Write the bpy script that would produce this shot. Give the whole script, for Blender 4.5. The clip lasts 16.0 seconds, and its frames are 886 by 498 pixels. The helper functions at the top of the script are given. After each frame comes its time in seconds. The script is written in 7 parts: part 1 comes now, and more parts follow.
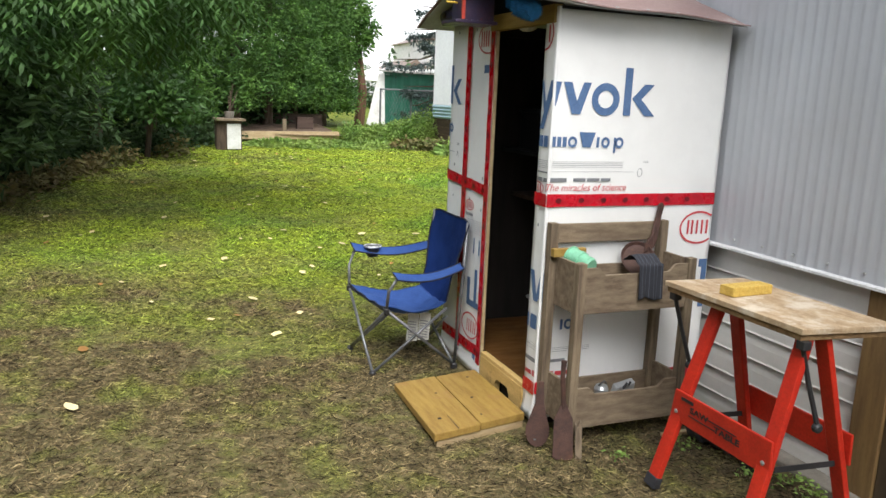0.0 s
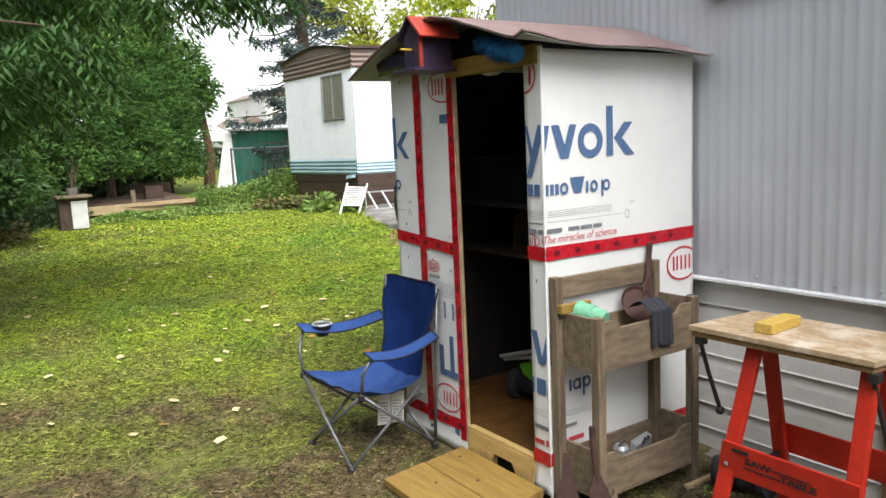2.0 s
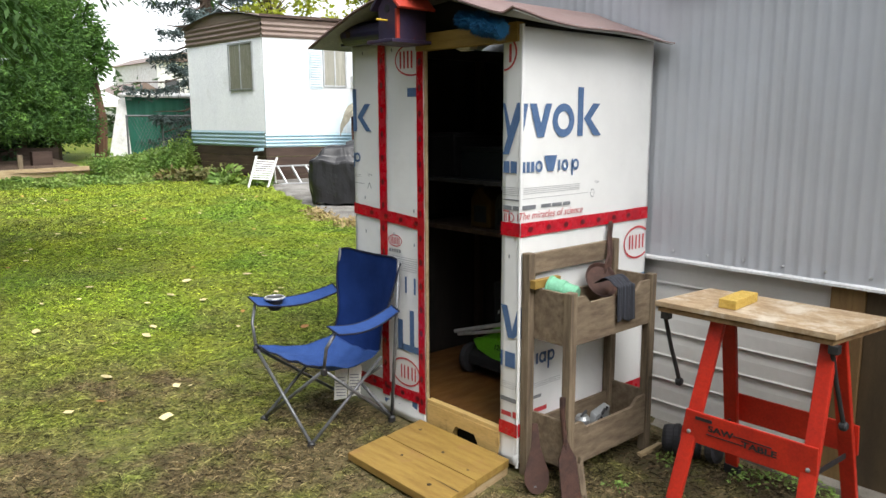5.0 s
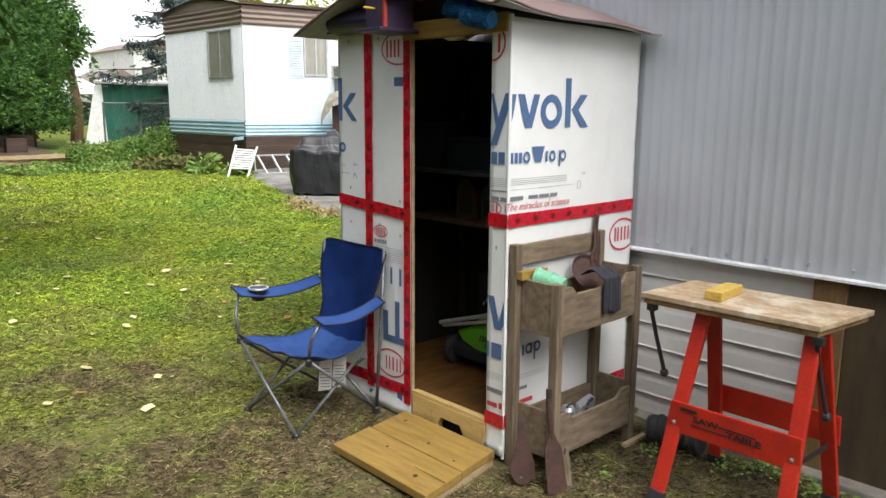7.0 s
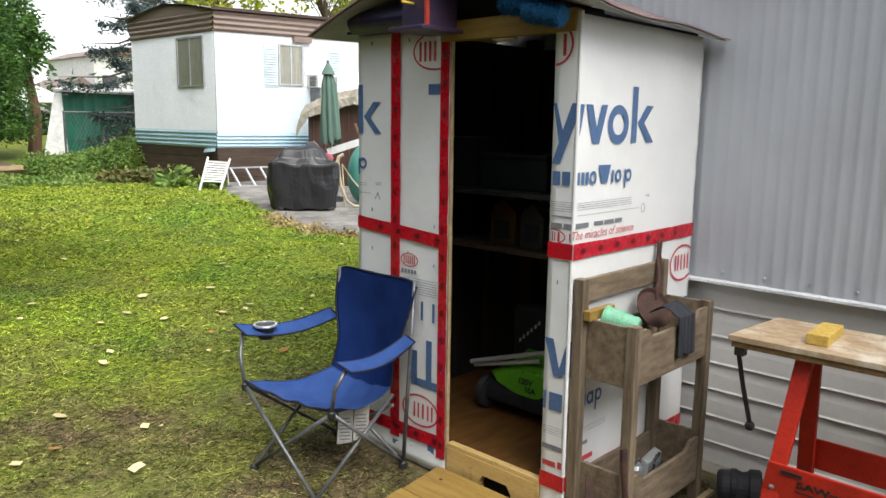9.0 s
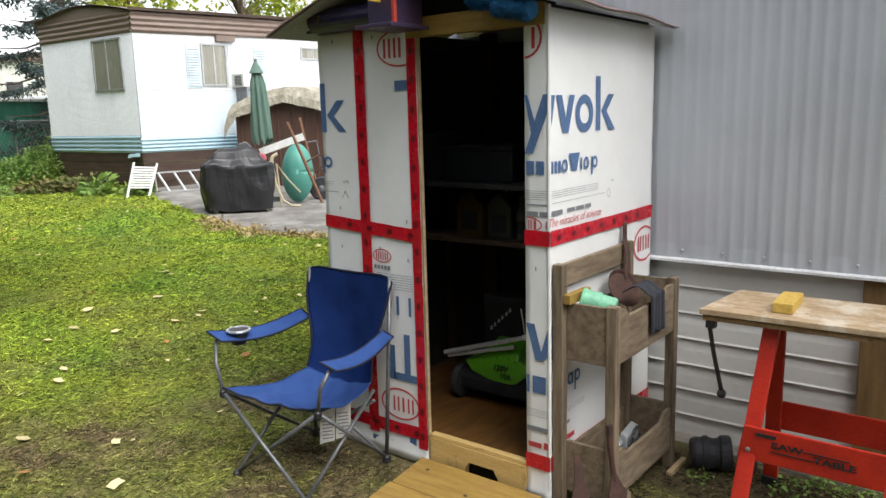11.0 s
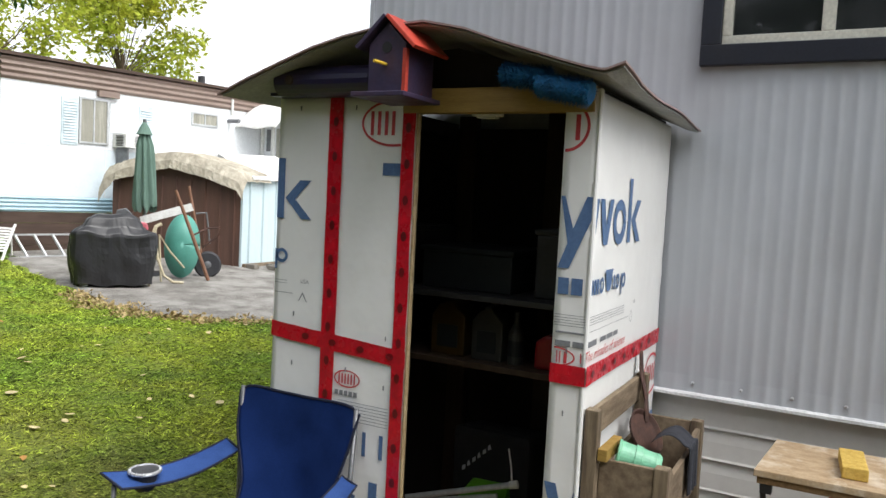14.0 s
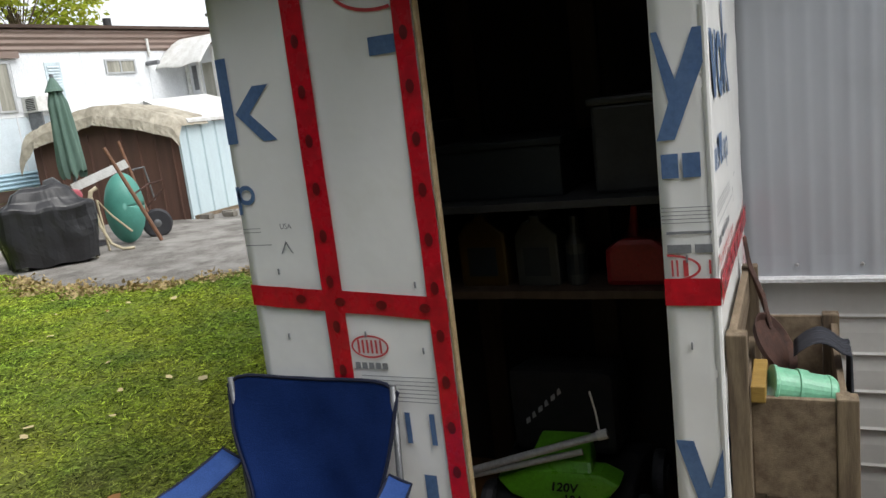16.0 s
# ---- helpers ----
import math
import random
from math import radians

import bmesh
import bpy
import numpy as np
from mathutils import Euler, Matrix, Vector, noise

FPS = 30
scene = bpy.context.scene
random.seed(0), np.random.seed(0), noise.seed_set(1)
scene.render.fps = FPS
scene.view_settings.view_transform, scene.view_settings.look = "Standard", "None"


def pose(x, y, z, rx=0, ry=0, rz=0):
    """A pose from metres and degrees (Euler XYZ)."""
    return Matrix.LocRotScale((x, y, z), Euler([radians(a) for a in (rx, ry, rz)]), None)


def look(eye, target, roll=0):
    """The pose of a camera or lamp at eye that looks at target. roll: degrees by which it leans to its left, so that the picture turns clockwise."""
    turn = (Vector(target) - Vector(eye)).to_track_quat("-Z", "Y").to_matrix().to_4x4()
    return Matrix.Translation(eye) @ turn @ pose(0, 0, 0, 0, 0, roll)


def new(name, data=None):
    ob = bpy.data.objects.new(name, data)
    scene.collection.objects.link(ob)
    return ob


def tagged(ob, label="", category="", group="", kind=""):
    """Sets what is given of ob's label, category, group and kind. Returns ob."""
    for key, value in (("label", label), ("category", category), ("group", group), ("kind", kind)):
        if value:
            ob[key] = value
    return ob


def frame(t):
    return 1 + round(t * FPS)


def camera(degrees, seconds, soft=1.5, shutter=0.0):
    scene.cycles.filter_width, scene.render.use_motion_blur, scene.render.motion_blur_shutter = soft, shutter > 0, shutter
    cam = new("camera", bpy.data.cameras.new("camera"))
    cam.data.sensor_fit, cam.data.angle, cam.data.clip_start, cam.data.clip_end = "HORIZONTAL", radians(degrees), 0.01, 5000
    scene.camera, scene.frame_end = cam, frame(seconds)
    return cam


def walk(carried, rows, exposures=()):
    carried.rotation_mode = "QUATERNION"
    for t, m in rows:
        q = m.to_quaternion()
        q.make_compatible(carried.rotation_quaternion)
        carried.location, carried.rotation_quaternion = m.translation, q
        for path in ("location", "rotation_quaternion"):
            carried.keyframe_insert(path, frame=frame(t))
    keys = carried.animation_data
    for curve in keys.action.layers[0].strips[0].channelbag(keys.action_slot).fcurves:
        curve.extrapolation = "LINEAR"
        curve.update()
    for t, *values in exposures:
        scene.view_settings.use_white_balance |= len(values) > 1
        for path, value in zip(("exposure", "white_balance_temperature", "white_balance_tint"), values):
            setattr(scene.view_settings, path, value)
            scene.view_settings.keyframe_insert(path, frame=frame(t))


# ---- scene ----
cam = camera(60.6, 16.0)
METRES, EYE, TILT, LEAN, TURN = 3.837, 1.551, 0.0, 0.0, -22.0
ROWS = [
    (0.0, 0.0, 0.0, 0.0, 0.46, -11.37, -2.26),
    (0.5, -0.0592, 0.0135, 0.0025, -7.66, -10.01, -1.19),
    (1.0, -0.1114, 0.0154, 0.0004, -11.94, -10.21, -2.14),
    (1.5, -0.134, 0.0617, -0.0003, -12.64, -9.5, 0.09),
    (2.0, -0.154, 0.1164, 0.009, -12.11, -7.96, 2.62),
    (2.5, -0.1829, 0.1424, 0.0081, -14.2, -8.92, 0.48),
    (3.0, -0.2165, 0.1411, 0.0084, -18.19, -9.38, 1.2),
    (3.5, -0.231, 0.1448, 0.0062, -20.71, -9.31, 0.76),
    (4.0, -0.2435, 0.1389, 0.0054, -20.01, -9.5, 0.24),
    (6.5, -0.2452, 0.1428, 0.0058, -20.63, -10.16, -0.07),
    (7.0, -0.2506, 0.1457, 0.0046, -21.5, -10.37, -0.4),
    (7.5, -0.2617, 0.1545, 0.0016, -22.23, -10.75, -0.83),
    (8.0, -0.2557, 0.2066, 0.0004, -22.23, -11.15, -0.31),
    (8.5, -0.2614, 0.2661, 0.006, -24.96, -8.77, 0.37),
    (9.0, -0.2837, 0.2967, 0.0041, -24.28, -9.49, -0.77),
    (9.5, -0.3073, 0.3057, 0.0072, -29.3, -10.19, 2.67),
    (12.0, -0.3392, 0.3173, 0.0056, -31.42, -10.01, 0.05),
    (12.5, -0.3424, 0.3368, -0.0011, -32.94, -11.56, -0.91),
    (13.0, -0.3255, 0.3994, 0.0036, -35.0, -11.24, 0.66),
    (13.5, -0.3213, 0.4551, 0.0141, -34.75, -6.67, -1.44),
    (14.0, -0.3375, 0.5179, 0.0171, -39.53, -3.89, -2.96),
    (14.5, -0.3561, 0.5787, 0.0208, -43.79, -3.55, 0.04),
    (15.0, -0.3392, 0.6218, 0.0146, -46.61, -5.9, 0.66),
    (15.5, -0.285, 0.6671, 0.0069, -42.96, -7.28, 5.03),
    (16.0, -0.2525, 0.6984, -0.001, -43.89, -10.71, 6.71),
]
walk(cam, [(t, pose(0, 0, EYE, TILT, LEAN, TURN) @ pose(METRES * x, METRES * y, METRES * z, 90 + pitch, roll, yaw)) for t, x, y, z, yaw, pitch, roll in ROWS],
     [(0.0, 1.24), (3.0, 1.25), (6.5, 1.17), (8.0, 1.14), (12.5, 1.08), (14.2, 1.07), (15.2, 0.79), (16.0, 0.70)])

# ---- world, sun, exposure ----
world = bpy.data.worlds.new("overcast_sky")
scene.world = world
world.use_nodes = True
wn = world.node_tree
wn.nodes.clear()
sky = wn.nodes.new("ShaderNodeTexSky")
sky.sky_type = "NISHITA"
sky.sun_disc = False
sky.sun_elevation = radians(56)
sky.sun_rotation = radians(190)
sky.dust_density = 1.5
grey = wn.nodes.new("ShaderNodeHueSaturation")
grey.inputs["Saturation"].default_value = 0.22
back = wn.nodes.new("ShaderNodeBackground")
back.inputs["Strength"].default_value = 0.15
wout = wn.nodes.new("ShaderNodeOutputWorld")
wn.links.new(sky.outputs[0], grey.inputs["Color"])
wn.links.new(grey.outputs[0], back.inputs["Color"])
wn.links.new(back.outputs[0], wout.inputs["Surface"])
sun_data = bpy.data.lights.new("sun", "SUN")
sun_data.energy = 1.6
sun_data.angle = radians(46)
sun_data.color = (1.0, 0.985, 0.955)
sun = new("sun", sun_data)
sun.matrix_world = look((-0.2, -7.4, 14.4), (1.5, 2, 0))


# ---- mesh building ----
class B:
    """Collects vertices and faces of one mesh, in world metres."""

    def __init__(self):
        self.v, self.f = [], []

    def add(self, pts, faces):
        n = len(self.v)
        self.v += [tuple(p) for p in pts]
        self.f += [tuple(i + n for i in q) for q in faces]
        return self

    def hexa(self, p):
        return self.add(p, [(0, 3, 2, 1), (4, 5, 6, 7), (0, 1, 5, 4), (1, 2, 6, 5), (2, 3, 7, 6), (3, 0, 4, 7)])

    def box(self, x0, x1, y0, y1, z0, z1, m=None):
        p = [Vector(q) for q in ((x0, y0, z0), (x1, y0, z0), (x1, y1, z0), (x0, y1, z0), (x0, y0, z1), (x1, y0, z1), (x1, y1, z1), (x0, y1, z1))]
        return self.hexa([m @ q for q in p] if m else p)

    def beam(self, a, b, w, t, up=(0, 0, 1)):
        """A bar from a to b, w wide and t thick; its thickness lies nearest to up."""
        a, b = Vector(a), Vector(b)
        d = (b - a).normalized()
        s = d.cross(Vector(up)).normalized() * w / 2
        u = s.cross(d).normalized() * t / 2
        return self.hexa([a - s - u, a + s - u, b + s - u, b - s - u, a - s + u, a + s + u, b + s + u, b - s + u])

    def tube(self, pts, r, n=8, cap=True):
        pts = [Vector(p) for p in pts]
        rs = r if isinstance(r, (list, tuple)) else [r] * len(pts)
        d0 = (pts[1] - pts[0]).normalized()
        ref = Vector((0, 0, 1)) if abs(d0.z) < 0.9 else Vector((1, 0, 0))
        rings = []
        for i, p in enumerate(pts):
            d = (pts[min(i + 1, len(pts) - 1)] - pts[max(i - 1, 0)]).normalized()
            s = d.cross(ref).normalized()
            u = s.cross(d).normalized()
            rings.append([p + (s * math.cos(2 * math.pi * k / n) + u * math.sin(2 * math.pi * k / n)) * rs[i] for k in range(n)])
        faces = [(i * n + k, i * n + (k + 1) % n, (i + 1) * n + (k + 1) % n, (i + 1) * n + k) for i in range(len(pts) - 1) for k in range(n)]
        if cap:
            faces += [tuple(range(n))[::-1], tuple((len(pts) - 1) * n + k for k in range(n))]
        return self.add([q for ring in rings for q in ring], faces)

    def lathe(self, c, prof, n=20, m=None):
        """prof: (radius, height) from c upwards; m turns it about c."""
        c = Vector(c)
        pts = []
        for r, h in prof:
            for k in range(n):
                q = Vector((r * math.cos(2 * math.pi * k / n), r * math.sin(2 * math.pi * k / n), h))
                pts.append(c + (m @ q if m else q))
        faces = [(i * n + k, i * n + (k + 1) % n, (i + 1) * n + (k + 1) % n, (i + 1) * n + k) for i in range(len(prof) - 1) for k in range(n)]
        faces += [tuple(range(n))[::-1], tuple((len(prof) - 1) * n + k for k in range(n))]
        return self.add(pts, faces)

    def sweep(self, line, vec):
        """A line carried along vec: a sheet of quads."""
        vec = Vector(vec)
        a = [Vector(p) for p in line]
        n = len(a)
        return self.add(a + [p + vec for p in a], [(i, i + 1, n + i + 1, n + i) for i in range(n - 1)])

    def slab(self, outline, vec):
        """A closed outline (points in one plane) made thick along vec."""
        vec = Vector(vec)
        a = [Vector(p) for p in outline]
        n = len(a)
        return self.add(a + [p + vec for p in a], [tuple(range(n))[::-1], tuple(range(n, 2 * n))] + [(i, (i + 1) % n, n + (i + 1) % n, n + i) for i in range(n)])

    def sheet(self, fn, nu, nv, thick=None):
        """A grid of fn(u, v), u and v in 0 to 1; thick: a vector for its second side."""
        top = [Vector(fn(i / nu, j / nv)) for i in range(nu + 1) for j in range(nv + 1)]
        w = nv + 1
        quads = [(i * w + j, (i + 1) * w + j, (i + 1) * w + j + 1, i * w + j + 1) for i in range(nu) for j in range(nv)]
        if thick is None:
            return self.add(top, quads)
        n = len(top)
        low = [p + Vector(thick) for p in top]
        rim = [i * w for i in range(nu + 1)] + [nu * w + j for j in range(1, nv + 1)] + [i * w + nv for i in range(nu - 1, -1, -1)] + [j for j in range(nv - 1, 0, -1)]
        sides = [(rim[k], n + rim[k], n + rim[(k + 1) % len(rim)], rim[(k + 1) % len(rim)]) for k in range(len(rim))]
        return self.add(top + low, quads + [tuple(n + i for i in q[::-1]) for q in quads] + sides)


BASE = {}


def mesh_of(name, b, mat, base, bevel=0.0, smooth=False):
    me = bpy.data.meshes.new(name)
    o = Vector(base)
    me.from_pydata([(p[0] - o.x, p[1] - o.y, p[2] - o.z) for p in b.v], [], b.f)
    bm = bmesh.new()
    bm.from_mesh(me)
    bmesh.ops.recalc_face_normals(bm, faces=bm.faces)
    if bevel:
        bmesh.ops.bevel(bm, geom=[e for e in bm.edges if len(e.link_faces) == 2 and e.calc_face_angle() > 0.6], offset=bevel, segments=2, profile=0.6, affect="EDGES", clamp_overlap=True)
    bm.to_mesh(me)
    bm.free()
    me.materials.append(mat)
    if smooth:
        me.shade_smooth()
    return me


def thing(name, base, label, category, group="", kind=""):
    ob = new(name)
    ob.empty_display_size = 0.05
    ob.location = base
    BASE[ob.name] = Vector(base)
    return tagged(ob, label, category, group, kind)


def part(name, b, mat, parent, label="", bevel=0.0, smooth=False):
    ob = new(name, mesh_of(name, b, mat, BASE[parent.name], bevel, smooth))
    ob.parent = parent
    BASE[ob.name] = BASE[parent.name]
    return tagged(ob, label)


def solid(name, b, mat, base, label, category, group="", kind="", bevel=0.0, smooth=False):
    ob = new(name, mesh_of(name, b, mat, base, bevel, smooth))
    ob.location = base
    BASE[ob.name] = Vector(base)
    return tagged(ob, label, category, group, kind)


def words(name, text, size, mat, m, parent, slant=0.0, label="", bold=0.0):
    """Flat lettering at the world pose m (text runs along its x, faces its z)."""
    cu = bpy.data.curves.new(name, "FONT")
    cu.body, cu.size, cu.align_x, cu.align_y, cu.shear, cu.resolution_u, cu.offset = text, size, "CENTER", "CENTER", slant, 3, bold
    tmp = bpy.data.objects.new(name, cu)
    scene.collection.objects.link(tmp)
    me = bpy.data.meshes.new_from_object(tmp.evaluated_get(bpy.context.evaluated_depsgraph_get()))
    bpy.data.objects.remove(tmp)
    me.transform(Matrix.Translation(-BASE[parent.name]) @ m)
    me.materials.clear()
    me.materials.append(mat)
    ob = new(name, me)
    ob.parent = parent
    BASE[ob.name] = BASE[parent.name]
    return tagged(ob, label)


# ---- materials ----
def mat(name, c1, c2=None, rough=0.6, metal=0.0, scale=6.0, fine=90.0, bump=0.15, stretch=(1, 1, 1), island=0.0, rand=0.0, spec=0.5, lo=0.38, hi=0.64, dirt=None, dirt_scale=1.5, dirt_at=(0.5, 0.75), thru=0.0, grain=0.17, deep=0.004):
    m = bpy.data.materials.new(name)
    m.use_nodes = True
    nt = m.node_tree
    N, L = nt.nodes, nt.links
    p = N["Principled BSDF"]
    c2 = c2 or tuple(c * 0.8 for c in c1)
    tc = N.new("ShaderNodeTexCoord")
    mp = N.new("ShaderNodeMapping")
    mp.inputs["Scale"].default_value = stretch
    L.new(tc.outputs["Object"], mp.inputs["Vector"])

    def noise_at(s, detail=5.0, rough_=0.6, plain=False):
        n = N.new("ShaderNodeTexNoise")
        n.inputs["Scale"].default_value, n.inputs["Detail"].default_value, n.inputs["Roughness"].default_value = s, detail, rough_
        L.new((tc.outputs["Object"] if plain else mp.outputs[0]), n.inputs["Vector"])
        return n.outputs["Fac"]

    def span(src, a, b, lo_=0.0, hi_=1.0):
        r = N.new("ShaderNodeMapRange")
        for i, v in enumerate((a, b, lo_, hi_)):
            r.inputs[i + 1].default_value = v
        L.new(src, r.inputs[0])
        return r.outputs[0]

    def blend(fac, a, b, mode="MIX"):
        x = N.new("ShaderNodeMix")
        x.data_type, x.blend_type = "RGBA", mode
        for sock, v in ((x.inputs[0], fac), (x.inputs[6], a), (x.inputs[7], b)):
            if isinstance(v, (int, float)):
                sock.default_value = v
            elif isinstance(v, tuple):
                sock.default_value = (*v, 1)
            else:
                L.new(v, sock)
        return x.outputs[2]

    big, small = noise_at(scale), noise_at(fine, 3.0)
    col = blend(span(big, lo, hi), c1, c2)
    g = span(small, 0.25, 0.75, 1 - grain, 1 + grain)
    col = blend(1.0, col, g, "MULTIPLY")
    if dirt:
        col = blend(span(noise_at(dirt_scale, 6.0, 0.65, True), *dirt_at), col, dirt)
    for amount, node, out in ((island, "ShaderNodeNewGeometry", "Random Per Island"), (rand, "ShaderNodeObjectInfo", "Random")):
        if amount:
            n = N.new(node)
            col = blend(1.0, col, span(n.outputs[out], 0, 1, 1 - amount, 1 + amount), "MULTIPLY")
    L.new(col, p.inputs["Base Color"])
    L.new(span(big, 0.3, 0.7, max(rough - 0.1, 0.02), min(rough + 0.1, 1)), p.inputs["Roughness"])
    p.inputs["Metallic"].default_value = metal
    p.inputs["Specular IOR Level"].default_value = spec
    if bump:
        bn = N.new("ShaderNodeBump")
        bn.inputs["Strength"].default_value, bn.inputs["Distance"].default_value = bump, deep
        L.new(small, bn.inputs["Height"])
        L.new(bn.outputs[0], p.inputs["Normal"])
    if thru:
        tr = N.new("ShaderNodeBsdfTranslucent")
        L.new(col, tr.inputs["Color"])
        mx = N.new("ShaderNodeMixShader")
        mx.inputs[0].default_value = thru
        L.new(p.outputs[0], mx.inputs[1])
        L.new(tr.outputs[0], mx.inputs[2])
        L.new(mx.outputs[0], N["Material Output"].inputs["Surface"])
    return m


M_WRAP = mat("house_wrap", (0.83, 0.835, 0.825), (0.78, 0.785, 0.775), 0.45, scale=2.2, fine=5, bump=0.3, grain=0.015, deep=0.02, dirt=(0.74, 0.735, 0.70), dirt_scale=2.5, dirt_at=(0.55, 0.8))
M_BLUE = mat("blue_print", (0.075, 0.14, 0.285), (0.095, 0.17, 0.32), 0.5, scale=30, bump=0.05)
M_REDP = mat("red_print", (0.58, 0.06, 0.07), None, 0.5, bump=0.05)
M_GREYP = mat("grey_print", (0.22, 0.23, 0.25), None, 0.5, bump=0.05)
M_TAPE = mat("red_tape", (0.55, 0.008, 0.022), (0.42, 0.006, 0.018), 0.28, scale=18, fine=35, bump=0.25)
M_MARK = mat("tape_mark", (0.15, 0.005, 0.01), None, 0.35, bump=0.05)
M_PINE = mat("new_pine", (0.33, 0.212, 0.053), (0.25, 0.15, 0.036), 0.55, scale=5, fine=60, bump=0.12, stretch=(6, 0.7, 6), rand=0.08, dirt=(0.29, 0.165, 0.055), dirt_scale=7, dirt_at=(0.58, 0.7))
M_PALE = mat("pale_lumber", (0.47, 0.36, 0.21), (0.38, 0.27, 0.145), 0.6, scale=6, stretch=(1, 0.6, 6))
M_SILL = mat("pale_yellow_pine", (0.62, 0.43, 0.17), (0.52, 0.35, 0.12), 0.6, scale=5, fine=60, stretch=(5, 0.7, 5), dirt=(0.30, 0.18, 0.06), dirt_scale=9, dirt_at=(0.58, 0.72))
M_SHELF_MARK = mat("pale_grey_print", (0.32, 0.33, 0.34), None, 0.6, bump=0)
M_PITCH = mat("matt_black_fabric", (0.006, 0.0065, 0.008), None, 0.9)
M_PLY = mat("plywood_floor", (0.125, 0.056, 0.013), (0.092, 0.040, 0.010), 0.5, scale=5, stretch=(1, 4, 1), dirt=(0.07, 0.034, 0.012), dirt_scale=5)
# Indoor shade of the shed is put into these two wood colours.
M_SHADEPLY = mat("shaded_plywood", (0.016, 0.012, 0.010), (0.010, 0.008, 0.007), 0.8, scale=3, stretch=(3, 3, 0.6))
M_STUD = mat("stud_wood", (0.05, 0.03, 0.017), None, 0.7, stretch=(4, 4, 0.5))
M_GREYWOOD = mat("weathered_wood", (0.23, 0.175, 0.115), (0.14, 0.10, 0.065), 0.8, scale=7, fine=70, bump=0.35, stretch=(1.2, 5, 5), rand=0.12, dirt=(0.23, 0.18, 0.135), dirt_scale=3, dirt_at=(0.6, 0.85))
M_GREYPOST = mat("weathered_post", (0.22, 0.168, 0.108), (0.115, 0.083, 0.055), 0.8, scale=7, fine=70, bump=0.35, stretch=(6, 6, 0.6), rand=0.12)
M_ROOF = mat("roof_sheet", (0.23, 0.15, 0.14), (0.30, 0.22, 0.205), 0.55, scale=4, fine=60, bump=0.2, dirt=(0.42, 0.38, 0.36), dirt_scale=5, dirt_at=(0.62, 0.8))
M_ROOFUN = mat("roof_underside", (0.36, 0.365, 0.34), (0.26, 0.265, 0.245), 0.6, scale=4)
M_NAVY = mat("navy_paint", (0.016, 0.013, 0.052), (0.026, 0.015, 0.045), 0.4, scale=10)
M_PURPLE = mat("dark_purple_paint", (0.036, 0.028, 0.062), (0.05, 0.026, 0.05), 0.45, scale=12, dirt=(0.2, 0.02, 0.02), dirt_scale=9, dirt_at=(0.64, 0.72))
M_REDPAINT = mat("red_birdhouse_paint", (0.5, 0.06, 0.035), (0.38, 0.05, 0.035), 0.4, scale=9)
M_YELLOW = mat("yellow_paint", (0.75, 0.5, 0.05), None, 0.5)
M_FUZZ = mat("blue_fuzz", (0.008, 0.105, 0.235), (0.005, 0.065, 0.16), 0.95, scale=20, island=0.35, bump=0)
M_METAL = mat("grey_painted_metal", (0.445, 0.468, 0.505), (0.42, 0.442, 0.478), 0.42, scale=1.3, fine=12, bump=0.04, stretch=(1, 1, 0.3), dirt=(0.40, 0.415, 0.44), dirt_scale=1.2, grain=0.03)
M_TRIMW = mat("white_metal_trim", (0.76, 0.77, 0.78), None, 0.4, bump=0.03)
M_SIDING = mat("pale_lap_siding", (0.64, 0.63, 0.60), (0.59, 0.58, 0.55), 0.5, scale=2, fine=25, bump=0.04, dirt=(0.46, 0.445, 0.40), dirt_scale=1.5, dirt_at=(0.58, 0.95), grain=0.04)
M_OCHRE = mat("ochre_post", (0.21, 0.128, 0.045), (0.145, 0.085, 0.034), 0.75, stretch=(5, 5, 0.5))
M_BROWNPLY = mat("brown_panel", (0.075, 0.05, 0.024), (0.05, 0.034, 0.018), 0.75, scale=3, stretch=(3, 3, 0.8))
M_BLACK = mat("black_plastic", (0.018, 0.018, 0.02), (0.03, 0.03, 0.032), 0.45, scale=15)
M_BLACKFR = mat("black_window_trim", (0.012, 0.014, 0.024), None, 0.4)
M_VINYL = mat("cream_vinyl", (0.62, 0.61, 0.53), None, 0.4, bump=0.03)
M_PANE = mat("dark_pane", (0.018, 0.02, 0.022), None, 0.04, bump=0, spec=0.8)
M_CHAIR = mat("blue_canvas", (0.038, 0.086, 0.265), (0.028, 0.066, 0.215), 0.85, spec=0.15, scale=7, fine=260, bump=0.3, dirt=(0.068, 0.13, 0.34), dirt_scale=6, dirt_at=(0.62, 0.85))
# Backrest cloth: the seat canvas darkened, since it faces away from the light.
M_CHAIR_SHADED = mat("shaded_blue_canvas", (0.009, 0.028, 0.125), (0.007, 0.022, 0.10), 0.9, spec=0.12, scale=7, fine=260, bump=0.3)
M_PIPING = mat("dark_blue_piping", (0.008, 0.012, 0.035), None, 0.8)
M_STEEL = mat("grey_steel_tube", (0.20, 0.205, 0.215), (0.14, 0.145, 0.15), 0.38, metal=0.5, scale=20)
M_SILVER = mat("silver_ring", (0.7, 0.7, 0.7), None, 0.3, metal=0.6)
M_PAPER = mat("paper_label", (0.7, 0.69, 0.65), None, 0.8)
M_REDSAW = mat("red_powder_coat", (0.53, 0.030, 0.014), (0.43, 0.022, 0.011), 0.4, scale=8, fine=90, bump=0.08, dirt=(0.28, 0.03, 0.014), dirt_scale=11, dirt_at=(0.66, 0.74))
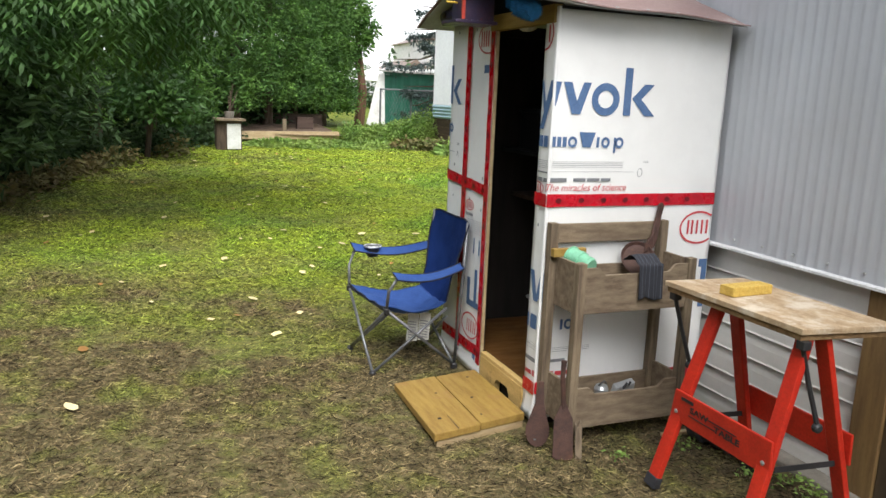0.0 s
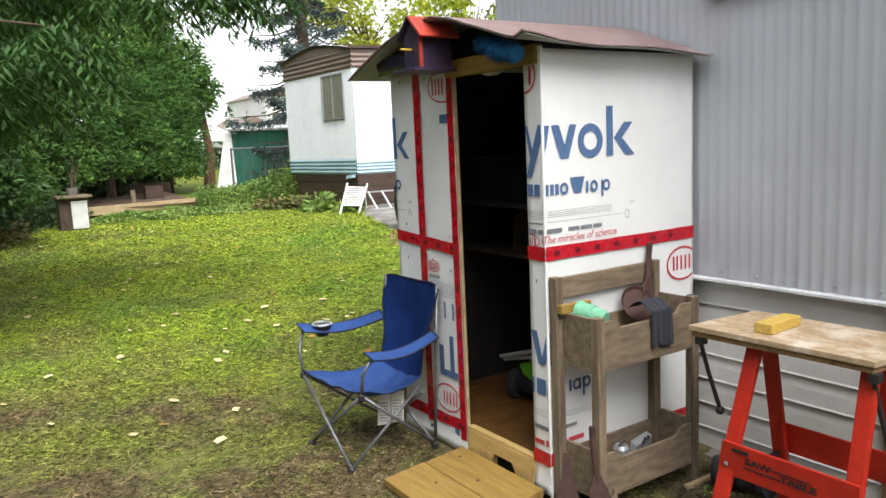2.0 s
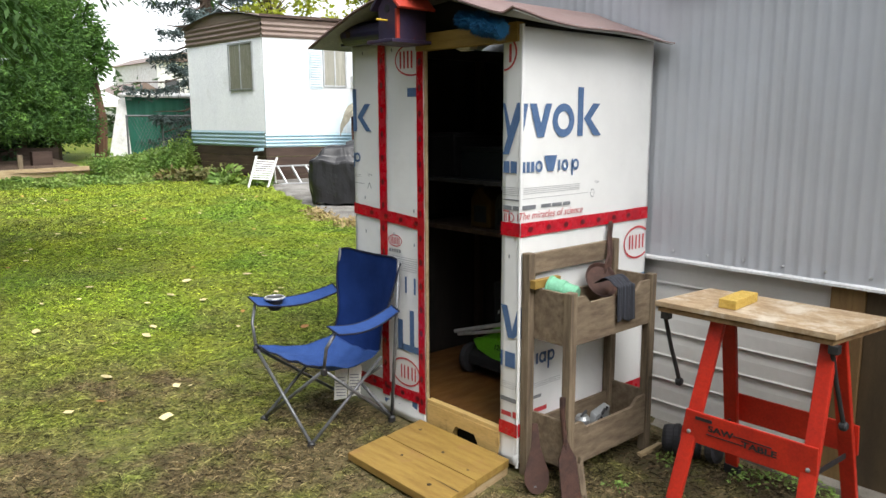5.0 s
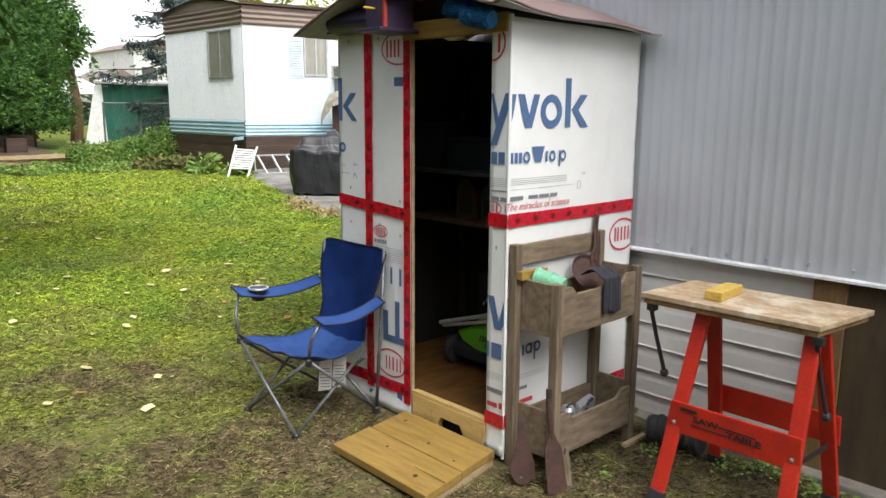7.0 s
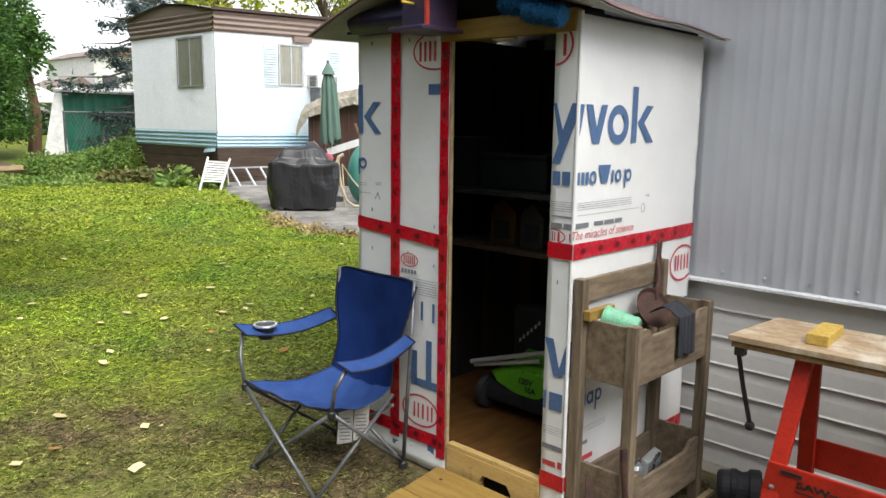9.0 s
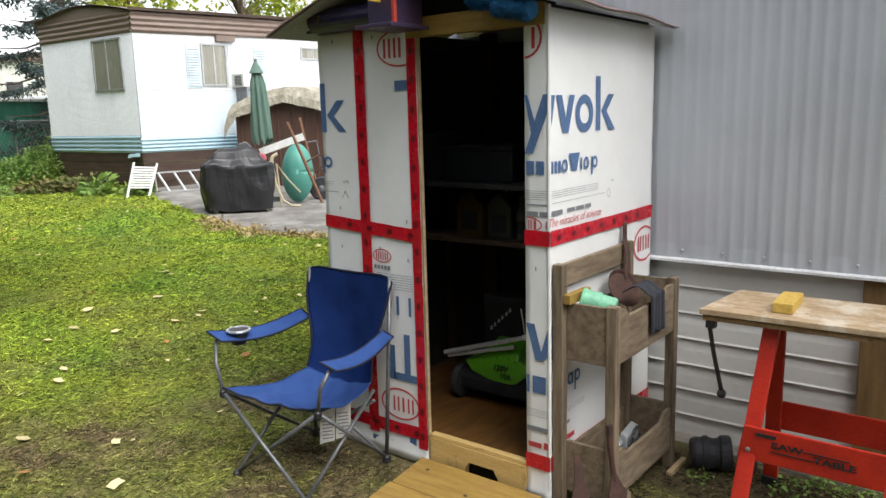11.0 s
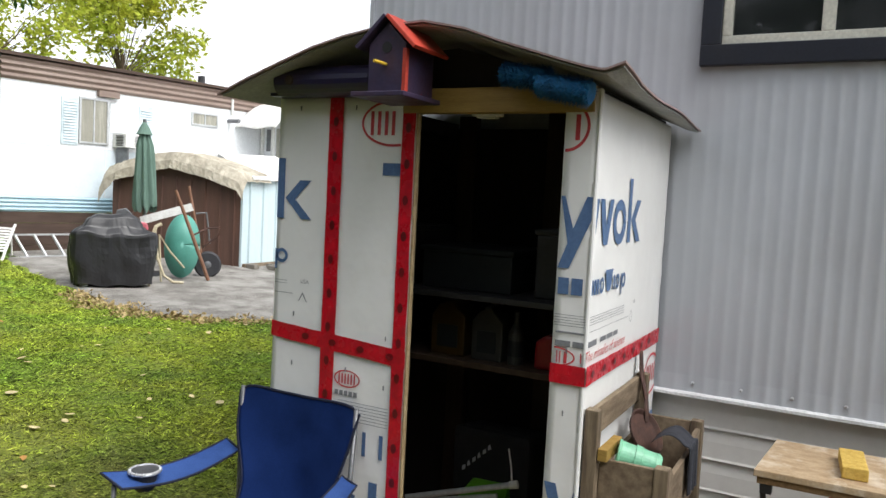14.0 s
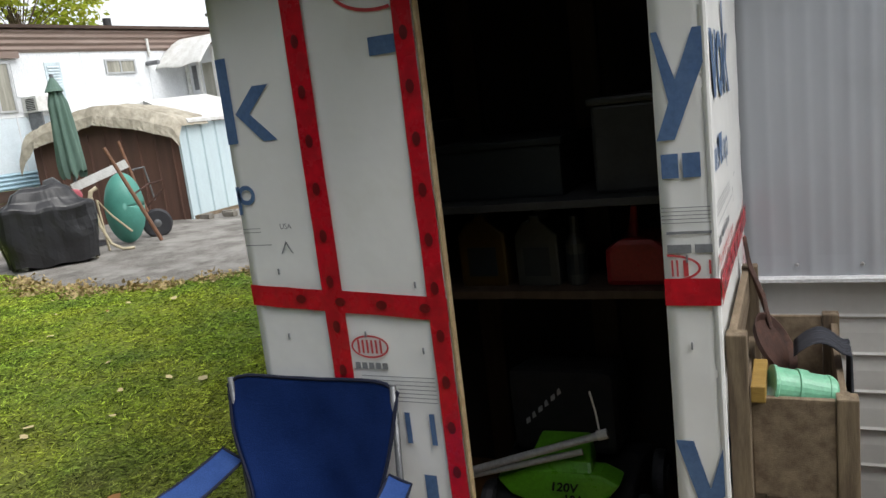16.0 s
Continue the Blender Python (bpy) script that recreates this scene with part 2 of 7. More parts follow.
M_OSB = mat("chipboard_top", (0.46, 0.34, 0.21), (0.34, 0.235, 0.135), 0.7, scale=14, fine=120, bump=0.3, stretch=(2.5, 1, 1), dirt=(0.62, 0.54, 0.43), dirt_scale=7, dirt_at=(0.5, 0.66))
M_OSBEDGE = mat("chipboard_edge", (0.27, 0.165, 0.075), (0.17, 0.1, 0.045), 0.8, scale=25, bump=0.4)
M_SPONGE = mat("yellow_block", (0.62, 0.43, 0.1), (0.5, 0.32, 0.06), 0.9, scale=60, fine=200, bump=0.5)
M_RUST = mat("rusty_iron", (0.068, 0.030, 0.021), (0.038, 0.020, 0.016), 0.75, scale=14, fine=120, bump=0.4, dirt=(0.13, 0.055, 0.032), dirt_scale=12)
M_MINT = mat("mint_plastic", (0.20, 0.50, 0.32), None, 0.4)
M_CLOTH = mat("dark_cloth", (0.022, 0.024, 0.032), (0.03, 0.032, 0.042), 0.95, fine=300, bump=0.4)
M_STRIPE = mat("cloth_stripe", (0.075, 0.08, 0.10), None, 0.95)
M_TIN = mat("zinc_tin", (0.45, 0.47, 0.48), None, 0.4, metal=0.7)
M_RUBBER = mat("black_rubber", (0.02, 0.02, 0.024), (0.035, 0.035, 0.04), 0.6)
M_LIME = mat("lime_green_plastic", (0.10, 0.33, 0.018), None, 0.35)
# Shelf, jugs and boxes: own colours darkened to carry the shed's inner shade.
M_SHELF = mat("shaded_shelf_paint", (0.03, 0.03, 0.03), None, 0.6)
M_JUGY_SHADED = mat("yellow_jug", (0.06, 0.034, 0.005), None, 0.4)
M_JUGW_SHADED = mat("white_jug", (0.04, 0.04, 0.036), None, 0.4)
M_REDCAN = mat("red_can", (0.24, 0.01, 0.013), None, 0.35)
M_DARKBOX = mat("shaded_dark_teal", (0.008, 0.012, 0.014), None, 0.6)
M_TRW = mat("white_trailer_skin", (0.79, 0.81, 0.82), (0.72, 0.74, 0.76), 0.4, scale=1.2, bump=0.04, stretch=(1, 1, 0.3), dirt=(0.47, 0.48, 0.46), dirt_scale=1.3, dirt_at=(0.58, 0.9))
M_TRLOW = mat("faded_blue_white_skin", (0.70, 0.77, 0.81), (0.66, 0.74, 0.79), 0.4, scale=1.2, bump=0.04, dirt=(0.48, 0.56, 0.60), dirt_scale=1.3, dirt_at=(0.58, 0.9))
M_TRB = mat("pale_blue_skin", (0.42, 0.58, 0.66), (0.36, 0.52, 0.61), 0.4, scale=2, bump=0.04)
M_TRBROWN = mat("brown_trailer_fascia", (0.20, 0.142, 0.115), (0.25, 0.19, 0.16), 0.5, scale=1.5, stretch=(0.5, 0.5, 4), bump=0.05)
M_SKIRT = mat("brown_skirting", (0.075, 0.045, 0.032), (0.05, 0.03, 0.022), 0.75, scale=3, stretch=(0.6, 0.6, 5), rand=0.15)
M_CURTAIN = mat("curtain_behind_glass", (0.34, 0.33, 0.27), (0.19, 0.18, 0.14), 0.25, scale=5, stretch=(5, 5, 0.3), bump=0, spec=0.8)
M_SHUT = mat("pale_blue_shutter", (0.62, 0.72, 0.77), None, 0.5)
M_WHITE = mat("white_paint", (0.74, 0.74, 0.72), (0.62, 0.61, 0.58), 0.55, scale=8, dirt=(0.4, 0.37, 0.32), dirt_scale=9, dirt_at=(0.6, 0.75))
M_ALU = mat("aluminium", (0.55, 0.56, 0.57), None, 0.4, metal=0.6)
M_COVER = mat("black_grill_cover", (0.016, 0.016, 0.018), (0.024, 0.024, 0.027), 0.38, scale=4, fine=40, bump=0.3)
M_GREENC = mat("green_canvas", (0.095, 0.165, 0.13), (0.13, 0.21, 0.17), 0.8, scale=5, stretch=(4, 4, 0.6))
M_TUB = mat("green_barrow_tub", (0.07, 0.27, 0.22), (0.09, 0.31, 0.25), 0.45, scale=4)
M_TARP = mat("tan_tarp", (0.44, 0.40, 0.32), (0.29, 0.26, 0.20), 0.75, scale=5, fine=14, bump=0.9, dirt=(0.56, 0.50, 0.40), dirt_scale=3)
M_SHEDBR = mat("brown_shed_metal", (0.125, 0.065, 0.048), (0.09, 0.05, 0.038), 0.5, scale=1.5, stretch=(4, 4, 0.4))
M_SHEDBL = mat("pale_blue_shed_metal", (0.56, 0.67, 0.70), (0.5, 0.6, 0.64), 0.45, scale=1.5, stretch=(3, 3, 0.5))
M_HANDLE = mat("wood_handle", (0.22, 0.105, 0.06), None, 0.6, stretch=(3, 3, 3))
M_PINK = mat("faded_red_plastic", (0.55, 0.13, 0.16), None, 0.5)
M_HOSE = mat("cream_hose", (0.55, 0.48, 0.33), None, 0.5)
M_CONC = mat("worn_asphalt", (0.23, 0.215, 0.195), (0.14, 0.13, 0.115), 0.9, scale=3, fine=60, bump=0.8, dirt=(0.31, 0.295, 0.27), dirt_scale=2.2, dirt_at=(0.45, 0.62), grain=0.4, deep=0.01)
M_CEM = mat("dirty_concrete", (0.24, 0.22, 0.19), (0.16, 0.145, 0.12), 0.9, scale=5, fine=120, bump=0.5)
M_GSHED = mat("green_shed_metal", (0.03, 0.17, 0.12), (0.025, 0.14, 0.10), 0.5, scale=1)
M_BARK = mat("bark", (0.10, 0.068, 0.045), (0.055, 0.038, 0.026), 0.9, scale=6, fine=40, bump=0.8, stretch=(4, 4, 0.8))
M_POLE = mat("brown_pole", (0.17, 0.085, 0.05), (0.11, 0.06, 0.038), 0.85, stretch=(5, 5, 0.4))
M_CEDAR = mat("cedar_foliage", (0.046, 0.12, 0.024), (0.125, 0.25, 0.04), 0.7, scale=1.6, bump=0, island=0.4, thru=0.25)
M_RANK = mat("dark_hedge_foliage", (0.030, 0.072, 0.022), (0.065, 0.118, 0.036), 0.7, scale=0.8, bump=0, island=0.45, thru=0.25)
M_ROWAN = mat("pinnate_leaves", (0.028, 0.078, 0.018), (0.072, 0.155, 0.032), 0.55, scale=1.0, bump=0, island=0.35, thru=0.35)
M_MAPLE = mat("yellow_green_leaves", (0.36, 0.43, 0.05), (0.47, 0.47, 0.06), 0.6, scale=0.8, bump=0, island=0.35, thru=0.45)
M_SPRUCE = mat("blue_spruce_needles", (0.05, 0.078, 0.075), (0.09, 0.125, 0.12), 0.7, scale=1, bump=0, island=0.35)
M_BRAMBLE = mat("bramble_leaves", (0.14, 0.25, 0.05), (0.28, 0.38, 0.09), 0.6, scale=1.5, bump=0, island=0.45, thru=0.3)
M_DRYWEED = mat("dry_weeds", (0.2, 0.155, 0.06), (0.12, 0.13, 0.04), 0.8, scale=2, bump=0, island=0.4, thru=0.2)
M_STRAW = mat("dry_straw", (0.44, 0.34, 0.16), (0.3, 0.22, 0.1), 0.85, scale=4, bump=0, island=0.35)
M_FARTREE = mat("far_tree_leaves", (0.05, 0.095, 0.04), (0.08, 0.13, 0.05), 0.7, scale=0.4, bump=0, island=0.4, thru=0.2)
M_LEAF = mat("fallen_leaf_pale", (0.72, 0.64, 0.36), (0.62, 0.46, 0.2), 0.7, scale=20, rand=0.25, bump=0.1)
M_LEAFO = mat("fallen_leaf_brown", (0.36, 0.15, 0.04), (0.42, 0.24, 0.06), 0.7, scale=20, rand=0.3, bump=0.1)
M_SOIL = mat("bed_soil", (0.12, 0.078, 0.052), (0.08, 0.052, 0.035), 0.95, scale=6, bump=0.6)


def grass_mat(name, blade):
    """Lawn: patches of green, moss, straw and bare earth, the same on the earth and on the blades."""
    m = bpy.data.materials.new(name)
    m.use_nodes = True
    N, L = m.node_tree.nodes, m.node_tree.links
    p = N["Principled BSDF"]
    geo = N.new("ShaderNodeNewGeometry")

    def noise_at(s, d=4.0, r=0.6):
        n = N.new("ShaderNodeTexNoise")
        n.inputs["Scale"].default_value, n.inputs["Detail"].default_value, n.inputs["Roughness"].default_value = s, d, r
        L.new(geo.outputs["Position"], n.inputs["Vector"])
        return n.outputs["Fac"]

    def span(src, a, b, lo=0.0, hi=1.0):
        r = N.new("ShaderNodeMapRange")
        for i, v in enumerate((a, b, lo, hi)):
            r.inputs[i + 1].default_value = v
        L.new(src, r.inputs[0])
        return r.outputs[0]

    def math_(op, a, b):
        n = N.new("ShaderNodeMath")
        n.operation, n.use_clamp = op, True
        for s, v in zip(n.inputs, (a, b)):
            if isinstance(v, float):
                s.default_value = v
            else:
                L.new(v, s)
        return n.outputs[0]

    def blend(fac, a, b, mode="MIX"):
        x = N.new("ShaderNodeMix")
        x.data_type, x.blend_type = "RGBA", mode
        for s, v in ((x.inputs[0], fac), (x.inputs[6], a), (x.inputs[7], b)):
            if isinstance(v, float):
                s.default_value = v
            elif isinstance(v, tuple):
                s.default_value = (*v, 1)
            else:
                L.new(v, s)
        return x.outputs[2]

    sep = N.new("ShaderNodeSeparateXYZ")
    L.new(geo.outputs["Position"], sep.inputs[0])
    # the mown lawn is lush further up the garden and worn to straw where people walk to the shed
    worn = math_("ADD", span(sep.outputs["X"], -1.6, 0.9, 0.30, 0.0), span(sep.outputs["Y"], 3.3, 6.8, 1.0, 0.05))
    worn = math_("ADD", worn, span(noise_at(1.1), 0.42, 0.62, -0.15, 0.42))
    worn = math_("MULTIPLY", worn, math_("MAXIMUM", span(sep.outputs["X"], 1.7, 2.8, 1.0, 0.3), span(sep.outputs["Y"], 4.0, 4.6, 1.0, 0.0)))
    worn = math_("MULTIPLY", worn, span(noise_at(5.0), 0.3, 0.62, 0.68, 1.2))
    green = blend(span(noise_at(2.3), 0.35, 0.65), (0.200, 0.285, 0.030), (0.310, 0.365, 0.040))
    green = blend(span(noise_at(0.7), 0.5, 0.66), green, (0.165, 0.275, 0.035))
    straw = blend(span(noise_at(14.0), 0.35, 0.65), (0.212, 0.162, 0.083), (0.100, 0.078, 0.039))
    col = blend(worn, green, straw)
    # bare soil along the foot of the house
    bare = math_("MULTIPLY", span(sep.outputs["X"], 1.75, 2.2, 0.0, 1.0), span(sep.outputs["Y"], 2.7, 3.1, 1.0, 0.0))
    bare = math_("MULTIPLY", bare, span(noise_at(6.0), 0.36, 0.52, 0.25, 0.95))
    col = blend(bare, col, (0.085, 0.062, 0.036))
    if blade:
        col = blend(1.0, col, span(geo.outputs["Random Per Island"], 0, 1, 0.12, 2.0), "MULTIPLY")
        col = blend(1.0, col, span(noise_at(38.0, 3.0), 0.34, 0.64, 0.35, 1.6), "MULTIPLY")
    else:
        col = blend(span(noise_at(38.0), 0.40, 0.60, 0.0, 0.7), col, (0.06, 0.06, 0.018))
        bn = N.new("ShaderNodeBump")
        bn.inputs["Strength"].default_value, bn.inputs["Distance"].default_value = 0.7, 0.015
        L.new(noise_at(60.0), bn.inputs["Height"])
        L.new(bn.outputs[0], p.inputs["Normal"])
    L.new(col, p.inputs["Base Color"])
    p.inputs["Roughness"].default_value = 0.85
    p.inputs["Specular IOR Level"].default_value = 0.25
    return m


M_LAWN = grass_mat("lawn_earth", False)
M_BLADE = grass_mat("lawn_blades", True)


# ---- ground ----
def gh(x, y):
    """Height of the ground: it rises gently up the garden."""
    if y < 8:
        return 0.026 * (y - 2.75) + 0.0035 * max(0.0, y - 4.5) ** 2
    return 0.18 + 0.045 * (min(y, 24) - 8)


def axis_steps(a, b, fine_a, fine_b, fine, coarse):
    out, v = [], a
    while v < b:
        out.append(v)
        v += fine if fine_a <= v < fine_b else coarse
    return out + [b]


gx = [-400, -150, -60] + axis_steps(-30, 40, -6, 10, 0.25, 2.5) + [90, 200, 400]
gy = [-400, -150, -60] + axis_steps(-30, 50, -2, 18, 0.25, 2.0) + [100, 200, 420]
gb = B()
for x in gx:
    for y in gy:
        bumpy = 0.012 * noise.noise((x * 1.7, y * 1.7, 0)) + 0.006 * noise.noise((x * 5, y * 5, 3)) if -10 < x < 12 and -5 < y < 22 else 0
        gb.v.append((x, y, gh(x, y) + bumpy))
w = len(gy)
gb.f = [(i * w + j, (i + 1) * w + j, (i + 1) * w + j + 1, i * w + j + 1) for i in range(len(gx) - 1) for j in range(w - 1)]
solid("ground", gb, M_LAWN, (0, 0, 0), "mown back garden lawn, green with worn straw patches", "lawn", kind="structure", smooth=True)


def pad_edge(y):
    """The lawn's ragged edge against the paved yard: x at y."""
    pts = ((5.0, 8.6), (7.0, 6.75), (7.85, 5.9), (8.7, 5.15), (9.6, 5.15), (10.4, 5.35), (12.7, 6.0), (13.6, 6.4))
    for (y0, x0), (y1, x1) in zip(pts, pts[1:]):
        if y0 <= y <= y1:
            return x0 + (x1 - x0) * (y - y0) / (y1 - y0) + 0.12 * noise.noise((y * 3, 2, 0)) + 0.05 * noise.noise((y * 11, 5, 0))
    return 9.0


def pad_surface(u, v):
    y = 5.0 + 8.6 * u
    x0 = pad_edge(min(y, 13.59))
    x = x0 + (22 - x0) * v ** 1.6
    return (x, y, gh(x, y) + (0.022 if v > 0 else -0.03) + 0.006 * noise.noise((x * 2, y * 2, 9)))


solid("pavement", B().sheet(pad_surface, 90, 40), M_CONC, (9, 9, 0), "cracked grey asphalt yard dusted with gravel", "paved yard", kind="structure", smooth=True)
solid("footing", B().box(2.615, 2.735, -1.0, 4.4, -0.25, 0.010), M_CEM, (2.6, 2, 0), "dirty concrete strip along the house base", "concrete strip", kind="structure", bevel=0.01)

# ---- the grey house ----
HX = 2.68


def ribbed(y0, y1, x, pitch=0.0572, depth=0.0042):
    """Plan line of a softly ribbed metal sheet along y."""
    line, n = [], int((y1 - y0) / pitch * 8)
    for k in range(n + 1):
        y = y0 + (y1 - y0) * k / n
        line.append((x - depth * (0.5 + 0.5 * math.cos(2 * math.pi * y / pitch)) ** 2.2 * (0.75 + 0.5 * noise.noise((y * 1.9, 0, 6))), y))
    return line


WY0, WY1, WZ0, WZ1 = 1.20, 2.905, 2.185, 3.05
wall = thing("wall_house", (HX, 1, 0.9), "grey ribbed metal cladding on the house", "wall", kind="structure")
for n, (a, b, z0, z1) in enumerate(((-6.0, WY0, 0.885, 3.4), (WY0, WY1, 0.885, WZ0), (WY0, WY1, WZ1, 3.4), (WY1, 4.46, 0.885, 3.4))):
    sb = B()
    line = ribbed(a, b, HX)
    if z0 < 1:
        # the lower edge lifts a little between the screws
        w_ = len(line)
        low = [(x - 0.007 * abs(math.sin((4.3 - y) / 0.182 * math.pi)) * (0.6 + 0.8 * abs(noise.noise((y * 3, 1, 1)))), y, z0 + 0.004 * noise.noise((y * 8, 0, 2))) for x, y in line]
        sb.add(low + [(x, y, z0 + 0.07) for x, y in line], [(i, i + 1, w_ + i + 1, w_ + i) for i in range(w_ - 1)])
        z0 += 0.07
    sb.sweep([(x, y, z0) for x, y in line], (0, 0, z1 - z0))
    part("metal_sheet", sb, M_METAL, wall, smooth=True)
core = B()
for a, b, z0, z1 in ((-6.0, WY0, 0.9, 3.4), (WY0, WY1, 0.9, WZ0), (WY0, WY1, WZ1, 3.4), (WY1, 4.45, 0.9, 3.4)):
    core.box(HX + 0.006, HX + 0.12, a, b, z0, z1)
core.box(HX + 0.12, 7.5, 4.30, 4.45, 0.0, 3.4).box(HX + 0.12, 7.5, -6, -5.85, 0.0, 3.4).box(7.4, 7.5, -5.85, 4.3, 0, 3.4)
part("wall_core", core, M_METAL, wall)
drip = B().sweep([(HX - 0.020, -6, 0.871), (HX - 0.020, -6, 0.882), (HX - 0.012, -6, 0.889), (HX + 0.03, -6, 0.889)], (0, 10.44, 0))
part("drip_edge", drip, M_TRIMW, wall, "white metal drip edge")
for i in range(26):
    y = 4.3 - i * 0.182
    part("screw", B().lathe((HX - 0.003, y, 0.925), [(0.0065, 0), (0.0065, 0.003), (0.004, 0.008)], 8, Matrix.Rotation(-math.pi / 2, 3, "Y")), M_ALU, wall)
corner = B().box(HX - 0.018, HX + 0.05, 4.452, 4.475, 0.89, 3.4)
part("corner_trim", corner, M_METAL, wall)

siding = thing("wall_siding", (2.72, 3, 0), "pale beige horizontal lap siding under the cladding", "wall", kind="structure")
for i in range(7):
    z = 0.868 - 0.127 * (i + 1)
    s = B().sweep([(2.731, 2.094, z + 0.127), (2.722, 2.094, z + 0.075), (2.719, 2.094, z + 0.012), (2.714, 2.094, z + 0.004), (2.718, 2.094, z - 0.001), (2.733, 2.094, z - 0.002)], (0, 2.361, 0))
    part("siding_board", s, M_SIDING, siding)
part("backing", B().box(2.734, 2.80, -6, 4.45, -0.1, 0.885), M_SIDING, siding)
solid("trim", B().box(2.69, 2.733, 1.955, 2.092, -0.05, 0.868), M_OCHRE, (2.71, 2, 0), "ochre wooden corner post in the skirting", "post", kind="structure", bevel=0.004)
for k in range(5):
    y1 = 1.953 - k * 1.22
    solid("skirting_panel", B().box(2.705, 2.733, y1 - 1.216, y1, -0.08, 0.868), M_BROWNPLY, (2.71, y1 - 0.6, 0), "dark brown plywood skirting panel below the house", "panel", "skirting panels", kind="structure", bevel=0.003)

solid("roof_house", B().hexa([(2.35, -6.4, 3.4), (7.9, -6.4, 3.4), (7.9, 4.8, 3.4), (2.35, 4.8, 3.4), (2.35, -6.4, 3.5), (5.1, -6.4, 4.1), (5.1, 4.8, 4.1), (2.35, 4.8, 3.5)]), M_METAL, (5, 0, 3.4), "low grey metal house roof", "roof", kind="structure")

win = thing("window_1", (HX, 2, WZ0), "sliding house window in cream vinyl with black surround", "window", kind="structure")
fr = B()
for a, b, z0, z1 in ((WY0, WY1, WZ0 - 0.005, WZ0 + 0.075), (WY0, WY1, WZ1 - 0.07, WZ1), (WY0, WY0 + 0.075, WZ0 + 0.075, WZ1 - 0.07), (WY1 - 0.075, WY1, WZ0 + 0.075, WZ1 - 0.07)):
    fr.box(HX - 0.035, HX + 0.03, a, b, z0, z1)
part("surround", fr, M_BLACKFR, win, "black window surround", bevel=0.004)
fr = B()
ia, ib, iz0, iz1 = WY0 + 0.075, WY1 - 0.075, WZ0 + 0.075, WZ1 - 0.07
for a, b, z0, z1 in ((ia, ib, iz0, iz0 + 0.035), (ia, ib, iz1 - 0.035, iz1), (ia, ia + 0.035, iz0 + 0.035, iz1 - 0.035), (ib - 0.035, ib, iz0 + 0.035, iz1 - 0.035), (2.44, 2.485, iz0 + 0.035, iz1 - 0.035)):
    fr.box(HX - 0.018, HX + 0.04, a, b, z0, z1)
part("window_frame", fr, M_VINYL, win, bevel=0.004)
part("pane", B().box(HX + 0.015, HX + 0.021, 2.485, ib - 0.035, iz0 + 0.035, iz1 - 0.035), M_PANE, win)
part("pane", B().box(HX + 0.022, HX + 0.028, ia + 0.035, 2.44, iz0 + 0.035, iz1 - 0.035), M_PANE, win)

# ---- the wrapped shed ----
FX, SY, LY = 1.705, 2.992, 4.19
DY0, DY1, DZ = 3.10, 3.608, 1.887
shed = thing("garden_shed", (FX + 0.45, 3.6, 0.03), "small garden shed clad in white house wrap with red tape", "shed")


def crumple(a, b, k):
    """Creases of the wrap, pulled slantwise between its staples."""
    s = abs(noise.noise((a * 5 + b * 2.5, b * 4 - a * 3, k)))
    long_ = abs(noise.noise((a * 2.2 - b * 1.1, b * 1.6 + a * 2.0, k + 9)))
    return 0.006 * min(s, 0.35) + 0.006 * (0.25 - min(long_, 0.25)) + 0.0015 * abs(noise.noise((a * 15, b * 11, k + 4))) - 0.001


def front_panel(y0, y1, z0, z1, k):
    nu, nv = max(4, int((y1 - y0) / 0.025)), int((z1 - z0) / 0.035)
    def fn(u, v):
        y, z = y0 + (y1 - y0) * u, z0 + (z1 - z0) * v
        flare = 0.02 * max(0, 0.12 - z) / 0.12 * (1 + noise.noise((y * 9, 0, 1)))
        return (FX + 0.001 + crumple(y, z, k) - flare, y, z)
    return B().sheet(fn, nu, nv, (0.012, 0, 0))


wrap_l = part("wrap_front", front_panel(DY1, LY, 0.035, 1.955, 1), M_WRAP, shed, smooth=True)
wrap_r = part("wrap_jamb", front_panel(SY + 0.002, DY0, 0.045, 1.955, 2), M_WRAP, shed, smooth=True)


def side_fn(u, v):
    x, z = FX + 0.002 + (2.655 - FX) * u, 0.05 + (1.945 - 0.05) * v
    return (x, SY + 0.001 + crumple(x, z, 3), z)


wrap_s = part("wrap_side", B().sheet(side_fn, 46, 70, (0, 0.012, 0)), M_WRAP, shed, smooth=True)
part("wrap_far_side", B().box(FX + 0.01, 2.655, LY - 0.012, LY, 0.04, 1.945), M_WRAP, shed)
# fold of wrap at the corner and loose skirt at its foot
part("wrap_fold", B().tube([(FX + 0.004, SY + 0.004, z) for z in (0.03, 0.5, 1.0, 1.5, 1.95)], 0.0075, 8), M_WRAP, shed)

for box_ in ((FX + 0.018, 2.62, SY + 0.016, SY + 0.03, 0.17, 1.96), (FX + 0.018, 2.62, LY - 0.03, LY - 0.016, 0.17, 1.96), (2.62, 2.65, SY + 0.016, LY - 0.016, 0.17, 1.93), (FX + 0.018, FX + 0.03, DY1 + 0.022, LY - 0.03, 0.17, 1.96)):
    part("inner_panel", B().box(*box_), M_SHADEPLY, shed)
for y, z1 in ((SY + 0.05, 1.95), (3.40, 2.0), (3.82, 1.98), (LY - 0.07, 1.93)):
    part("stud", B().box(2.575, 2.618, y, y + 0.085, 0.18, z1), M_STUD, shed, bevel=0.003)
part("jamb", B().box(FX - 0.003, FX + 0.015, DY1 - 0.006, DY1 + 0.003, 0.04, DZ), M_PALE, shed, "bare timber door jamb", bevel=0.003)
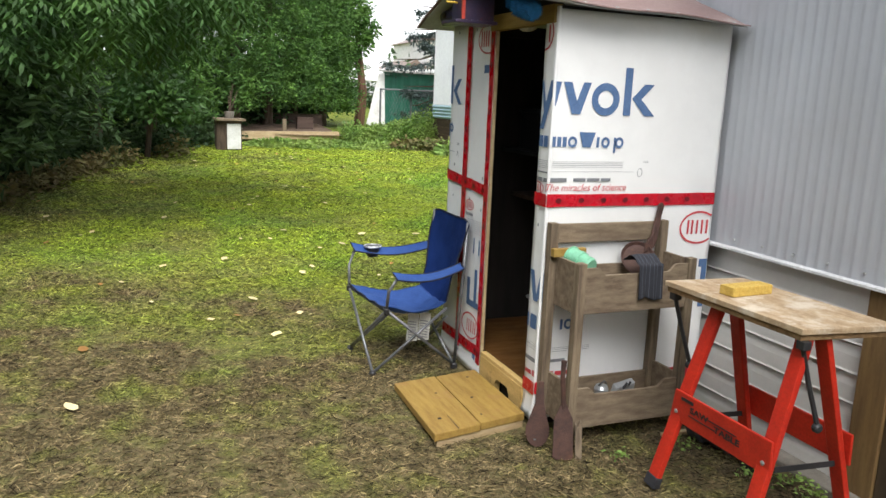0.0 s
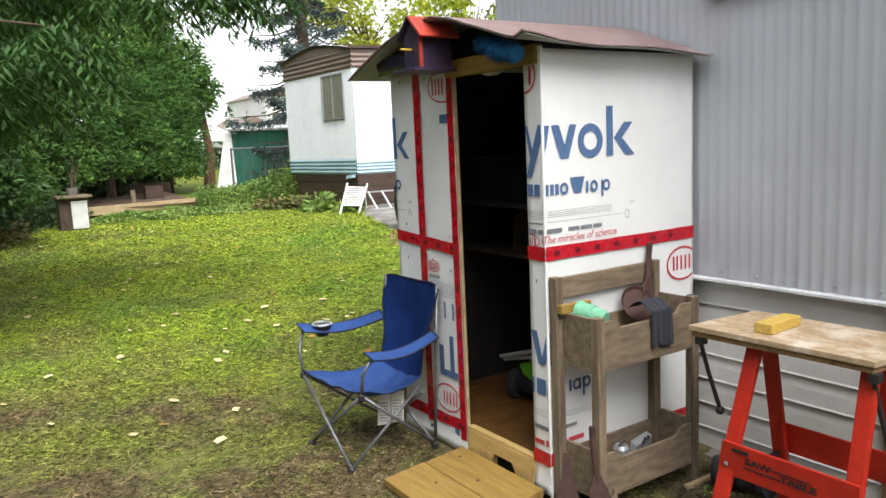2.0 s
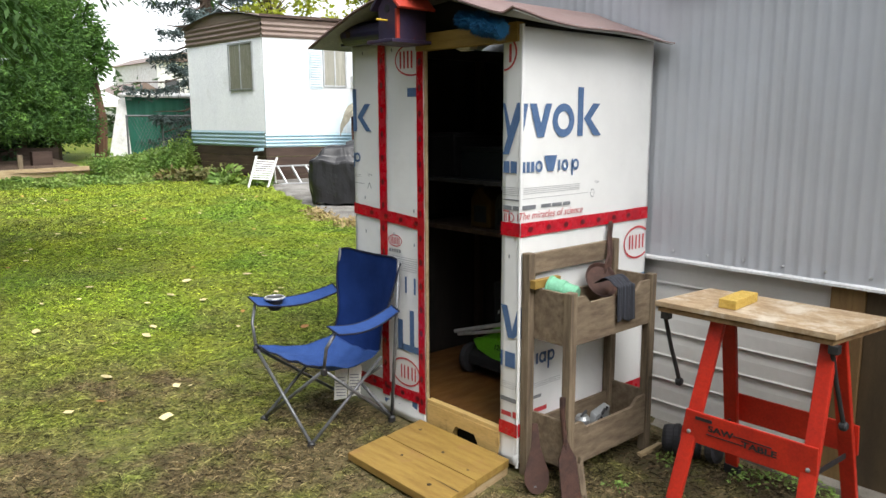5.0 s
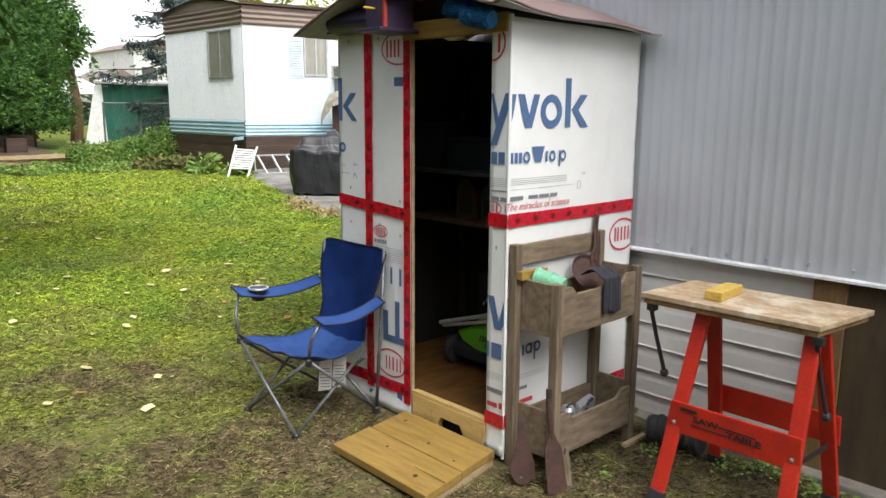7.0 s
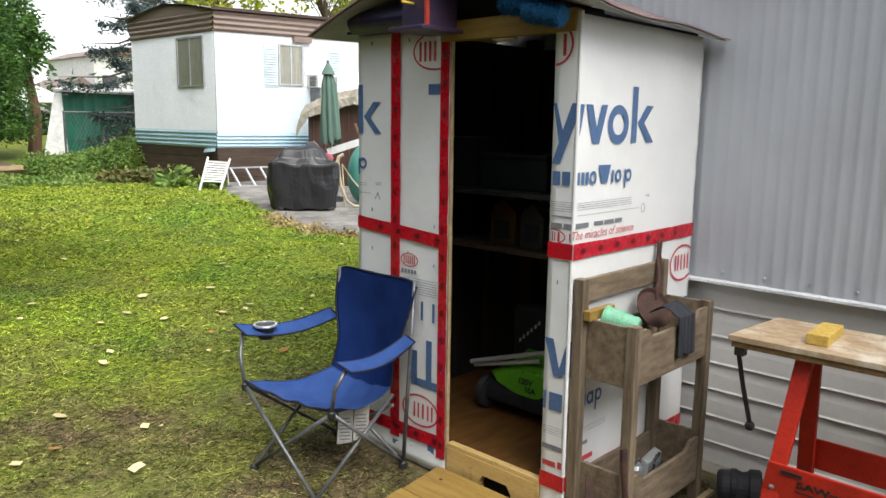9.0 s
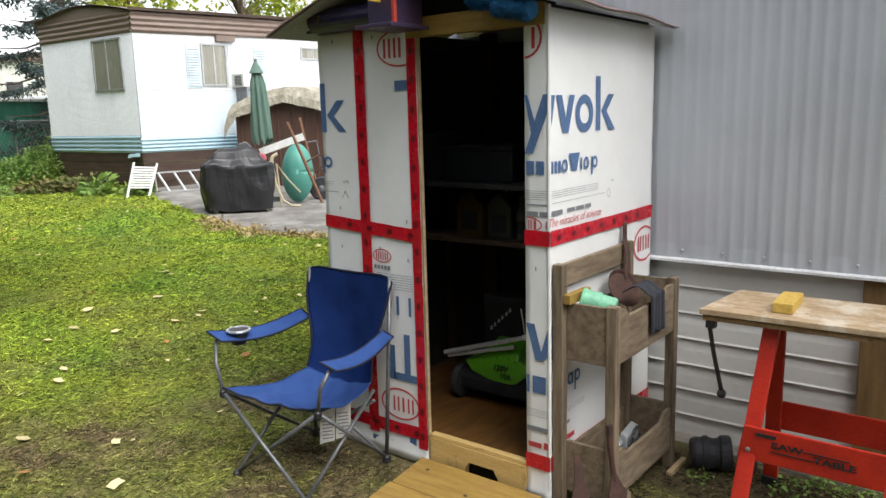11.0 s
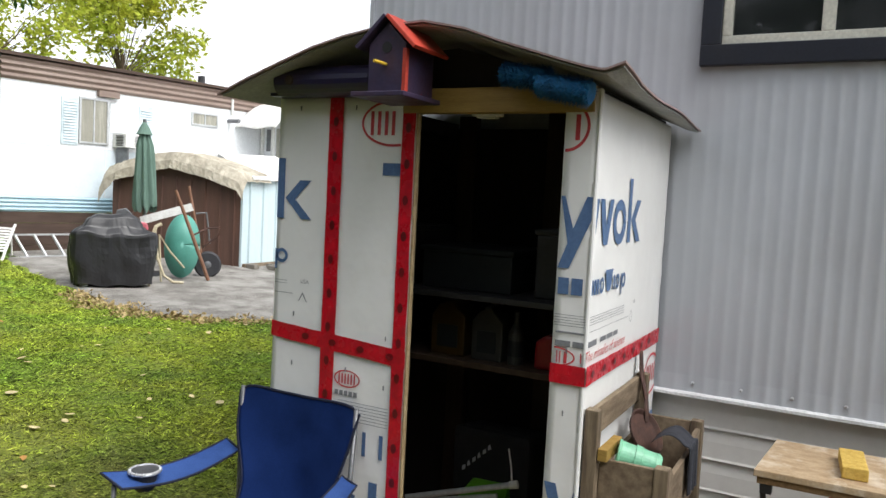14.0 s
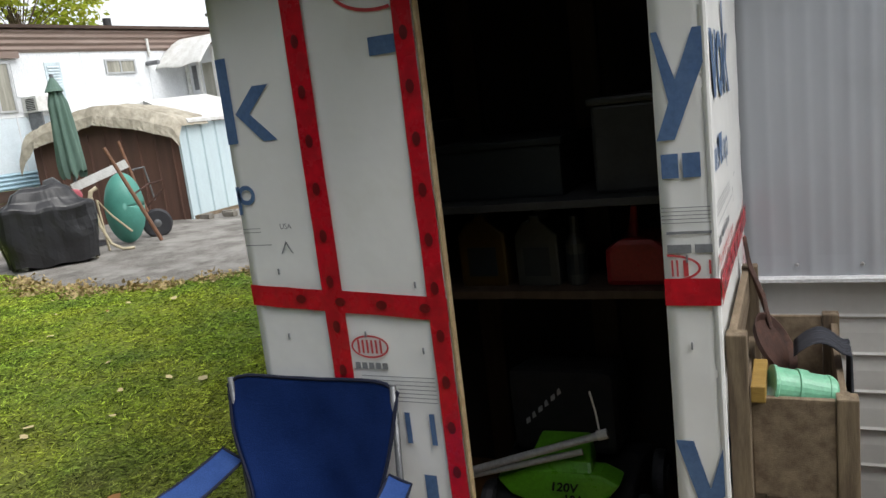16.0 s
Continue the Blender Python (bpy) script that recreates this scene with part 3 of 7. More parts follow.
part("jamb", B().box(FX + 0.014, FX + 0.04, DY0 - 0.034, DY0 - 0.001, 0.04, DZ), M_PALE, shed, bevel=0.003)
part("header", B().box(FX - 0.012, FX + 0.03, SY + 0.02, 3.66, DZ, 1.965), M_PINE, shed, "bare pine door header", bevel=0.003)
# the sill is the edge of a pallet with a notch in it
sill = B().slab([(FX - 0.006, y, z) for y, z in ((DY0 + 0.002, 0.03), (3.24, 0.03), (3.24, 0.072), (3.262, 0.106), (3.388, 0.106), (3.41, 0.072), (3.41, 0.03), (DY1 - 0.011, 0.03), (DY1 - 0.011, 0.168), (DY0 + 0.002, 0.168))], (0.035, 0, 0))
part("sill", sill, M_SILL, shed, "notched pallet edge as sill", bevel=0.002)
part("shed_floor", B().box(FX + 0.03, 2.62, SY + 0.03, LY - 0.03, 0.17, 0.188), M_PLY, shed, "worn plywood floor", bevel=0.002)
part("floor_lip", B().box(FX - 0.004, FX + 0.0298, DY0 + 0.002, DY1 - 0.0105, 0.1685, 0.188), M_SILL, shed, bevel=0.002)
part("pallet_base", B().box(FX + 0.04, 2.6, SY + 0.03, LY - 0.03, 0.0, 0.165), M_SHADEPLY, shed)
# Dark sheet closing the shaded space under the roof.
part("gable_panel", B().slab([(FX + 0.06, y, z) for y, z in ((SY + 0.02, 1.93), (LY - 0.02, 1.93), (4.0, 2.03), (3.78, 2.085), (3.5, 2.105), (3.26, 2.04), (3.1, 1.99))], (0.012, 0, 0)), M_SHADEPLY, shed)
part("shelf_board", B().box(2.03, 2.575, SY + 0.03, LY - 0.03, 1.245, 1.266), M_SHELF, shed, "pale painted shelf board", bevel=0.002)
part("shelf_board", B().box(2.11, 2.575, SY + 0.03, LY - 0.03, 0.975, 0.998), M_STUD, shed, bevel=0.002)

ROOFP = ((4.325, 1.94), (4.19, 1.992), (4.04, 2.044), (3.92, 2.083), (3.793, 2.113), (3.65, 2.135), (3.496, 2.14), (3.36, 2.112), (3.26, 2.076), (3.104, 2.026), (2.99, 1.99), (2.93, 1.974), (2.88, 1.972))


def roof_fn(u, v):
    s = v * (len(ROOFP) - 1)
    i = min(int(s), len(ROOFP) - 2)
    t = s - i
    y = ROOFP[i][0] * (1 - t) + ROOFP[i + 1][0] * t
    z = ROOFP[i][1] * (1 - t) + ROOFP[i + 1][1] * t
    x = 1.525 + (2.66 - 1.525) * u
    curl = 0.02 * max(0, v - 0.9) / 0.1 * max(0, 1 - u * 6) + 0.006 * math.sin(x * 9) * max(0, v - 0.8) * 5
    return (x + 0.02 * noise.noise((y * 3, 0, 7)) * (1 - u), y, z + curl - 0.035 * u * max(0, v - 0.6) / 0.4)


part("roof_sheet", B().sheet(roof_fn, 24, 48, (0, 0, -0.006)), M_ROOF, shed, "bowed reddish brown roof sheet", smooth=False)
part("roof_lining", B().sheet(lambda u, v: Vector(roof_fn(0.01 + 0.98 * u, 0.01 + 0.98 * v)) - Vector((0, 0, 0.009)), 12, 36, (0, 0, -0.004)), M_ROOFUN, shed, "dull grey roof underside")
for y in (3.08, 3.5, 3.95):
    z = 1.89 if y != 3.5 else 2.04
    part("rafter", B().box(1.78, 2.62, y - 0.02, y + 0.02, z, z + 0.06), M_SHADEPLY, shed, bevel=0.003)
for k in range(7):
    x = 1.62 + k * 0.16
    part("roof_screw", B().lathe(Vector(roof_fn((x - 1.525) / 1.135, 0.962)) - Vector((0, 0, 0.001)), [(0.008, 0), (0.006, 0.005)], 8), M_TIN, shed)


# prints on the wrap: plain shapes of their colours
def on_front(y, z):
    return (FX - 0.0016, y, z)


def on_side(x, z):
    return (x, SY - 0.0016, z)


def shape(name, at, pts, material, parent, label=""):
    b = B()
    a = [at(*p) for p in pts]
    b.add(a, [tuple(range(len(a)))])
    return part(name, b, material, parent, label)


def ring(name, at, cx, cz, rx, rz, wdt, material, parent, a0=0.0, a1=2 * math.pi):
    b, n = B(), 40
    pts = []
    for k in range(n + 1):
        a = a0 + (a1 - a0) * k / n
        pts += [at(cx + rx * math.cos(a), cz + rz * math.sin(a)), at(cx + (rx - wdt) * math.cos(a), cz + (rz - wdt) * math.sin(a))]
    b.add(pts, [(2 * k, 2 * k + 1, 2 * k + 3, 2 * k + 2) for k in range(n)])
    return part(name, b, material, parent)


def bars(name, at, rects, material, parent):
    """Plain bars; large ones one by one, fine ones as one mesh."""
    fine = B()
    for a0, a1, z0, z1 in rects:
        b = B() if (z1 - z0) > 0.03 and (a1 - a0) > 0.011 else fine
        b.add([at(a0, z0), at(a1, z0), at(a1, z1), at(a0, z1)], [(0, 1, 2, 3)])
        if b is not fine:
            part(name, b, material, parent)
    if fine.f:
        tagged(part(name, fine, material, parent), kind="stuff")


# upper band, side: a row of large blue shapes
shape("blue_mark", on_side, [(1.712, 1.636), (1.742, 1.636), (1.722, 1.545), (1.712, 1.52)], M_BLUE, wrap_s)
shape("blue_mark", on_side, [(1.752, 1.637), (1.795, 1.637), (1.825, 1.555), (1.855, 1.638), (1.895, 1.638), (1.846, 1.497), (1.802, 1.497)], M_BLUE, wrap_s)
ring("blue_mark", on_side, 1.975, 1.567, 0.074, 0.073, 0.034, M_BLUE, wrap_s)
shape("blue_mark", on_side, [(2.072, 1.498), (2.112, 1.498), (2.112, 1.712), (2.072, 1.712)], M_BLUE, wrap_s)
shape("blue_mark", on_side, [(2.116, 1.575), (2.182, 1.642), (2.236, 1.642), (2.168, 1.574), (2.248, 1.498), (2.192, 1.498)], M_BLUE, wrap_s)
for a0, a1, z0, z1 in ((1.712, 1.73, 1.35, 1.395), (1.738, 1.758, 1.35, 1.395), (1.766, 1.786, 1.35, 1.395), (1.944, 1.958, 1.35, 1.397), (2.036, 2.048, 1.325, 1.397)):
    shape("blue_mark", on_side, [(a0, z0), (a1, z0), (a1, z1), (a0, z1)], M_BLUE, wrap_s)
shape("blue_mark", on_side, [(1.85, 1.418), (1.936, 1.418), (1.914, 1.35), (1.872, 1.35)], M_BLUE, wrap_s)
for c, r in ((1.817, 0.024), (1.992, 0.023), (2.066, 0.024)):
    ring("blue_mark", on_side, c, 1.373, r, 0.025, 0.012, M_BLUE, wrap_s)
bars("fine_print", on_side, [(1.72, 2.10, 1.283 - 0.008 * k, 1.2845 - 0.008 * k) for k in range(4)] + [(1.72, 2.16, 1.238, 1.2395)], M_GREYP, wrap_s)
bars("print_line", on_side, [(1.715, 1.80, 1.192, 1.210), (1.835, 1.90, 1.194, 1.209), (1.907, 1.975, 1.194, 1.209), (1.982, 2.035, 1.194, 1.209)], M_GREYP, wrap_s)
words("slogan", "The miracles of science", 0.046, M_REDP, Matrix.Translation((1.905, SY - 0.0035, 1.165)) @ Matrix.Rotation(math.pi / 2, 4, "X"), wrap_s, 0.25)
ring("triangle_mark", on_side, 2.195, 1.235, 0.014, 0.02, 0.0025, M_GREYP, wrap_s)
words("origin_print", "USA", 0.016, M_GREYP, Matrix.Translation((2.225, SY - 0.0035, 1.285)) @ Matrix.Rotation(math.pi / 2, 4, "X"), wrap_s)
# lower band, side
ring("red_oval", on_side, 2.575, 0.962, 0.115, 0.083, 0.010, M_REDP, wrap_s, 0.83, 5.45)
bars("red_mark", on_side, [(2.505, 2.517, 0.93, 1.0), (2.53, 2.542, 0.93, 1.0), (2.56, 2.572, 0.93, 1.0), (2.59, 2.602, 0.93, 1.0), (2.62, 2.632, 0.93, 1.0)], M_REDP, wrap_s)
bars("blue_mark", on_side, [(2.60, 2.652, 0.76, 0.80), (2.62, 2.652, 0.55, 0.76)], M_BLUE, wrap_s)
shape("blue_mark", on_side, [(1.708, 0.77), (1.76, 0.77), (1.73, 0.63), (1.708, 0.63)], M_BLUE, wrap_s)
ring("blue_mark", on_side, 1.79, 0.70, 0.06, 0.07, 0.03, M_BLUE, wrap_s)
ring("blue_mark", on_side, 1.865, 0.515, 0.024, 0.026, 0.012, M_BLUE, wrap_s)
ring("blue_mark", on_side, 1.925, 0.515, 0.024, 0.026, 0.012, M_BLUE, wrap_s)
bars("blue_mark", on_side, [(1.877, 1.889, 0.49, 0.54), (1.90, 1.912, 0.455, 0.54), (1.82, 1.834, 0.49, 0.54)], M_BLUE, wrap_s)
bars("fine_print", on_side, [(1.72, 1.99, 0.40 - 0.009 * k, 0.4015 - 0.009 * k) for k in range(3)] + [(1.74, 1.86, 0.33, 0.345)], M_GREYP, wrap_s)
bars("red_mark", on_side, [(1.72, 1.77, 0.262, 0.285), (1.78, 1.80, 0.262, 0.285), (1.81, 1.90, 0.262, 0.283)], M_REDP, wrap_s)
# jamb strip at the corner
shape("blue_mark", on_front, [(3.098, 1.64), (3.085, 1.64), (3.055, 1.545), (3.018, 1.64), (2.997, 1.64), (2.997, 1.58), (3.062, 1.425), (3.098, 1.425), (3.07, 1.50)], M_BLUE, wrap_r)
bars("blue_mark", on_front, [(3.015, 3.05, 1.347, 1.397), (3.058, 3.092, 1.347, 1.397)], M_BLUE, wrap_r)
bars("fine_print", on_front, [(3.0, 3.097, 1.285 - 0.008 * k, 1.2865 - 0.008 * k) for k in range(5)] + [(3.0, 3.09, 1.23, 1.236)], M_GREYP, wrap_r)
bars("print_line", on_front, [(3.0, 3.035, 1.19, 1.208), (3.042, 3.09, 1.19, 1.208)], M_GREYP, wrap_r)
ring("red_oval", on_front, 3.095, 1.158, 0.07, 0.03, 0.005, M_REDP, wrap_r, math.pi / 2 + 0.05, 3 * math.pi / 2 - 0.05)
bars("red_mark", on_front, [(3.07, 3.074, 1.14, 1.175), (3.08, 3.084, 1.14, 1.175), (3.05, 3.06, 1.14, 1.175), (3.005, 3.009, 1.145, 1.175)], M_REDP, wrap_r)
ring("red_oval", on_front, 3.097, 1.845, 0.075, 0.075, 0.009, M_REDP, wrap_r, math.pi / 2 + 0.03, 3 * math.pi / 2 - 0.03)
bars("red_mark", on_front, [(3.052, 3.066, 1.805, 1.88)], M_REDP, wrap_r)
shape("blue_mark", on_front, [(3.098, 0.77), (3.06, 0.77), (3.03, 0.66), (2.997, 0.77), (2.997, 0.65), (3.02, 0.625), (3.055, 0.625)], M_BLUE, wrap_r)
bars("blue_mark", on_front, [(3.085, 3.097, 0.49, 0.56), (3.01, 3.07, 0.49, 0.56)], M_BLUE, wrap_r)
bars("fine_print", on_front, [(3.0, 3.095, 0.42 - 0.009 * k, 0.4215 - 0.009 * k) for k in range(4)] + [(3.0, 3.095, 0.33, 0.35)], M_GREYP, wrap_r)
bars("red_mark", on_front, [(3.03, 3.09, 0.262, 0.283), (3.0, 3.02, 0.262, 0.29)], M_REDP, wrap_r)
# front panel
shape("blue_mark", on_front, [(4.188, 1.512), (4.155, 1.512), (4.155, 1.73), (4.188, 1.73)], M_BLUE, wrap_l)
shape("blue_mark", on_front, [(4.15, 1.587), (4.085, 1.652), (4.035, 1.652), (4.105, 1.584), (4.03, 1.512), (4.075, 1.512)], M_BLUE, wrap_l)
ring("blue_mark", on_front, 4.158, 1.376, 0.028, 0.026, 0.012, M_BLUE, wrap_l)
bars("blue_mark", on_front, [(4.178, 4.189, 1.325, 1.40)], M_BLUE, wrap_l)
bars("fine_print", on_front, [(4.13, 4.188, 1.285, 1.2865), (4.13, 4.188, 1.275, 1.2765), (4.10, 4.188, 1.24, 1.242)], M_GREYP, wrap_l)
words("origin_print", "USA", 0.02, M_GREYP, Matrix.Translation((FX - 0.0035, 4.047, 1.288)) @ Matrix.Rotation(-math.pi / 2, 4, "Z") @ Matrix.Rotation(math.pi / 2, 4, "X"), wrap_l)
tri = [(4.075, 1.215), (4.055, 1.25), (4.035, 1.215)]
shape("triangle_mark", on_front, [tri[0], tri[1], tri[2], (4.041, 1.218), (4.055, 1.242), (4.069, 1.218)], M_GREYP, wrap_l)
ring("red_oval", on_front, 3.70, 1.855, 0.128, 0.078, 0.008, M_REDP, wrap_l, math.radians(-105), math.radians(105))
bars("red_mark", on_front, [(3.778, 3.791, 1.815, 1.895), (3.75, 3.763, 1.815, 1.895), (3.722, 3.735, 1.815, 1.895), (3.694, 3.707, 1.815, 1.895)], M_REDP, wrap_l)
bars("blue_mark", on_front, [(3.665, 3.735, 1.68, 1.722)], M_BLUE, wrap_l)
ring("red_oval", on_front, 3.845, 0.965, 0.055, 0.031, 0.005, M_REDP, wrap_l)
bars("red_mark", on_front, [(3.81 + 0.013 * k, 3.816 + 0.013 * k, 0.947, 0.983) for k in range(6)], M_REDP, wrap_l)
bars("print_line", on_front, [(3.80 + 0.02 * k, 3.815 + 0.02 * k, 0.905, 0.922) for k in range(5)], M_GREYP, wrap_l)
bars("fine_print", on_front, [(3.67, 3.88, 0.885 - 0.011 * k, 0.8868 - 0.011 * k) for k in range(7)], M_GREYP, wrap_l)
bars("blue_mark", on_front, [(3.755, 3.77, 0.705, 0.79), (3.685, 3.70, 0.705, 0.79), (3.665, 3.80, 0.40, 0.435), (3.70, 3.735, 0.435, 0.62), (3.79, 3.83, 0.40, 0.56)], M_BLUE, wrap_l)
ring("red_oval", on_front, 3.77, 0.285, 0.115, 0.075, 0.009, M_REDP, wrap_l)
bars("red_mark", on_front, [(3.69, 3.70, 0.25, 0.32), (3.715, 3.725, 0.25, 0.32), (3.745, 3.757, 0.25, 0.32), (3.775, 3.785, 0.25, 0.32), (3.80, 3.81, 0.25, 0.32)], M_REDP, wrap_l)
bars("blue_mark", on_front, [(3.82, 3.95, 0.07, 0.10), (3.68, 3.72, 0.10, 0.14)], M_BLUE, wrap_l)

# red tape, slightly proud and uneven
def tape(at, a0, a1, z0, z1, upright, rise=0.0):
    b, n = B(), 24
    pts = []
    ax = 0 if at is on_side else 1
    for k in range(n + 1):
        t = k / n
        w_ = t * max(z1 - z0, a1 - a0)
        j0, j1 = 0.003 * noise.noise((w_ * 9, a0, z0)), 0.003 * noise.noise((w_ * 9, a1, z1 + 5))
        lift = 0.0040 + 0.0012 * noise.noise((w_ * 14, a0, 2))
        p, q = (((a0 + j0, z0 + (z1 - z0) * t), (a1 + j1, z0 + (z1 - z0) * t)) if upright else ((a0 + (a1 - a0) * t, z0 + j0 + rise * t), (a0 + (a1 - a0) * t, z1 + j1 + rise * t)))
        for c in (p, q):
            v = Vector(at(*c))
            v[1 - ax] -= lift
            pts.append(v)
    b.add(pts, [(2 * k, 2 * k + 2, 2 * k + 3, 2 * k + 1) for k in range(n)])
    strip = part("tape_strip", b, M_TAPE, shed, "glossy red sheathing tape")
    mk = B()
    length = (z1 - z0) if upright else (a1 - a0)
    for k in range(int(length / 0.12)):
        s = 0.06 + 0.12 * k
        c = ((a0 + a1) / 2, z0 + s) if upright else (a0 + s, (z0 + z1) / 2 + rise * s / length)
        o = []
        for i in range(10):
            an = 2 * math.pi * i / 10
            v = Vector(at(c[0] + (0.011 if upright else 0.016) * math.cos(an), c[1] + (0.017 if upright else 0.012) * math.sin(an)))
            v[1 - ax] -= 0.0068
            o.append(v)
        mk.add(o, [tuple(range(10))])
    if mk.f:
        tagged(part("tape_mark", mk, M_MARK, strip), kind="stuff")


tape(on_side, FX - 0.003, 2.652, 1.078, 1.136, False)
tape(on_side, FX - 0.003, 2.652, 0.178, 0.238, False)
tape(on_front, SY - 0.003, DY0, 1.078, 1.136, False)
tape(on_front, SY - 0.003, DY0, 0.173, 0.236, False)
tape(on_front, DY1 + 0.002, LY, 1.037, 1.095, False, 0.039)
tape(on_front, DY1 + 0.002, LY - 0.02, 0.14, 0.20, False)
tape(on_front, 3.902, 3.962, 0.12, 1.95, True)
tape(on_front, DY1 + 0.004, 3.662, 0.10, 1.95, True)

# dark staples that hold the wrap
for y, zs in ((4.09, (1.90, 1.16, 0.98)), (3.85, (1.90, 0.99)), (3.69, (1.12, 0.95)), (3.05, (1.17, 0.98))):
    for z in zs:
        part("staple", B().box(FX - 0.0045, FX - 0.0008, y, y + 0.0035, z, z + 0.016), M_GREYP, shed)

# ---- on and in the shed ----
bird = thing("birdhouse", (1.56, 3.60, 1.905), "dark purple wooden birdhouse with a red roof on the shed", "birdhouse")
bx0, bx1, by0, by1 = 1.475, 1.645, 3.525, 3.655
part("body", B().slab([(bx0, y, z) for y, z in ((by0, 1.92), (by1, 1.92), (by1, 2.065), (3.59, 2.13), (by0, 2.065))], (bx1 - bx0, 0, 0)), M_PURPLE, bird, bevel=0.003)
part("base_board", B().box(1.43, 1.655, 3.50, 3.685, 1.905, 1.92), M_PURPLE, bird, bevel=0.003)
part("roof_board", B().beam((1.56, 3.586, 2.147), (1.56, 3.485, 2.05), 0.21, 0.012), M_REDPAINT, bird, "red painted roof board", bevel=0.002)
part("roof_board", B().beam((1.56, 3.592, 2.147), (1.56, 3.69, 2.055), 0.21, 0.012), M_PURPLE, bird, bevel=0.002)
part("entrance_hole", B().lathe((bx0 + 0.004, 3.59, 2.055), [(0.017, 0), (0.017, 0.006)], 16, Matrix.Rotation(-math.pi / 2, 3, "Y")), M_BLACK, bird, "round black entrance hole")
part("perch", B().tube([(bx0, 3.592, 2.005), (bx0 - 0.055, 3.598, 2.006)], 0.005, 8), M_YELLOW, bird, "yellow perch peg")
part("corner_stripe", B().box(bx0 - 0.002, bx0 + 0.014, by0 - 0.004, by0 + 0.008, 1.925, 2.05), M_REDPAINT, bird, "red corner stripe")

nest = thing("nest_box", (1.62, 3.95, 1.945), "dark navy tube-shaped nest box under the eave", "nest box")
part("tube_body", B().lathe((1.645, 4.14, 1.99), [(0.040, 0), (0.050, 0.008), (0.052, 0.20), (0.050, 0.40), (0.040, 0.408)], 20, Matrix.Rotation(math.pi / 2, 3, "X")), M_NAVY, nest, smooth=False)
part("opening", B().lathe((1.597, 4.06, 1.99), [(0.016, 0), (0.016, 0.008), (0.011, 0.008)], 16, Matrix.Rotation(-math.pi / 2, 3, "Y")), M_STUD, nest, "round wooden opening")
part("mount_board", B().box(1.625, 1.70, 3.72, 4.17, 1.942, 1.954), M_NAVY, nest, bevel=0.002)

fuzz = thing("fuzzy_roller", (1.63, 3.06, 1.92), "blue fuzzy paint roller sleeve tucked under the eave", "paint roller")


def fuzzy(a, b_, r, n=1500):
    rnd = random.Random(int(r * 1e5))
    b = B()
    a, b_ = Vector(a), Vector(b_)
    d = (b_ - a).normalized()
    s = d.cross(Vector((0, 0, 1))).normalized()
    u = s.cross(d)
    for _ in range(n):
        t, an = rnd.random(), rnd.random() * 6.283
        o = s * math.cos(an) + u * math.sin(an)
        p = a + (b_ - a) * t + o * r * 0.8
        q = p + (o + Vector((rnd.uniform(-1, 1), rnd.uniform(-1, 1), rnd.uniform(-1, 1))) * 0.5) * r * 0.42
        k = d.cross(o) * 0.0022
        b.add([p - k, p + k, q], [(0, 1, 2)])
    return b


for a, b_, r in (((1.615, 3.27, 1.988), (1.61, 3.12, 1.97), 0.033), ((1.585, 3.145, 1.952), (1.58, 2.985, 1.922), 0.036)):
    core_ob = part("sleeve", B().tube([a, b_], r * 0.86, 14), M_FUZZ, fuzz)
    part("fluff", fuzzy(a, b_, r), M_FUZZ, core_ob)

# A pale bar of unknown kind; its lamp form is made up.
lamp = thing("header_pale_bar", (1.765, 3.38, 1.876), "small pale bar of unknown kind behind the door header", "lamp")
part("lamp_body", B().box(1.738, 1.785, 3.335, 3.430, 1.882, 1.898), M_WHITE, lamp, bevel=0.006)
part("lamp_lens", B().box(1.745, 1.778, 3.350, 3.415, 1.876, 1.8815), M_PAPER, lamp, bevel=0.003)

step = thing("door_step", (1.36, 3.2, 0.0), "low wooden step of two new pine boards before the shed door", "step")
STEP = (Vector((1.176, 2.920, 0.074)), Vector((1.672, 3.005, 0.078)), Vector((1.683, 3.64, 0.074)), Vector((1.200, 3.580, 0.062)))


def on_step(u, v, dz=0.0):
    """u from the lawn to the shed, v along the doorway."""
    return STEP[0].lerp(STEP[1], u).lerp(STEP[3].lerp(STEP[2], u), v) + Vector((0, 0, dz))


def step_board(u0, u1, v0, v1, z0, z1):
    return B().hexa([on_step(u, v, z) for z in (z0, z1) for u, v in ((u0, v0), (u1, v0), (u1, v1), (u0, v1))])


part("tread_board", step_board(0.0, 0.492, 0.0, 1.0, -0.036, 0.0), M_PINE, step, bevel=0.004)
part("tread_board", step_board(0.500, 1.0, 0.006, 0.985, -0.036, 0.001), M_PINE, step, bevel=0.004)
for v in (0.012, 0.93):
    part("cleat", step_board(0.03, 0.99, v, v + 0.06, -0.10, -0.0365), M_PALE, step, "pale timber cleat", bevel=0.003)
for u, v, r in ((0.16, 0.22, 0.011), (0.34, 0.66, 0.008), (0.66, 0.45, 0.012), (0.83, 0.85, 0.009), (0.58, 0.14, 0.007)):
    part("knot", B().lathe(on_step(u, v, 0.0004), [(r, 0), (r * 0.95, 0.0012), (r * 0.4, 0.0014)], 12), M_STUD, step, "small dark knot in the board")
part("board_split", B().slab([on_step(0.25, 0.005, 0.0006), on_step(0.262, 0.005, 0.0006), on_step(0.258, 0.30, 0.0006)], (0, 0, 0.0008)), M_STUD, step, "dark drying split in the board")

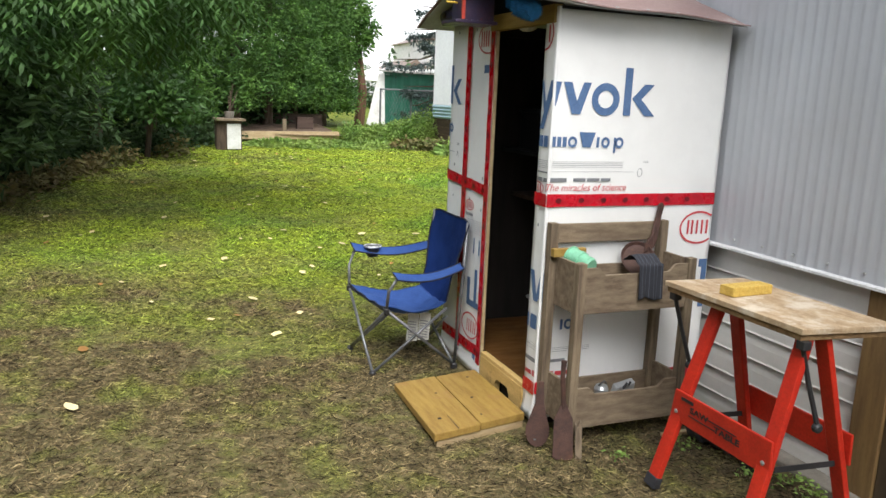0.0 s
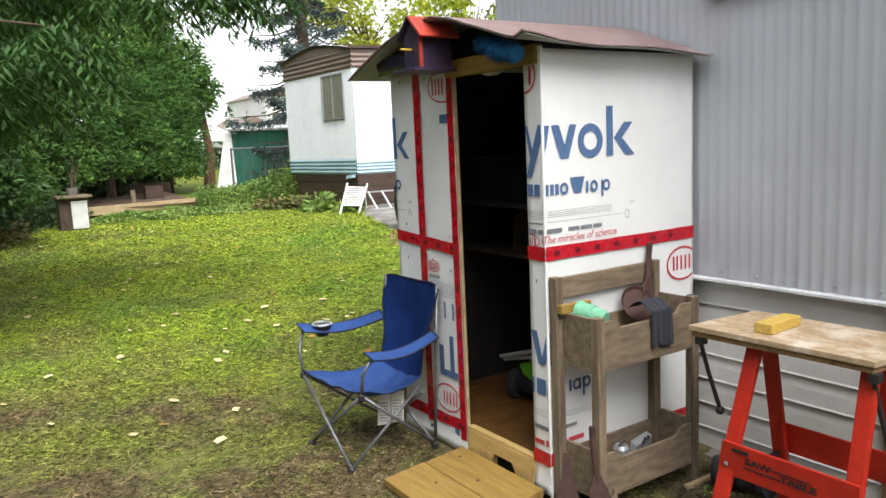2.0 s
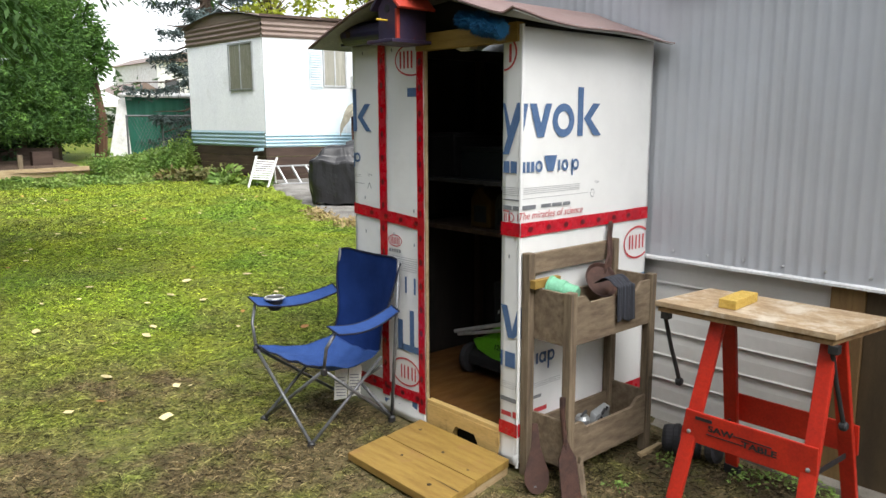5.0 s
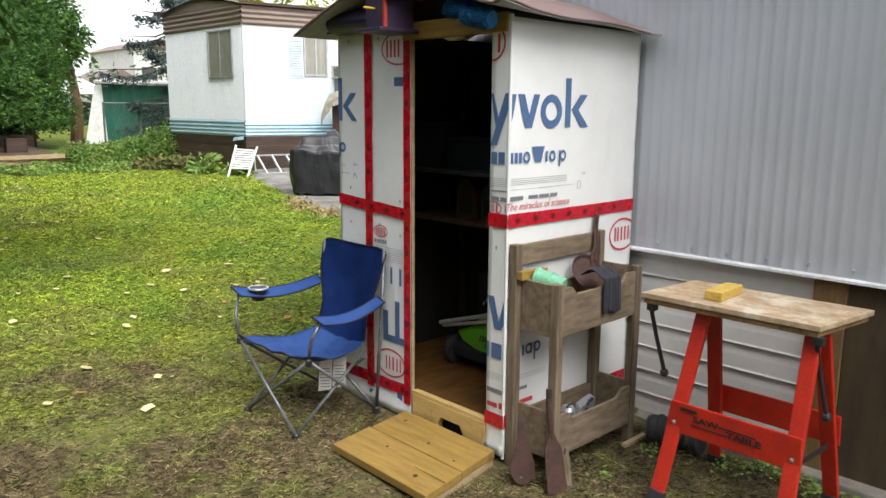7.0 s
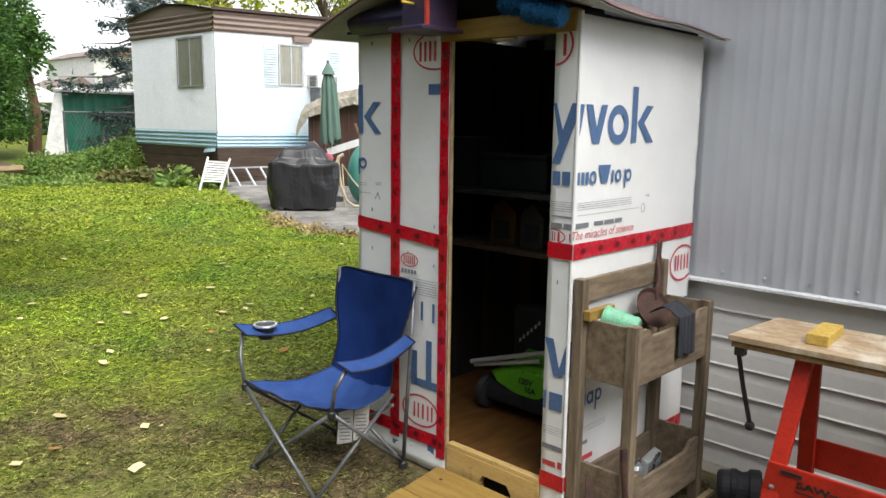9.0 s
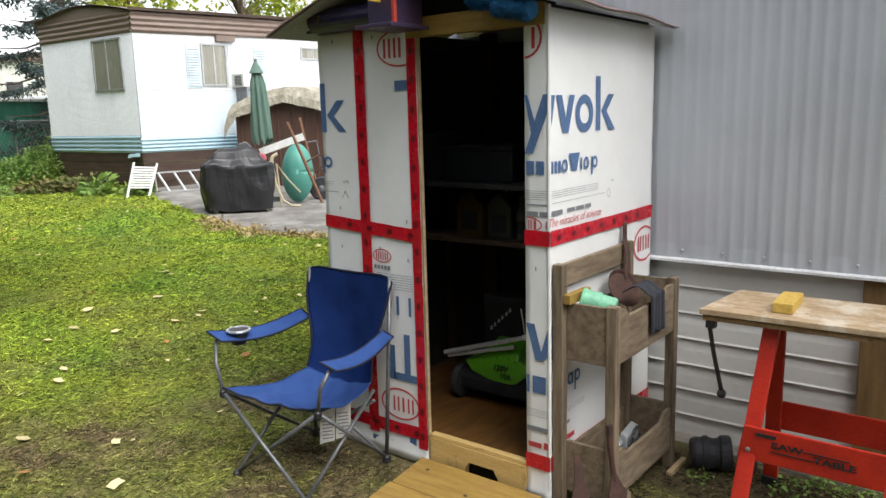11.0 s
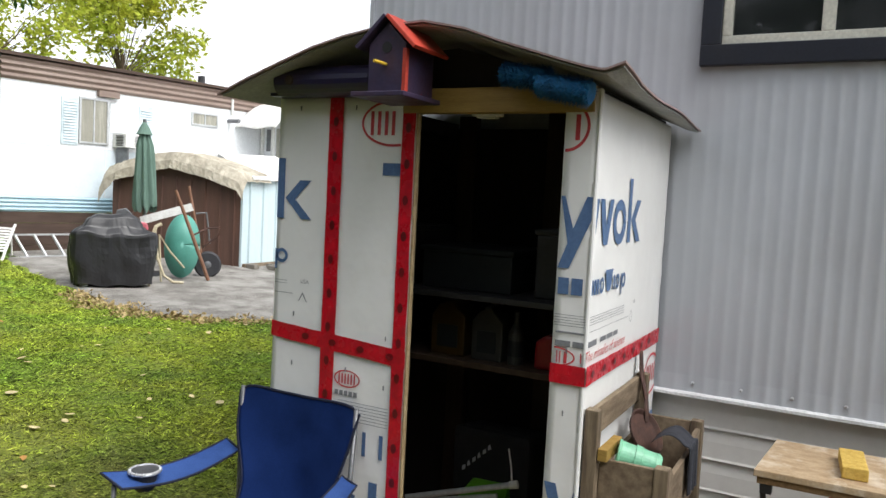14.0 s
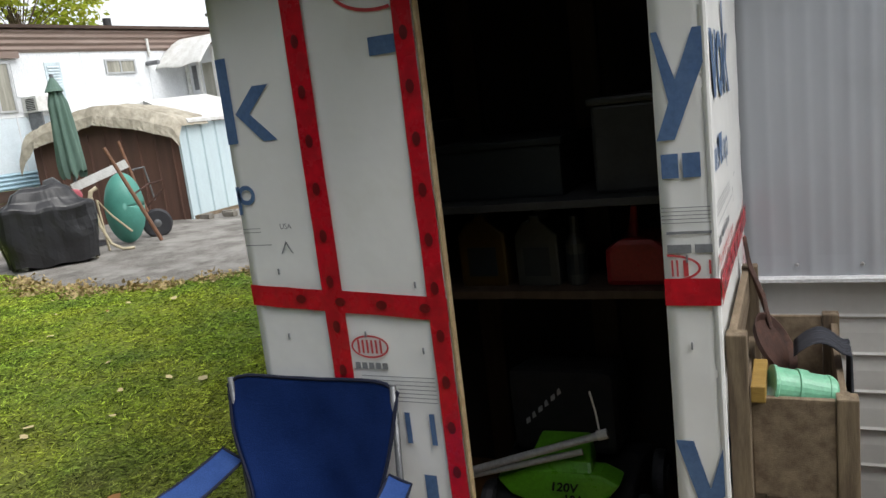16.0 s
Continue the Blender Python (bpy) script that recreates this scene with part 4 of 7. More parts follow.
mower = thing("lawn_mower", (2.18, 3.52, 0.188), "lime green and black electric lawn mower on the shed floor", "lawn mower")
MZ, MX = 0.188, 2.12
part("deck", B().slab([(MX + x, 3.30, MZ + z) for x, z in ((-0.01, 0.06), (0.40, 0.06), (0.40, 0.17), (0.25, 0.20), (0.07, 0.19), (-0.01, 0.12))], (0, 0.44, 0)), M_PITCH, mower, bevel=0.02)
cowl = part("cowl", B().slab([(MX, 3.67, MZ + 0.155), (MX + 0.01, 3.72, MZ + 0.20), (MX + 0.015, 3.63, MZ + 0.235), (MX + 0.015, 3.39, MZ + 0.24), (MX + 0.01, 3.33, MZ + 0.215), (MX, 3.36, MZ + 0.18), (MX, 3.44, MZ + 0.115), (MX, 3.53, MZ + 0.115)], (0.09, 0, 0)), M_LIME, mower, "lime green cowl", bevel=0.012)
part("cowl_top", B().hexa([(MX + x, y, MZ + z) for x, y, z in ((0.015, 3.63, 0.225), (0.015, 3.41, 0.225), (0.16, 3.43, 0.225), (0.16, 3.61, 0.225), (0.04, 3.615, 0.262), (0.04, 3.42, 0.265), (0.15, 3.44, 0.315), (0.15, 3.60, 0.31))]), M_LIME, mower, "lime green sloping cowl top", bevel=0.012)
mw = Matrix.Translation((MX - 0.004, 3.50, MZ + 0.198)) @ Matrix.Rotation(-math.pi / 2, 4, "Z") @ Matrix.Rotation(math.pi / 2, 4, "X")
words("rating_print", "120V", 0.040, M_PITCH, mw, cowl, 0.2, bold=0.0012)
words("rating_print", "10A", 0.038, M_PITCH, mw @ Matrix.Translation((0.03, -0.037, 0.0)), cowl, bold=0.0012)
for x in (2.16, 2.46):
    for y in (3.27, 3.75):
        wheel = part("wheel", B().lathe((x, y, MZ + 0.085), [(0.06, -0.022), (0.082, -0.018), (0.085, 0), (0.082, 0.018), (0.06, 0.022)], 22, Matrix.Rotation(math.pi / 2, 3, "X")), M_RUBBER, mower)
        part("hub", B().lathe((x, y - 0.026, MZ + 0.085), [(0.035, 0), (0.03, 0.052), (0.01, 0.054)], 14, Matrix.Rotation(-math.pi / 2, 3, "X")), M_SHELF, wheel)
part("handle_bar", B().tube([(2.08, 3.80, 0.425), (2.12, 3.58, 0.490), (2.155, 3.38, 0.548)], 0.0115, 10), M_ALU, mower, "pale folded handle tube")
part("handle_bar", B().tube([(2.09, 3.785, 0.410), (2.12, 3.61, 0.452), (2.15, 3.44, 0.492)], 0.010, 10), M_ALU, mower, "pale folded handle tube")
part("grip_end", B().tube([(2.153, 3.392, 0.545), (2.158, 3.362, 0.553)], 0.015, 10), M_PAPER, mower)
part("catcher_bag", B().slab([(x, 3.36, z) for x, z in ((2.27, 0.42), (2.5, 0.40), (2.52, 0.66), (2.26, 0.70))], (0, 0.34, 0)), M_PITCH, mower, bevel=0.03)
badge = B()
for k in range(6):
    y, z = 3.645 - 0.022 * k, 0.518 + 0.0205 * k
    badge.add([(2.254, y, z), (2.254, y - 0.014, z + 0.010), (2.254, y - 0.014 + 0.006 * (k % 2), z + 0.028), (2.254, y, z + 0.018)], [(0, 1, 2, 3)])
part("badge_print", badge, M_SHELF_MARK, mower)
part("cable", B().tube([(2.155, 3.385, 0.56), (2.155, 3.392, 0.62), (2.155, 3.405, 0.682)], 0.003, 8), M_PAPER, mower, "thin pale cable")


def jug(name, y, wdt, h, material, label, handle=True):
    z = 0.998
    j = thing(name, (2.24, y, z), label, "jug", "jugs on the shelf")
    part("body", B().slab([(2.17, y + a * wdt, z + b_ * h) for a, b_ in ((-0.5, 0), (0.5, 0), (0.5, 0.7), (0.3, 0.9), (0.12, 0.93), (0.12, 1), (-0.12, 1), (-0.12, 0.93), (-0.5, 0.72))], (0.14, 0, 0)), material, j, bevel=0.012)
    part("cap", B().lathe((2.24, y, z + h), [(0.02, 0), (0.02, 0.025), (0.016, 0.03)], 14), M_BLACK, j)
    part("label_panel", B().box(2.166, 2.1695, y - wdt * 0.3, y + wdt * 0.3, z + h * 0.15, z + h * 0.55), M_DARKBOX, j)


jug("yellow_jug", 3.70, 0.15, 0.22, M_JUGY_SHADED, "yellow plastic jug with a dark label on the shelf")
jug("white_jug", 3.53, 0.13, 0.21, M_JUGW_SHADED, "white plastic jug with a dark label on the shelf")
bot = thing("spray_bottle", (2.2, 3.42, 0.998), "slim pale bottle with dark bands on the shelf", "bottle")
part("body", B().lathe((2.2, 3.42, 0.998), [(0.028, 0), (0.03, 0.005), (0.03, 0.12), (0.014, 0.15), (0.012, 0.17)], 16), M_JUGW_SHADED, bot, smooth=False)
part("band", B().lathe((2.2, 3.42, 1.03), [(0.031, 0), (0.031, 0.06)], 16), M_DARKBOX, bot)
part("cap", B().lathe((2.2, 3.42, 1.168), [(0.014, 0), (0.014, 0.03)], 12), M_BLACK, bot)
can = thing("fuel_can", (2.25, 3.24, 0.998), "red plastic fuel can on the shelf", "fuel can")
part("body", B().slab([(2.16, y, z) for y, z in ((3.16, 0.998), (3.33, 0.998), (3.33, 1.10), (3.29, 1.13), (3.20, 1.13), (3.16, 1.10))], (0.17, 0, 0)), M_REDCAN, can, bevel=0.015)
part("spout", B().tube([(2.22, 3.26, 1.12), (2.22, 3.255, 1.16), (2.21, 3.25, 1.215)], [0.02, 0.013, 0.008], 12), M_REDCAN, can)
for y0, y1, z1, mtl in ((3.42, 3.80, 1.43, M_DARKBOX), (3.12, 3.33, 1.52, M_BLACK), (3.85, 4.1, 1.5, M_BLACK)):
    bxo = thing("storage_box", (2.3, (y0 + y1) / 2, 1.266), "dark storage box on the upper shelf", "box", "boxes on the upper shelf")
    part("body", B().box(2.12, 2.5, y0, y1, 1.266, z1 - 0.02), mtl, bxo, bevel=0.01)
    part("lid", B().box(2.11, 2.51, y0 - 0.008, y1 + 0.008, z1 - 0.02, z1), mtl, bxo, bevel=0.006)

# ---- folding camp chair ----
chair = thing("camp_chair", (1.4, 4.02, 0.02), "blue canvas folding camp chair with grey steel legs", "camp chair")
FR, FL = (1.15, 3.81, gh(1, 3.8)), (1.134, 4.235, gh(1, 4.2))
BR, BL = (1.63, 3.80, 0.035), (1.625, 4.262, 0.045)
SFL, SFR = Vector((1.14, 4.30, 0.43)), Vector((1.21, 3.775, 0.425))
SBL, SBR = Vector((1.565, 4.27, 0.385)), Vector((1.575, 3.81, 0.385))
TBL, TBR = Vector((1.668, 4.288, 0.890)), Vector((1.667, 3.772, 0.892))
ATL, ATR = Vector((1.185, 4.40, 0.636)), Vector((1.24, 3.735, 0.605))
ABL, ABR = Vector((1.648, 4.31, 0.655)), Vector((1.645, 3.775, 0.635))


def lower(p, d):
    return (p[0], p[1], p[2] - d)


seat_l, seat_r = lower(SFL, 0.02), lower(SFR, 0.02)
for a, b_ in ((FR, seat_l), (FL, seat_r), (FR, lower(SBR, 0.0)), (FL, lower(SBL, 0.0)), (BR, seat_r), (BL, seat_l), (BR, lower(SBL, 0.05)), (BL, lower(SBR, 0.05))):
    part("leg_tube", B().tube([Vector(a) + Vector((0, 0, 0.014)), b_], 0.0085, 10), M_STEEL, chair, smooth=True)
for a, t in ((BR, TBR), (BL, TBL)):
    part("back_pole", B().tube([Vector(a) + Vector((0, 0, 0.01)), lower(t, 0.015)], 0.009, 10), M_STEEL, chair, smooth=True)
for a, t in ((SFL, ATL), (SFR, ATR)):
    mid = (a + t) / 2 + Vector((-0.012, 0, 0))
    part("arm_post", B().tube([a - Vector((0, 0, 0.02)), mid, t - Vector((-0.012, 0, 0.02))], 0.0085, 10), M_STEEL, chair, smooth=True)
for p in (FR, FL, BR, BL):
    part("foot", B().lathe((p[0], p[1], p[2] - 0.012), [(0.016, 0), (0.02, 0.006), (0.019, 0.03), (0.011, 0.038)], 12), M_BLACK, chair, "black plastic foot")
for p in (SFL, SFR):
    part("bracket", B().lathe((p[0], p[1], p[2] - 0.045), [(0.012, 0), (0.017, 0.01), (0.016, 0.03), (0.01, 0.036)], 10), M_BLACK, chair)


def seat_fn(u, v):
    """u from the front edge to the back, v from the chair's one side to the other."""
    a, b_ = SFL.lerp(SFR, v), SBL.lerp(SBR, v)
    p = a.lerp(b_, u)
    sag = 0.062 * math.sin(math.pi * v) ** 0.8 * (0.55 + 0.45 * math.sin(math.pi * min(1, u * 0.8 + 0.12)))
    wr = 0.009 * noise.noise((u * 4 + v * 3, v * 7, 1)) + 0.004 * math.sin(v * 26 + u * 8) * (1 - u) * 0.7
    waist = 1 - (0.20 if v < 0.5 else 0.06) * u ** 2.5
    y = 4.035 + (p.y - 4.035) * waist
    rise = 0.035 * max(0.0, u - 0.6) ** 1.5 / 0.25
    return (p.x + 0.035 * math.sin(math.pi * v) * (1 - u) + 0.03 * u * math.sin(math.pi * v), y, p.z - sag + wr - 0.02 * math.sin(math.pi * u) + rise)


def back_fn(u, v):
    """One cloth with the seat: it starts at the seat's rear edge and widens upwards."""
    a, b_ = SBL.lerp(SBR, v), TBL.lerp(TBR, v)
    p = a.lerp(b_, u)
    grow = 1.0 + 0.05 * u ** 3 - (0.24 if v < 0.5 else 0.15) * math.exp(-((u - 0.30) / 0.26) ** 2)
    y = 4.03 + (p.y - 4.03) * grow
    e = abs(2 * v - 1)
    q = Vector((p.x + 0.06 * math.sin(math.pi * v) * (1 - 0.72 * u ** 2) + 0.007 * noise.noise((u * 4, v * 5, 3)), y, p.z - 0.014 * math.sin(math.pi * v) * u - 0.035 * e ** 9 * u ** 6))
    k = min(1.0, u / 0.32)
    return Vector(seat_fn(1, v)).lerp(q, k * k * (3 - 2 * k))


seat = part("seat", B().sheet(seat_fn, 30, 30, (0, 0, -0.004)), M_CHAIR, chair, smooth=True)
backrest = part("backrest", B().sheet(back_fn, 30, 30, (0.005, 0, 0)), M_CHAIR_SHADED, chair, "blue backrest in a shaded tone", smooth=True)
part("piping", B().tube([seat_fn(0, k / 20) for k in range(21)], 0.005, 6), M_PIPING, seat)
edge = [back_fn(k / 16, 0) for k in range(17)] + [back_fn(1, k / 16) for k in range(1, 17)] + [back_fn(1 - k / 16, 1) for k in range(1, 17)]
part("piping", B().tube(edge, 0.005, 6), M_PIPING, backrest)


def arm_fn(tip, root, out):
    """out: +1 for the arm whose outer side lies up the garden, -1 for the other."""
    full, tilt = (0.105, 0.015) if out > 0 else (0.095, 0.010)
    def fn(u, v):
        p = tip.lerp(root, u)
        wd = full * (1 - 0.35 * u)
        s = (v - 0.5) * 2
        return (p.x, p.y + s * wd / 2, p.z - 0.004 * (1 - s * s) - 0.035 * math.sin(math.pi * u) + tilt * s)
    return fn


arm_l = part("armrest", B().sheet(arm_fn(ATL, ABL, 1), 18, 8, (0, 0, -0.006)), M_CHAIR, chair)
arm_r = part("armrest", B().sheet(arm_fn(ATR, ABR, -1), 18, 8, (0, 0, -0.006)), M_CHAIR, chair)
for o, tip, root, way in ((arm_l, ATL, ABL, 1), (arm_r, ATR, ABR, -1)):
    fn = arm_fn(tip, root, way)
    loop = [fn(k / 12, 0) for k in range(13)] + [fn(1 - k / 12, 1) for k in range(13)] + [fn(0, 0)]
    part("piping", B().tube([Vector(q) - Vector((0, 0, 0.003)) for q in loop], 0.0045, 6), M_PIPING, o)
cc = Vector((1.305, 4.383, 0.627))
cup = part("cup_holder", B().tube([cc + Vector((0.050 * math.cos(a * 0.3142), 0.050 * math.sin(a * 0.3142), 0.010)) for a in range(21)], 0.0065, 8), M_SILVER, chair, "silver rimmed cup holder")
part("cup_mesh", B().lathe(cc - Vector((0, 0, 0.055)), [(0.03, 0), (0.038, 0.015), (0.042, 0.058)], 18), M_BLACK, cup, "black mesh cup")
part("cup_hole", B().lathe(cc, [(0.045, 0.002), (0.045, 0.0125)], 18), M_BLACK, cup)
for x0, y0, z0 in ((1.40, 3.985, 0.15), (1.455, 3.94, 0.165)):
    tag = part("care_label", B().slab([(x0, y0, z0), (x0 + 0.052, y0 - 0.04, z0 + 0.008), (x0 + 0.06, y0 - 0.045, z0 + 0.17), (x0 + 0.008, y0 - 0.006, z0 + 0.17)], (0.001, 0.001, 0)), M_PAPER, chair, "white printed care label")
    lines = B()
    for k in range(7):
        z_ = z0 + 0.022 + 0.016 * k
        lines.add([(x0 + 0.008, y0 - 0.010, z_), (x0 + 0.045, y0 - 0.039, z_), (x0 + 0.045, y0 - 0.039, z_ + 0.005), (x0 + 0.008, y0 - 0.010, z_ + 0.005)], [(0, 1, 2, 3)])
    part("label_print", lines, M_GREYP, tag)

# ---- wooden plant stand beside the shed ----
rack = thing("plant_stand", (2.03, 2.86, 0.0), "two-tier weathered wooden plant stand against the wrapped shed", "plant stand")
PX = ((1.713, 2.944, 1.010), (2.316, 2.944, 1.010), (1.743, 2.738, 0.866), (2.336, 2.744, 0.866))
for x, y, z in PX:
    part("post", B().box(x, x + 0.042, y, y + 0.042, -0.01, z), M_GREYPOST, rack, bevel=0.004)
part("back_rail", B().box(1.756, 2.315, 2.966, 2.984, 0.915, 1.003), M_GREYWOOD, rack, bevel=0.003)


def tray(z0, z1, dip):
    x0, x1, y0, y1 = 1.786, 2.335, 2.750, 2.962
    front = [(x0, y0, z0), (x1, y0, z0), (x1, y0, z1), (x1 - 0.06, y0, z1)]
    front += [(x1 - 0.06 - 0.05 * k / 6, y0, z1 - dip * (1 - math.cos(math.pi * k / 6)) / 2) for k in range(1, 7)]
    front += [(x0 + 0.11 - 0.05 * k / 6, y0, z1 - dip * (1 + math.cos(math.pi * k / 6)) / 2) for k in range(0, 7)] + [(x0, y0, z1)]
    part("front_board", B().slab(front, (0, 0.016, 0)), M_GREYWOOD, rack, bevel=0.002)
    part("back_board", B().box(x0 - 0.02, x1 - 0.02, y1 - 0.004, y1 + 0.012, z0, z1 - dip), M_GREYWOOD, rack, bevel=0.002)
    part("side_board", B().box(1.748, 1.764, y0 + 0.031, y1 - 0.019, z0, z1 + 0.018), M_GREYWOOD, rack, bevel=0.002)
    part("side_board", B().box(2.340, 2.356, y0 + 0.037, y1 - 0.019, z0, z1 + 0.018), M_GREYWOOD, rack, bevel=0.002)
    for k in range(2):
        part("bottom_slat", B().box(1.766, 2.338, y0 + 0.018 + 0.09 * k, y0 + 0.10 + 0.09 * k, z0 + 0.012, z0 + 0.026), M_GREYWOOD, rack, bevel=0.002)


tray(0.635, 0.842, 0.035)
tray(0.095, 0.285, 0.035)
solid("spacer_block", B().box(1.715, 1.885, 2.912, 2.941, 0.861, 0.898), M_PINE, (1.77, 2.92, 0.861), "short yellow offcut of pine on the stand", "wood offcut", bevel=0.003)
solid("floor_offcut", B().box(2.26, 2.44, 2.71, 2.735, -0.01, 0.022), M_PALE, (2.3, 2.72, 0), "pale timber offcut lying under the stand", "wood offcut", bevel=0.002)

cupg = thing("watering_cup", (1.83, 2.84, 0.80), "mint green plastic cup lying on its side in the upper tray", "cup")
cup_turn = Vector((0.24, -0.94, -0.20)).to_track_quat("Z", "Y").to_matrix()
cup_rim = Vector((1.800, 2.905, 0.868))
part("cup_body", B().lathe(cup_rim, [(0.041, 0.0), (0.046, 0.0), (0.0465, 0.006), (0.043, 0.008), (0.040, 0.06), (0.037, 0.125), (0.032, 0.131), (0.0005, 0.131)], 28, cup_turn), M_MINT, cupg, smooth=False)
part("inside", B().lathe(cup_rim, [(0.0405, -0.0008), (0.039, 0.03), (0.0005, 0.032)], 28, cup_turn), M_MINT, cupg)
part("band", B().lathe(cup_rim, [(0.0425, 0.050), (0.0445, 0.051), (0.0435, 0.072), (0.0405, 0.073)], 28, cup_turn), M_MINT, cupg, "raised grip band")
part("foot_ring", B().lathe(cup_rim, [(0.037, 0.112), (0.0395, 0.113), (0.039, 0.120), (0.036, 0.121)], 28, cup_turn), M_MINT, cupg)

pan = thing("skillet", (2.17, 2.9, 0.79), "rusty long-handled iron skillet standing in the tray", "skillet")
pn = Matrix.Rotation(radians(58), 3, "X") @ Matrix.Rotation(radians(-14), 3, "Y")
part("pan_body", B().lathe((2.17, 2.915, 0.832), [(0.0005, 0.0), (0.072, 0.002), (0.086, 0.02), (0.082, 0.02), (0.07, 0.008), (0.0005, 0.007)], 28, pn), M_RUST, pan)
part("handle", B().slab([(2.20, 2.915, 0.865), (2.255, 2.925, 0.88), (2.285, 2.94, 0.93), (2.320, 2.972, 1.03), (2.338, 2.98, 1.075), (2.325, 2.98, 1.094), (2.308, 2.978, 1.085), (2.288, 2.966, 1.02), (2.25, 2.935, 0.945), (2.215, 2.925, 0.91)], (0.004, -0.01, 0.002)), M_RUST, pan, bevel=0.003)

cloth = thing("work_glove_cloth", (2.09, 2.745, 0.8), "dark striped cloth draped over the tray edge", "cloth")


def cloth_fn(u, v):
    x = 2.055 + 0.125 * u + 0.012 * (v - 0.5)
    s = v * 0.27
    if s < 0.08:
        y, z = 2.858 - s * 1.3, 0.848 + 0.035 * math.sin(math.pi * s / 0.085)
    elif s < 0.11:
        y, z = 2.755 - (s - 0.08) * 0.6, 0.852
    else:
        y, z = 2.735, 0.85 - (s - 0.11)
    return (x, y - 0.006 * math.sin(u * 14) * v - 0.003, z + 0.004 * noise.noise((u * 5, v * 5, 2)) + 0.008 * math.sin(u * 6) * (v > 0.95))


sheet_ob = part("cloth_sheet", B().sheet(cloth_fn, 16, 24, (0, 0.004, -0.002)), M_CLOTH, cloth, smooth=True)
for k in range(6):
    uu = 0.08 + 0.165 * k
    part("stripe", B().sheet(lambda u, v: Vector(cloth_fn(uu + 0.025 * u, 0.1 + 0.9 * v)) + Vector((0, -0.0025, 0.0015)), 1, 24), M_STRIPE, sheet_ob)

tin = thing("seed_tin", (2.10, 2.84, 0.13), "dented grey tin with black clips in the lower tray", "tin")
part("tin_body", B().slab([(2.02, 2.82, 0.13), (2.14, 2.82, 0.14), (2.155, 2.82, 0.255), (2.05, 2.82, 0.235)], (0, 0.035, 0.012)), M_TIN, tin, bevel=0.006)
for x, z in ((2.06, 0.205), (2.10, 0.245), (2.13, 0.20)):
    part("clip", B().tube([(x - 0.018, 2.815, z - 0.01), (x, 2.812, z + 0.014), (x + 0.014, 2.815, z + 0.004), (x + 0.02, 2.812, z + 0.02)], 0.006, 8), M_BLACK, tin)
can2 = thing("small_jar", (1.99, 2.85, 0.12), "small dark jar with a wire clasp in the tray", "jar")
part("jar_body", B().lathe((1.985, 2.85, 0.122), [(0.03, 0), (0.034, 0.006), (0.034, 0.11), (0.026, 0.125)], 16), M_TIN, can2)
part("clasp", B().tube([(1.96, 2.84, 0.25), (1.985, 2.83, 0.275), (2.01, 2.85, 0.255)], 0.005, 8), M_BLACK, can2)

peel = thing("fire_shovel", (1.70, 2.70, 0.0), "rusty iron shovel standing against the plant stand", "shovel")
blade = [(-0.046, 0.0), (-0.03, -0.012), (0.03, -0.012), (0.046, 0.0), (0.042, 0.17), (0.024, 0.205), (0.011, 0.24), (-0.011, 0.24), (-0.024, 0.205), (-0.042, 0.17)]


def leaning(c, ang, lean, pts, t):
    m = Matrix.Translation(c) @ Matrix.Rotation(radians(ang), 4, "Z") @ Matrix.Rotation(radians(lean), 4, "X")
    return [m @ Vector((a, 0, z)) for a, z in pts], (m.to_3x3() @ Vector((0, t, 0)))


pts, tv = leaning((1.685, 2.665, 0.012), -20, -14, blade, 0.006)
part("blade", B().slab(pts, tv), M_RUST, peel, bevel=0.002)
part("shaft", B().tube([pts[6].lerp(pts[7], 0.5) - Vector((0, 0, 0.03)), (1.70, 2.737, 0.36), (1.705, 2.742, 0.432)], [0.011, 0.011, 0.013], 10), M_RUST, peel)
spoon = thing("iron_paddle", (1.645, 2.80, 0.0), "dark rusty iron paddle leaning on the shed corner", "paddle")
pad2 = [(0.055 * math.cos(a), 0.075 + 0.075 * math.sin(a)) for a in [math.radians(d) for d in range(-215, 36, 25)]] + [(0.02, 0.2), (0.012, 0.30), (-0.012, 0.30), (-0.02, 0.2)]
pts, tv = leaning((1.625, 2.80, 0.006), -35, -12, pad2, 0.006)
part("blade", B().slab(pts, tv), M_RUST, spoon, bevel=0.002)
part("rivet", B().lathe(pts[0].lerp(pts[6], 0.5) + Vector((0, -0.004, -0.03)), [(0.008, 0), (0.006, 0.006)], 8), M_STEEL, spoon)
peg = thing("wooden_stake", (1.76, 2.66, 0.0), "short weathered stake with a notched top", "stake")
part("stake_body", B().slab([(1.745, 2.655, -0.02), (1.775, 2.65, -0.02), (1.79, 2.69, 0.14), (1.785, 2.70, 0.155), (1.77, 2.695, 0.13), (1.758, 2.70, 0.145)], (0.012, 0.022, 0)), M_GREYPOST, peg, bevel=0.003)

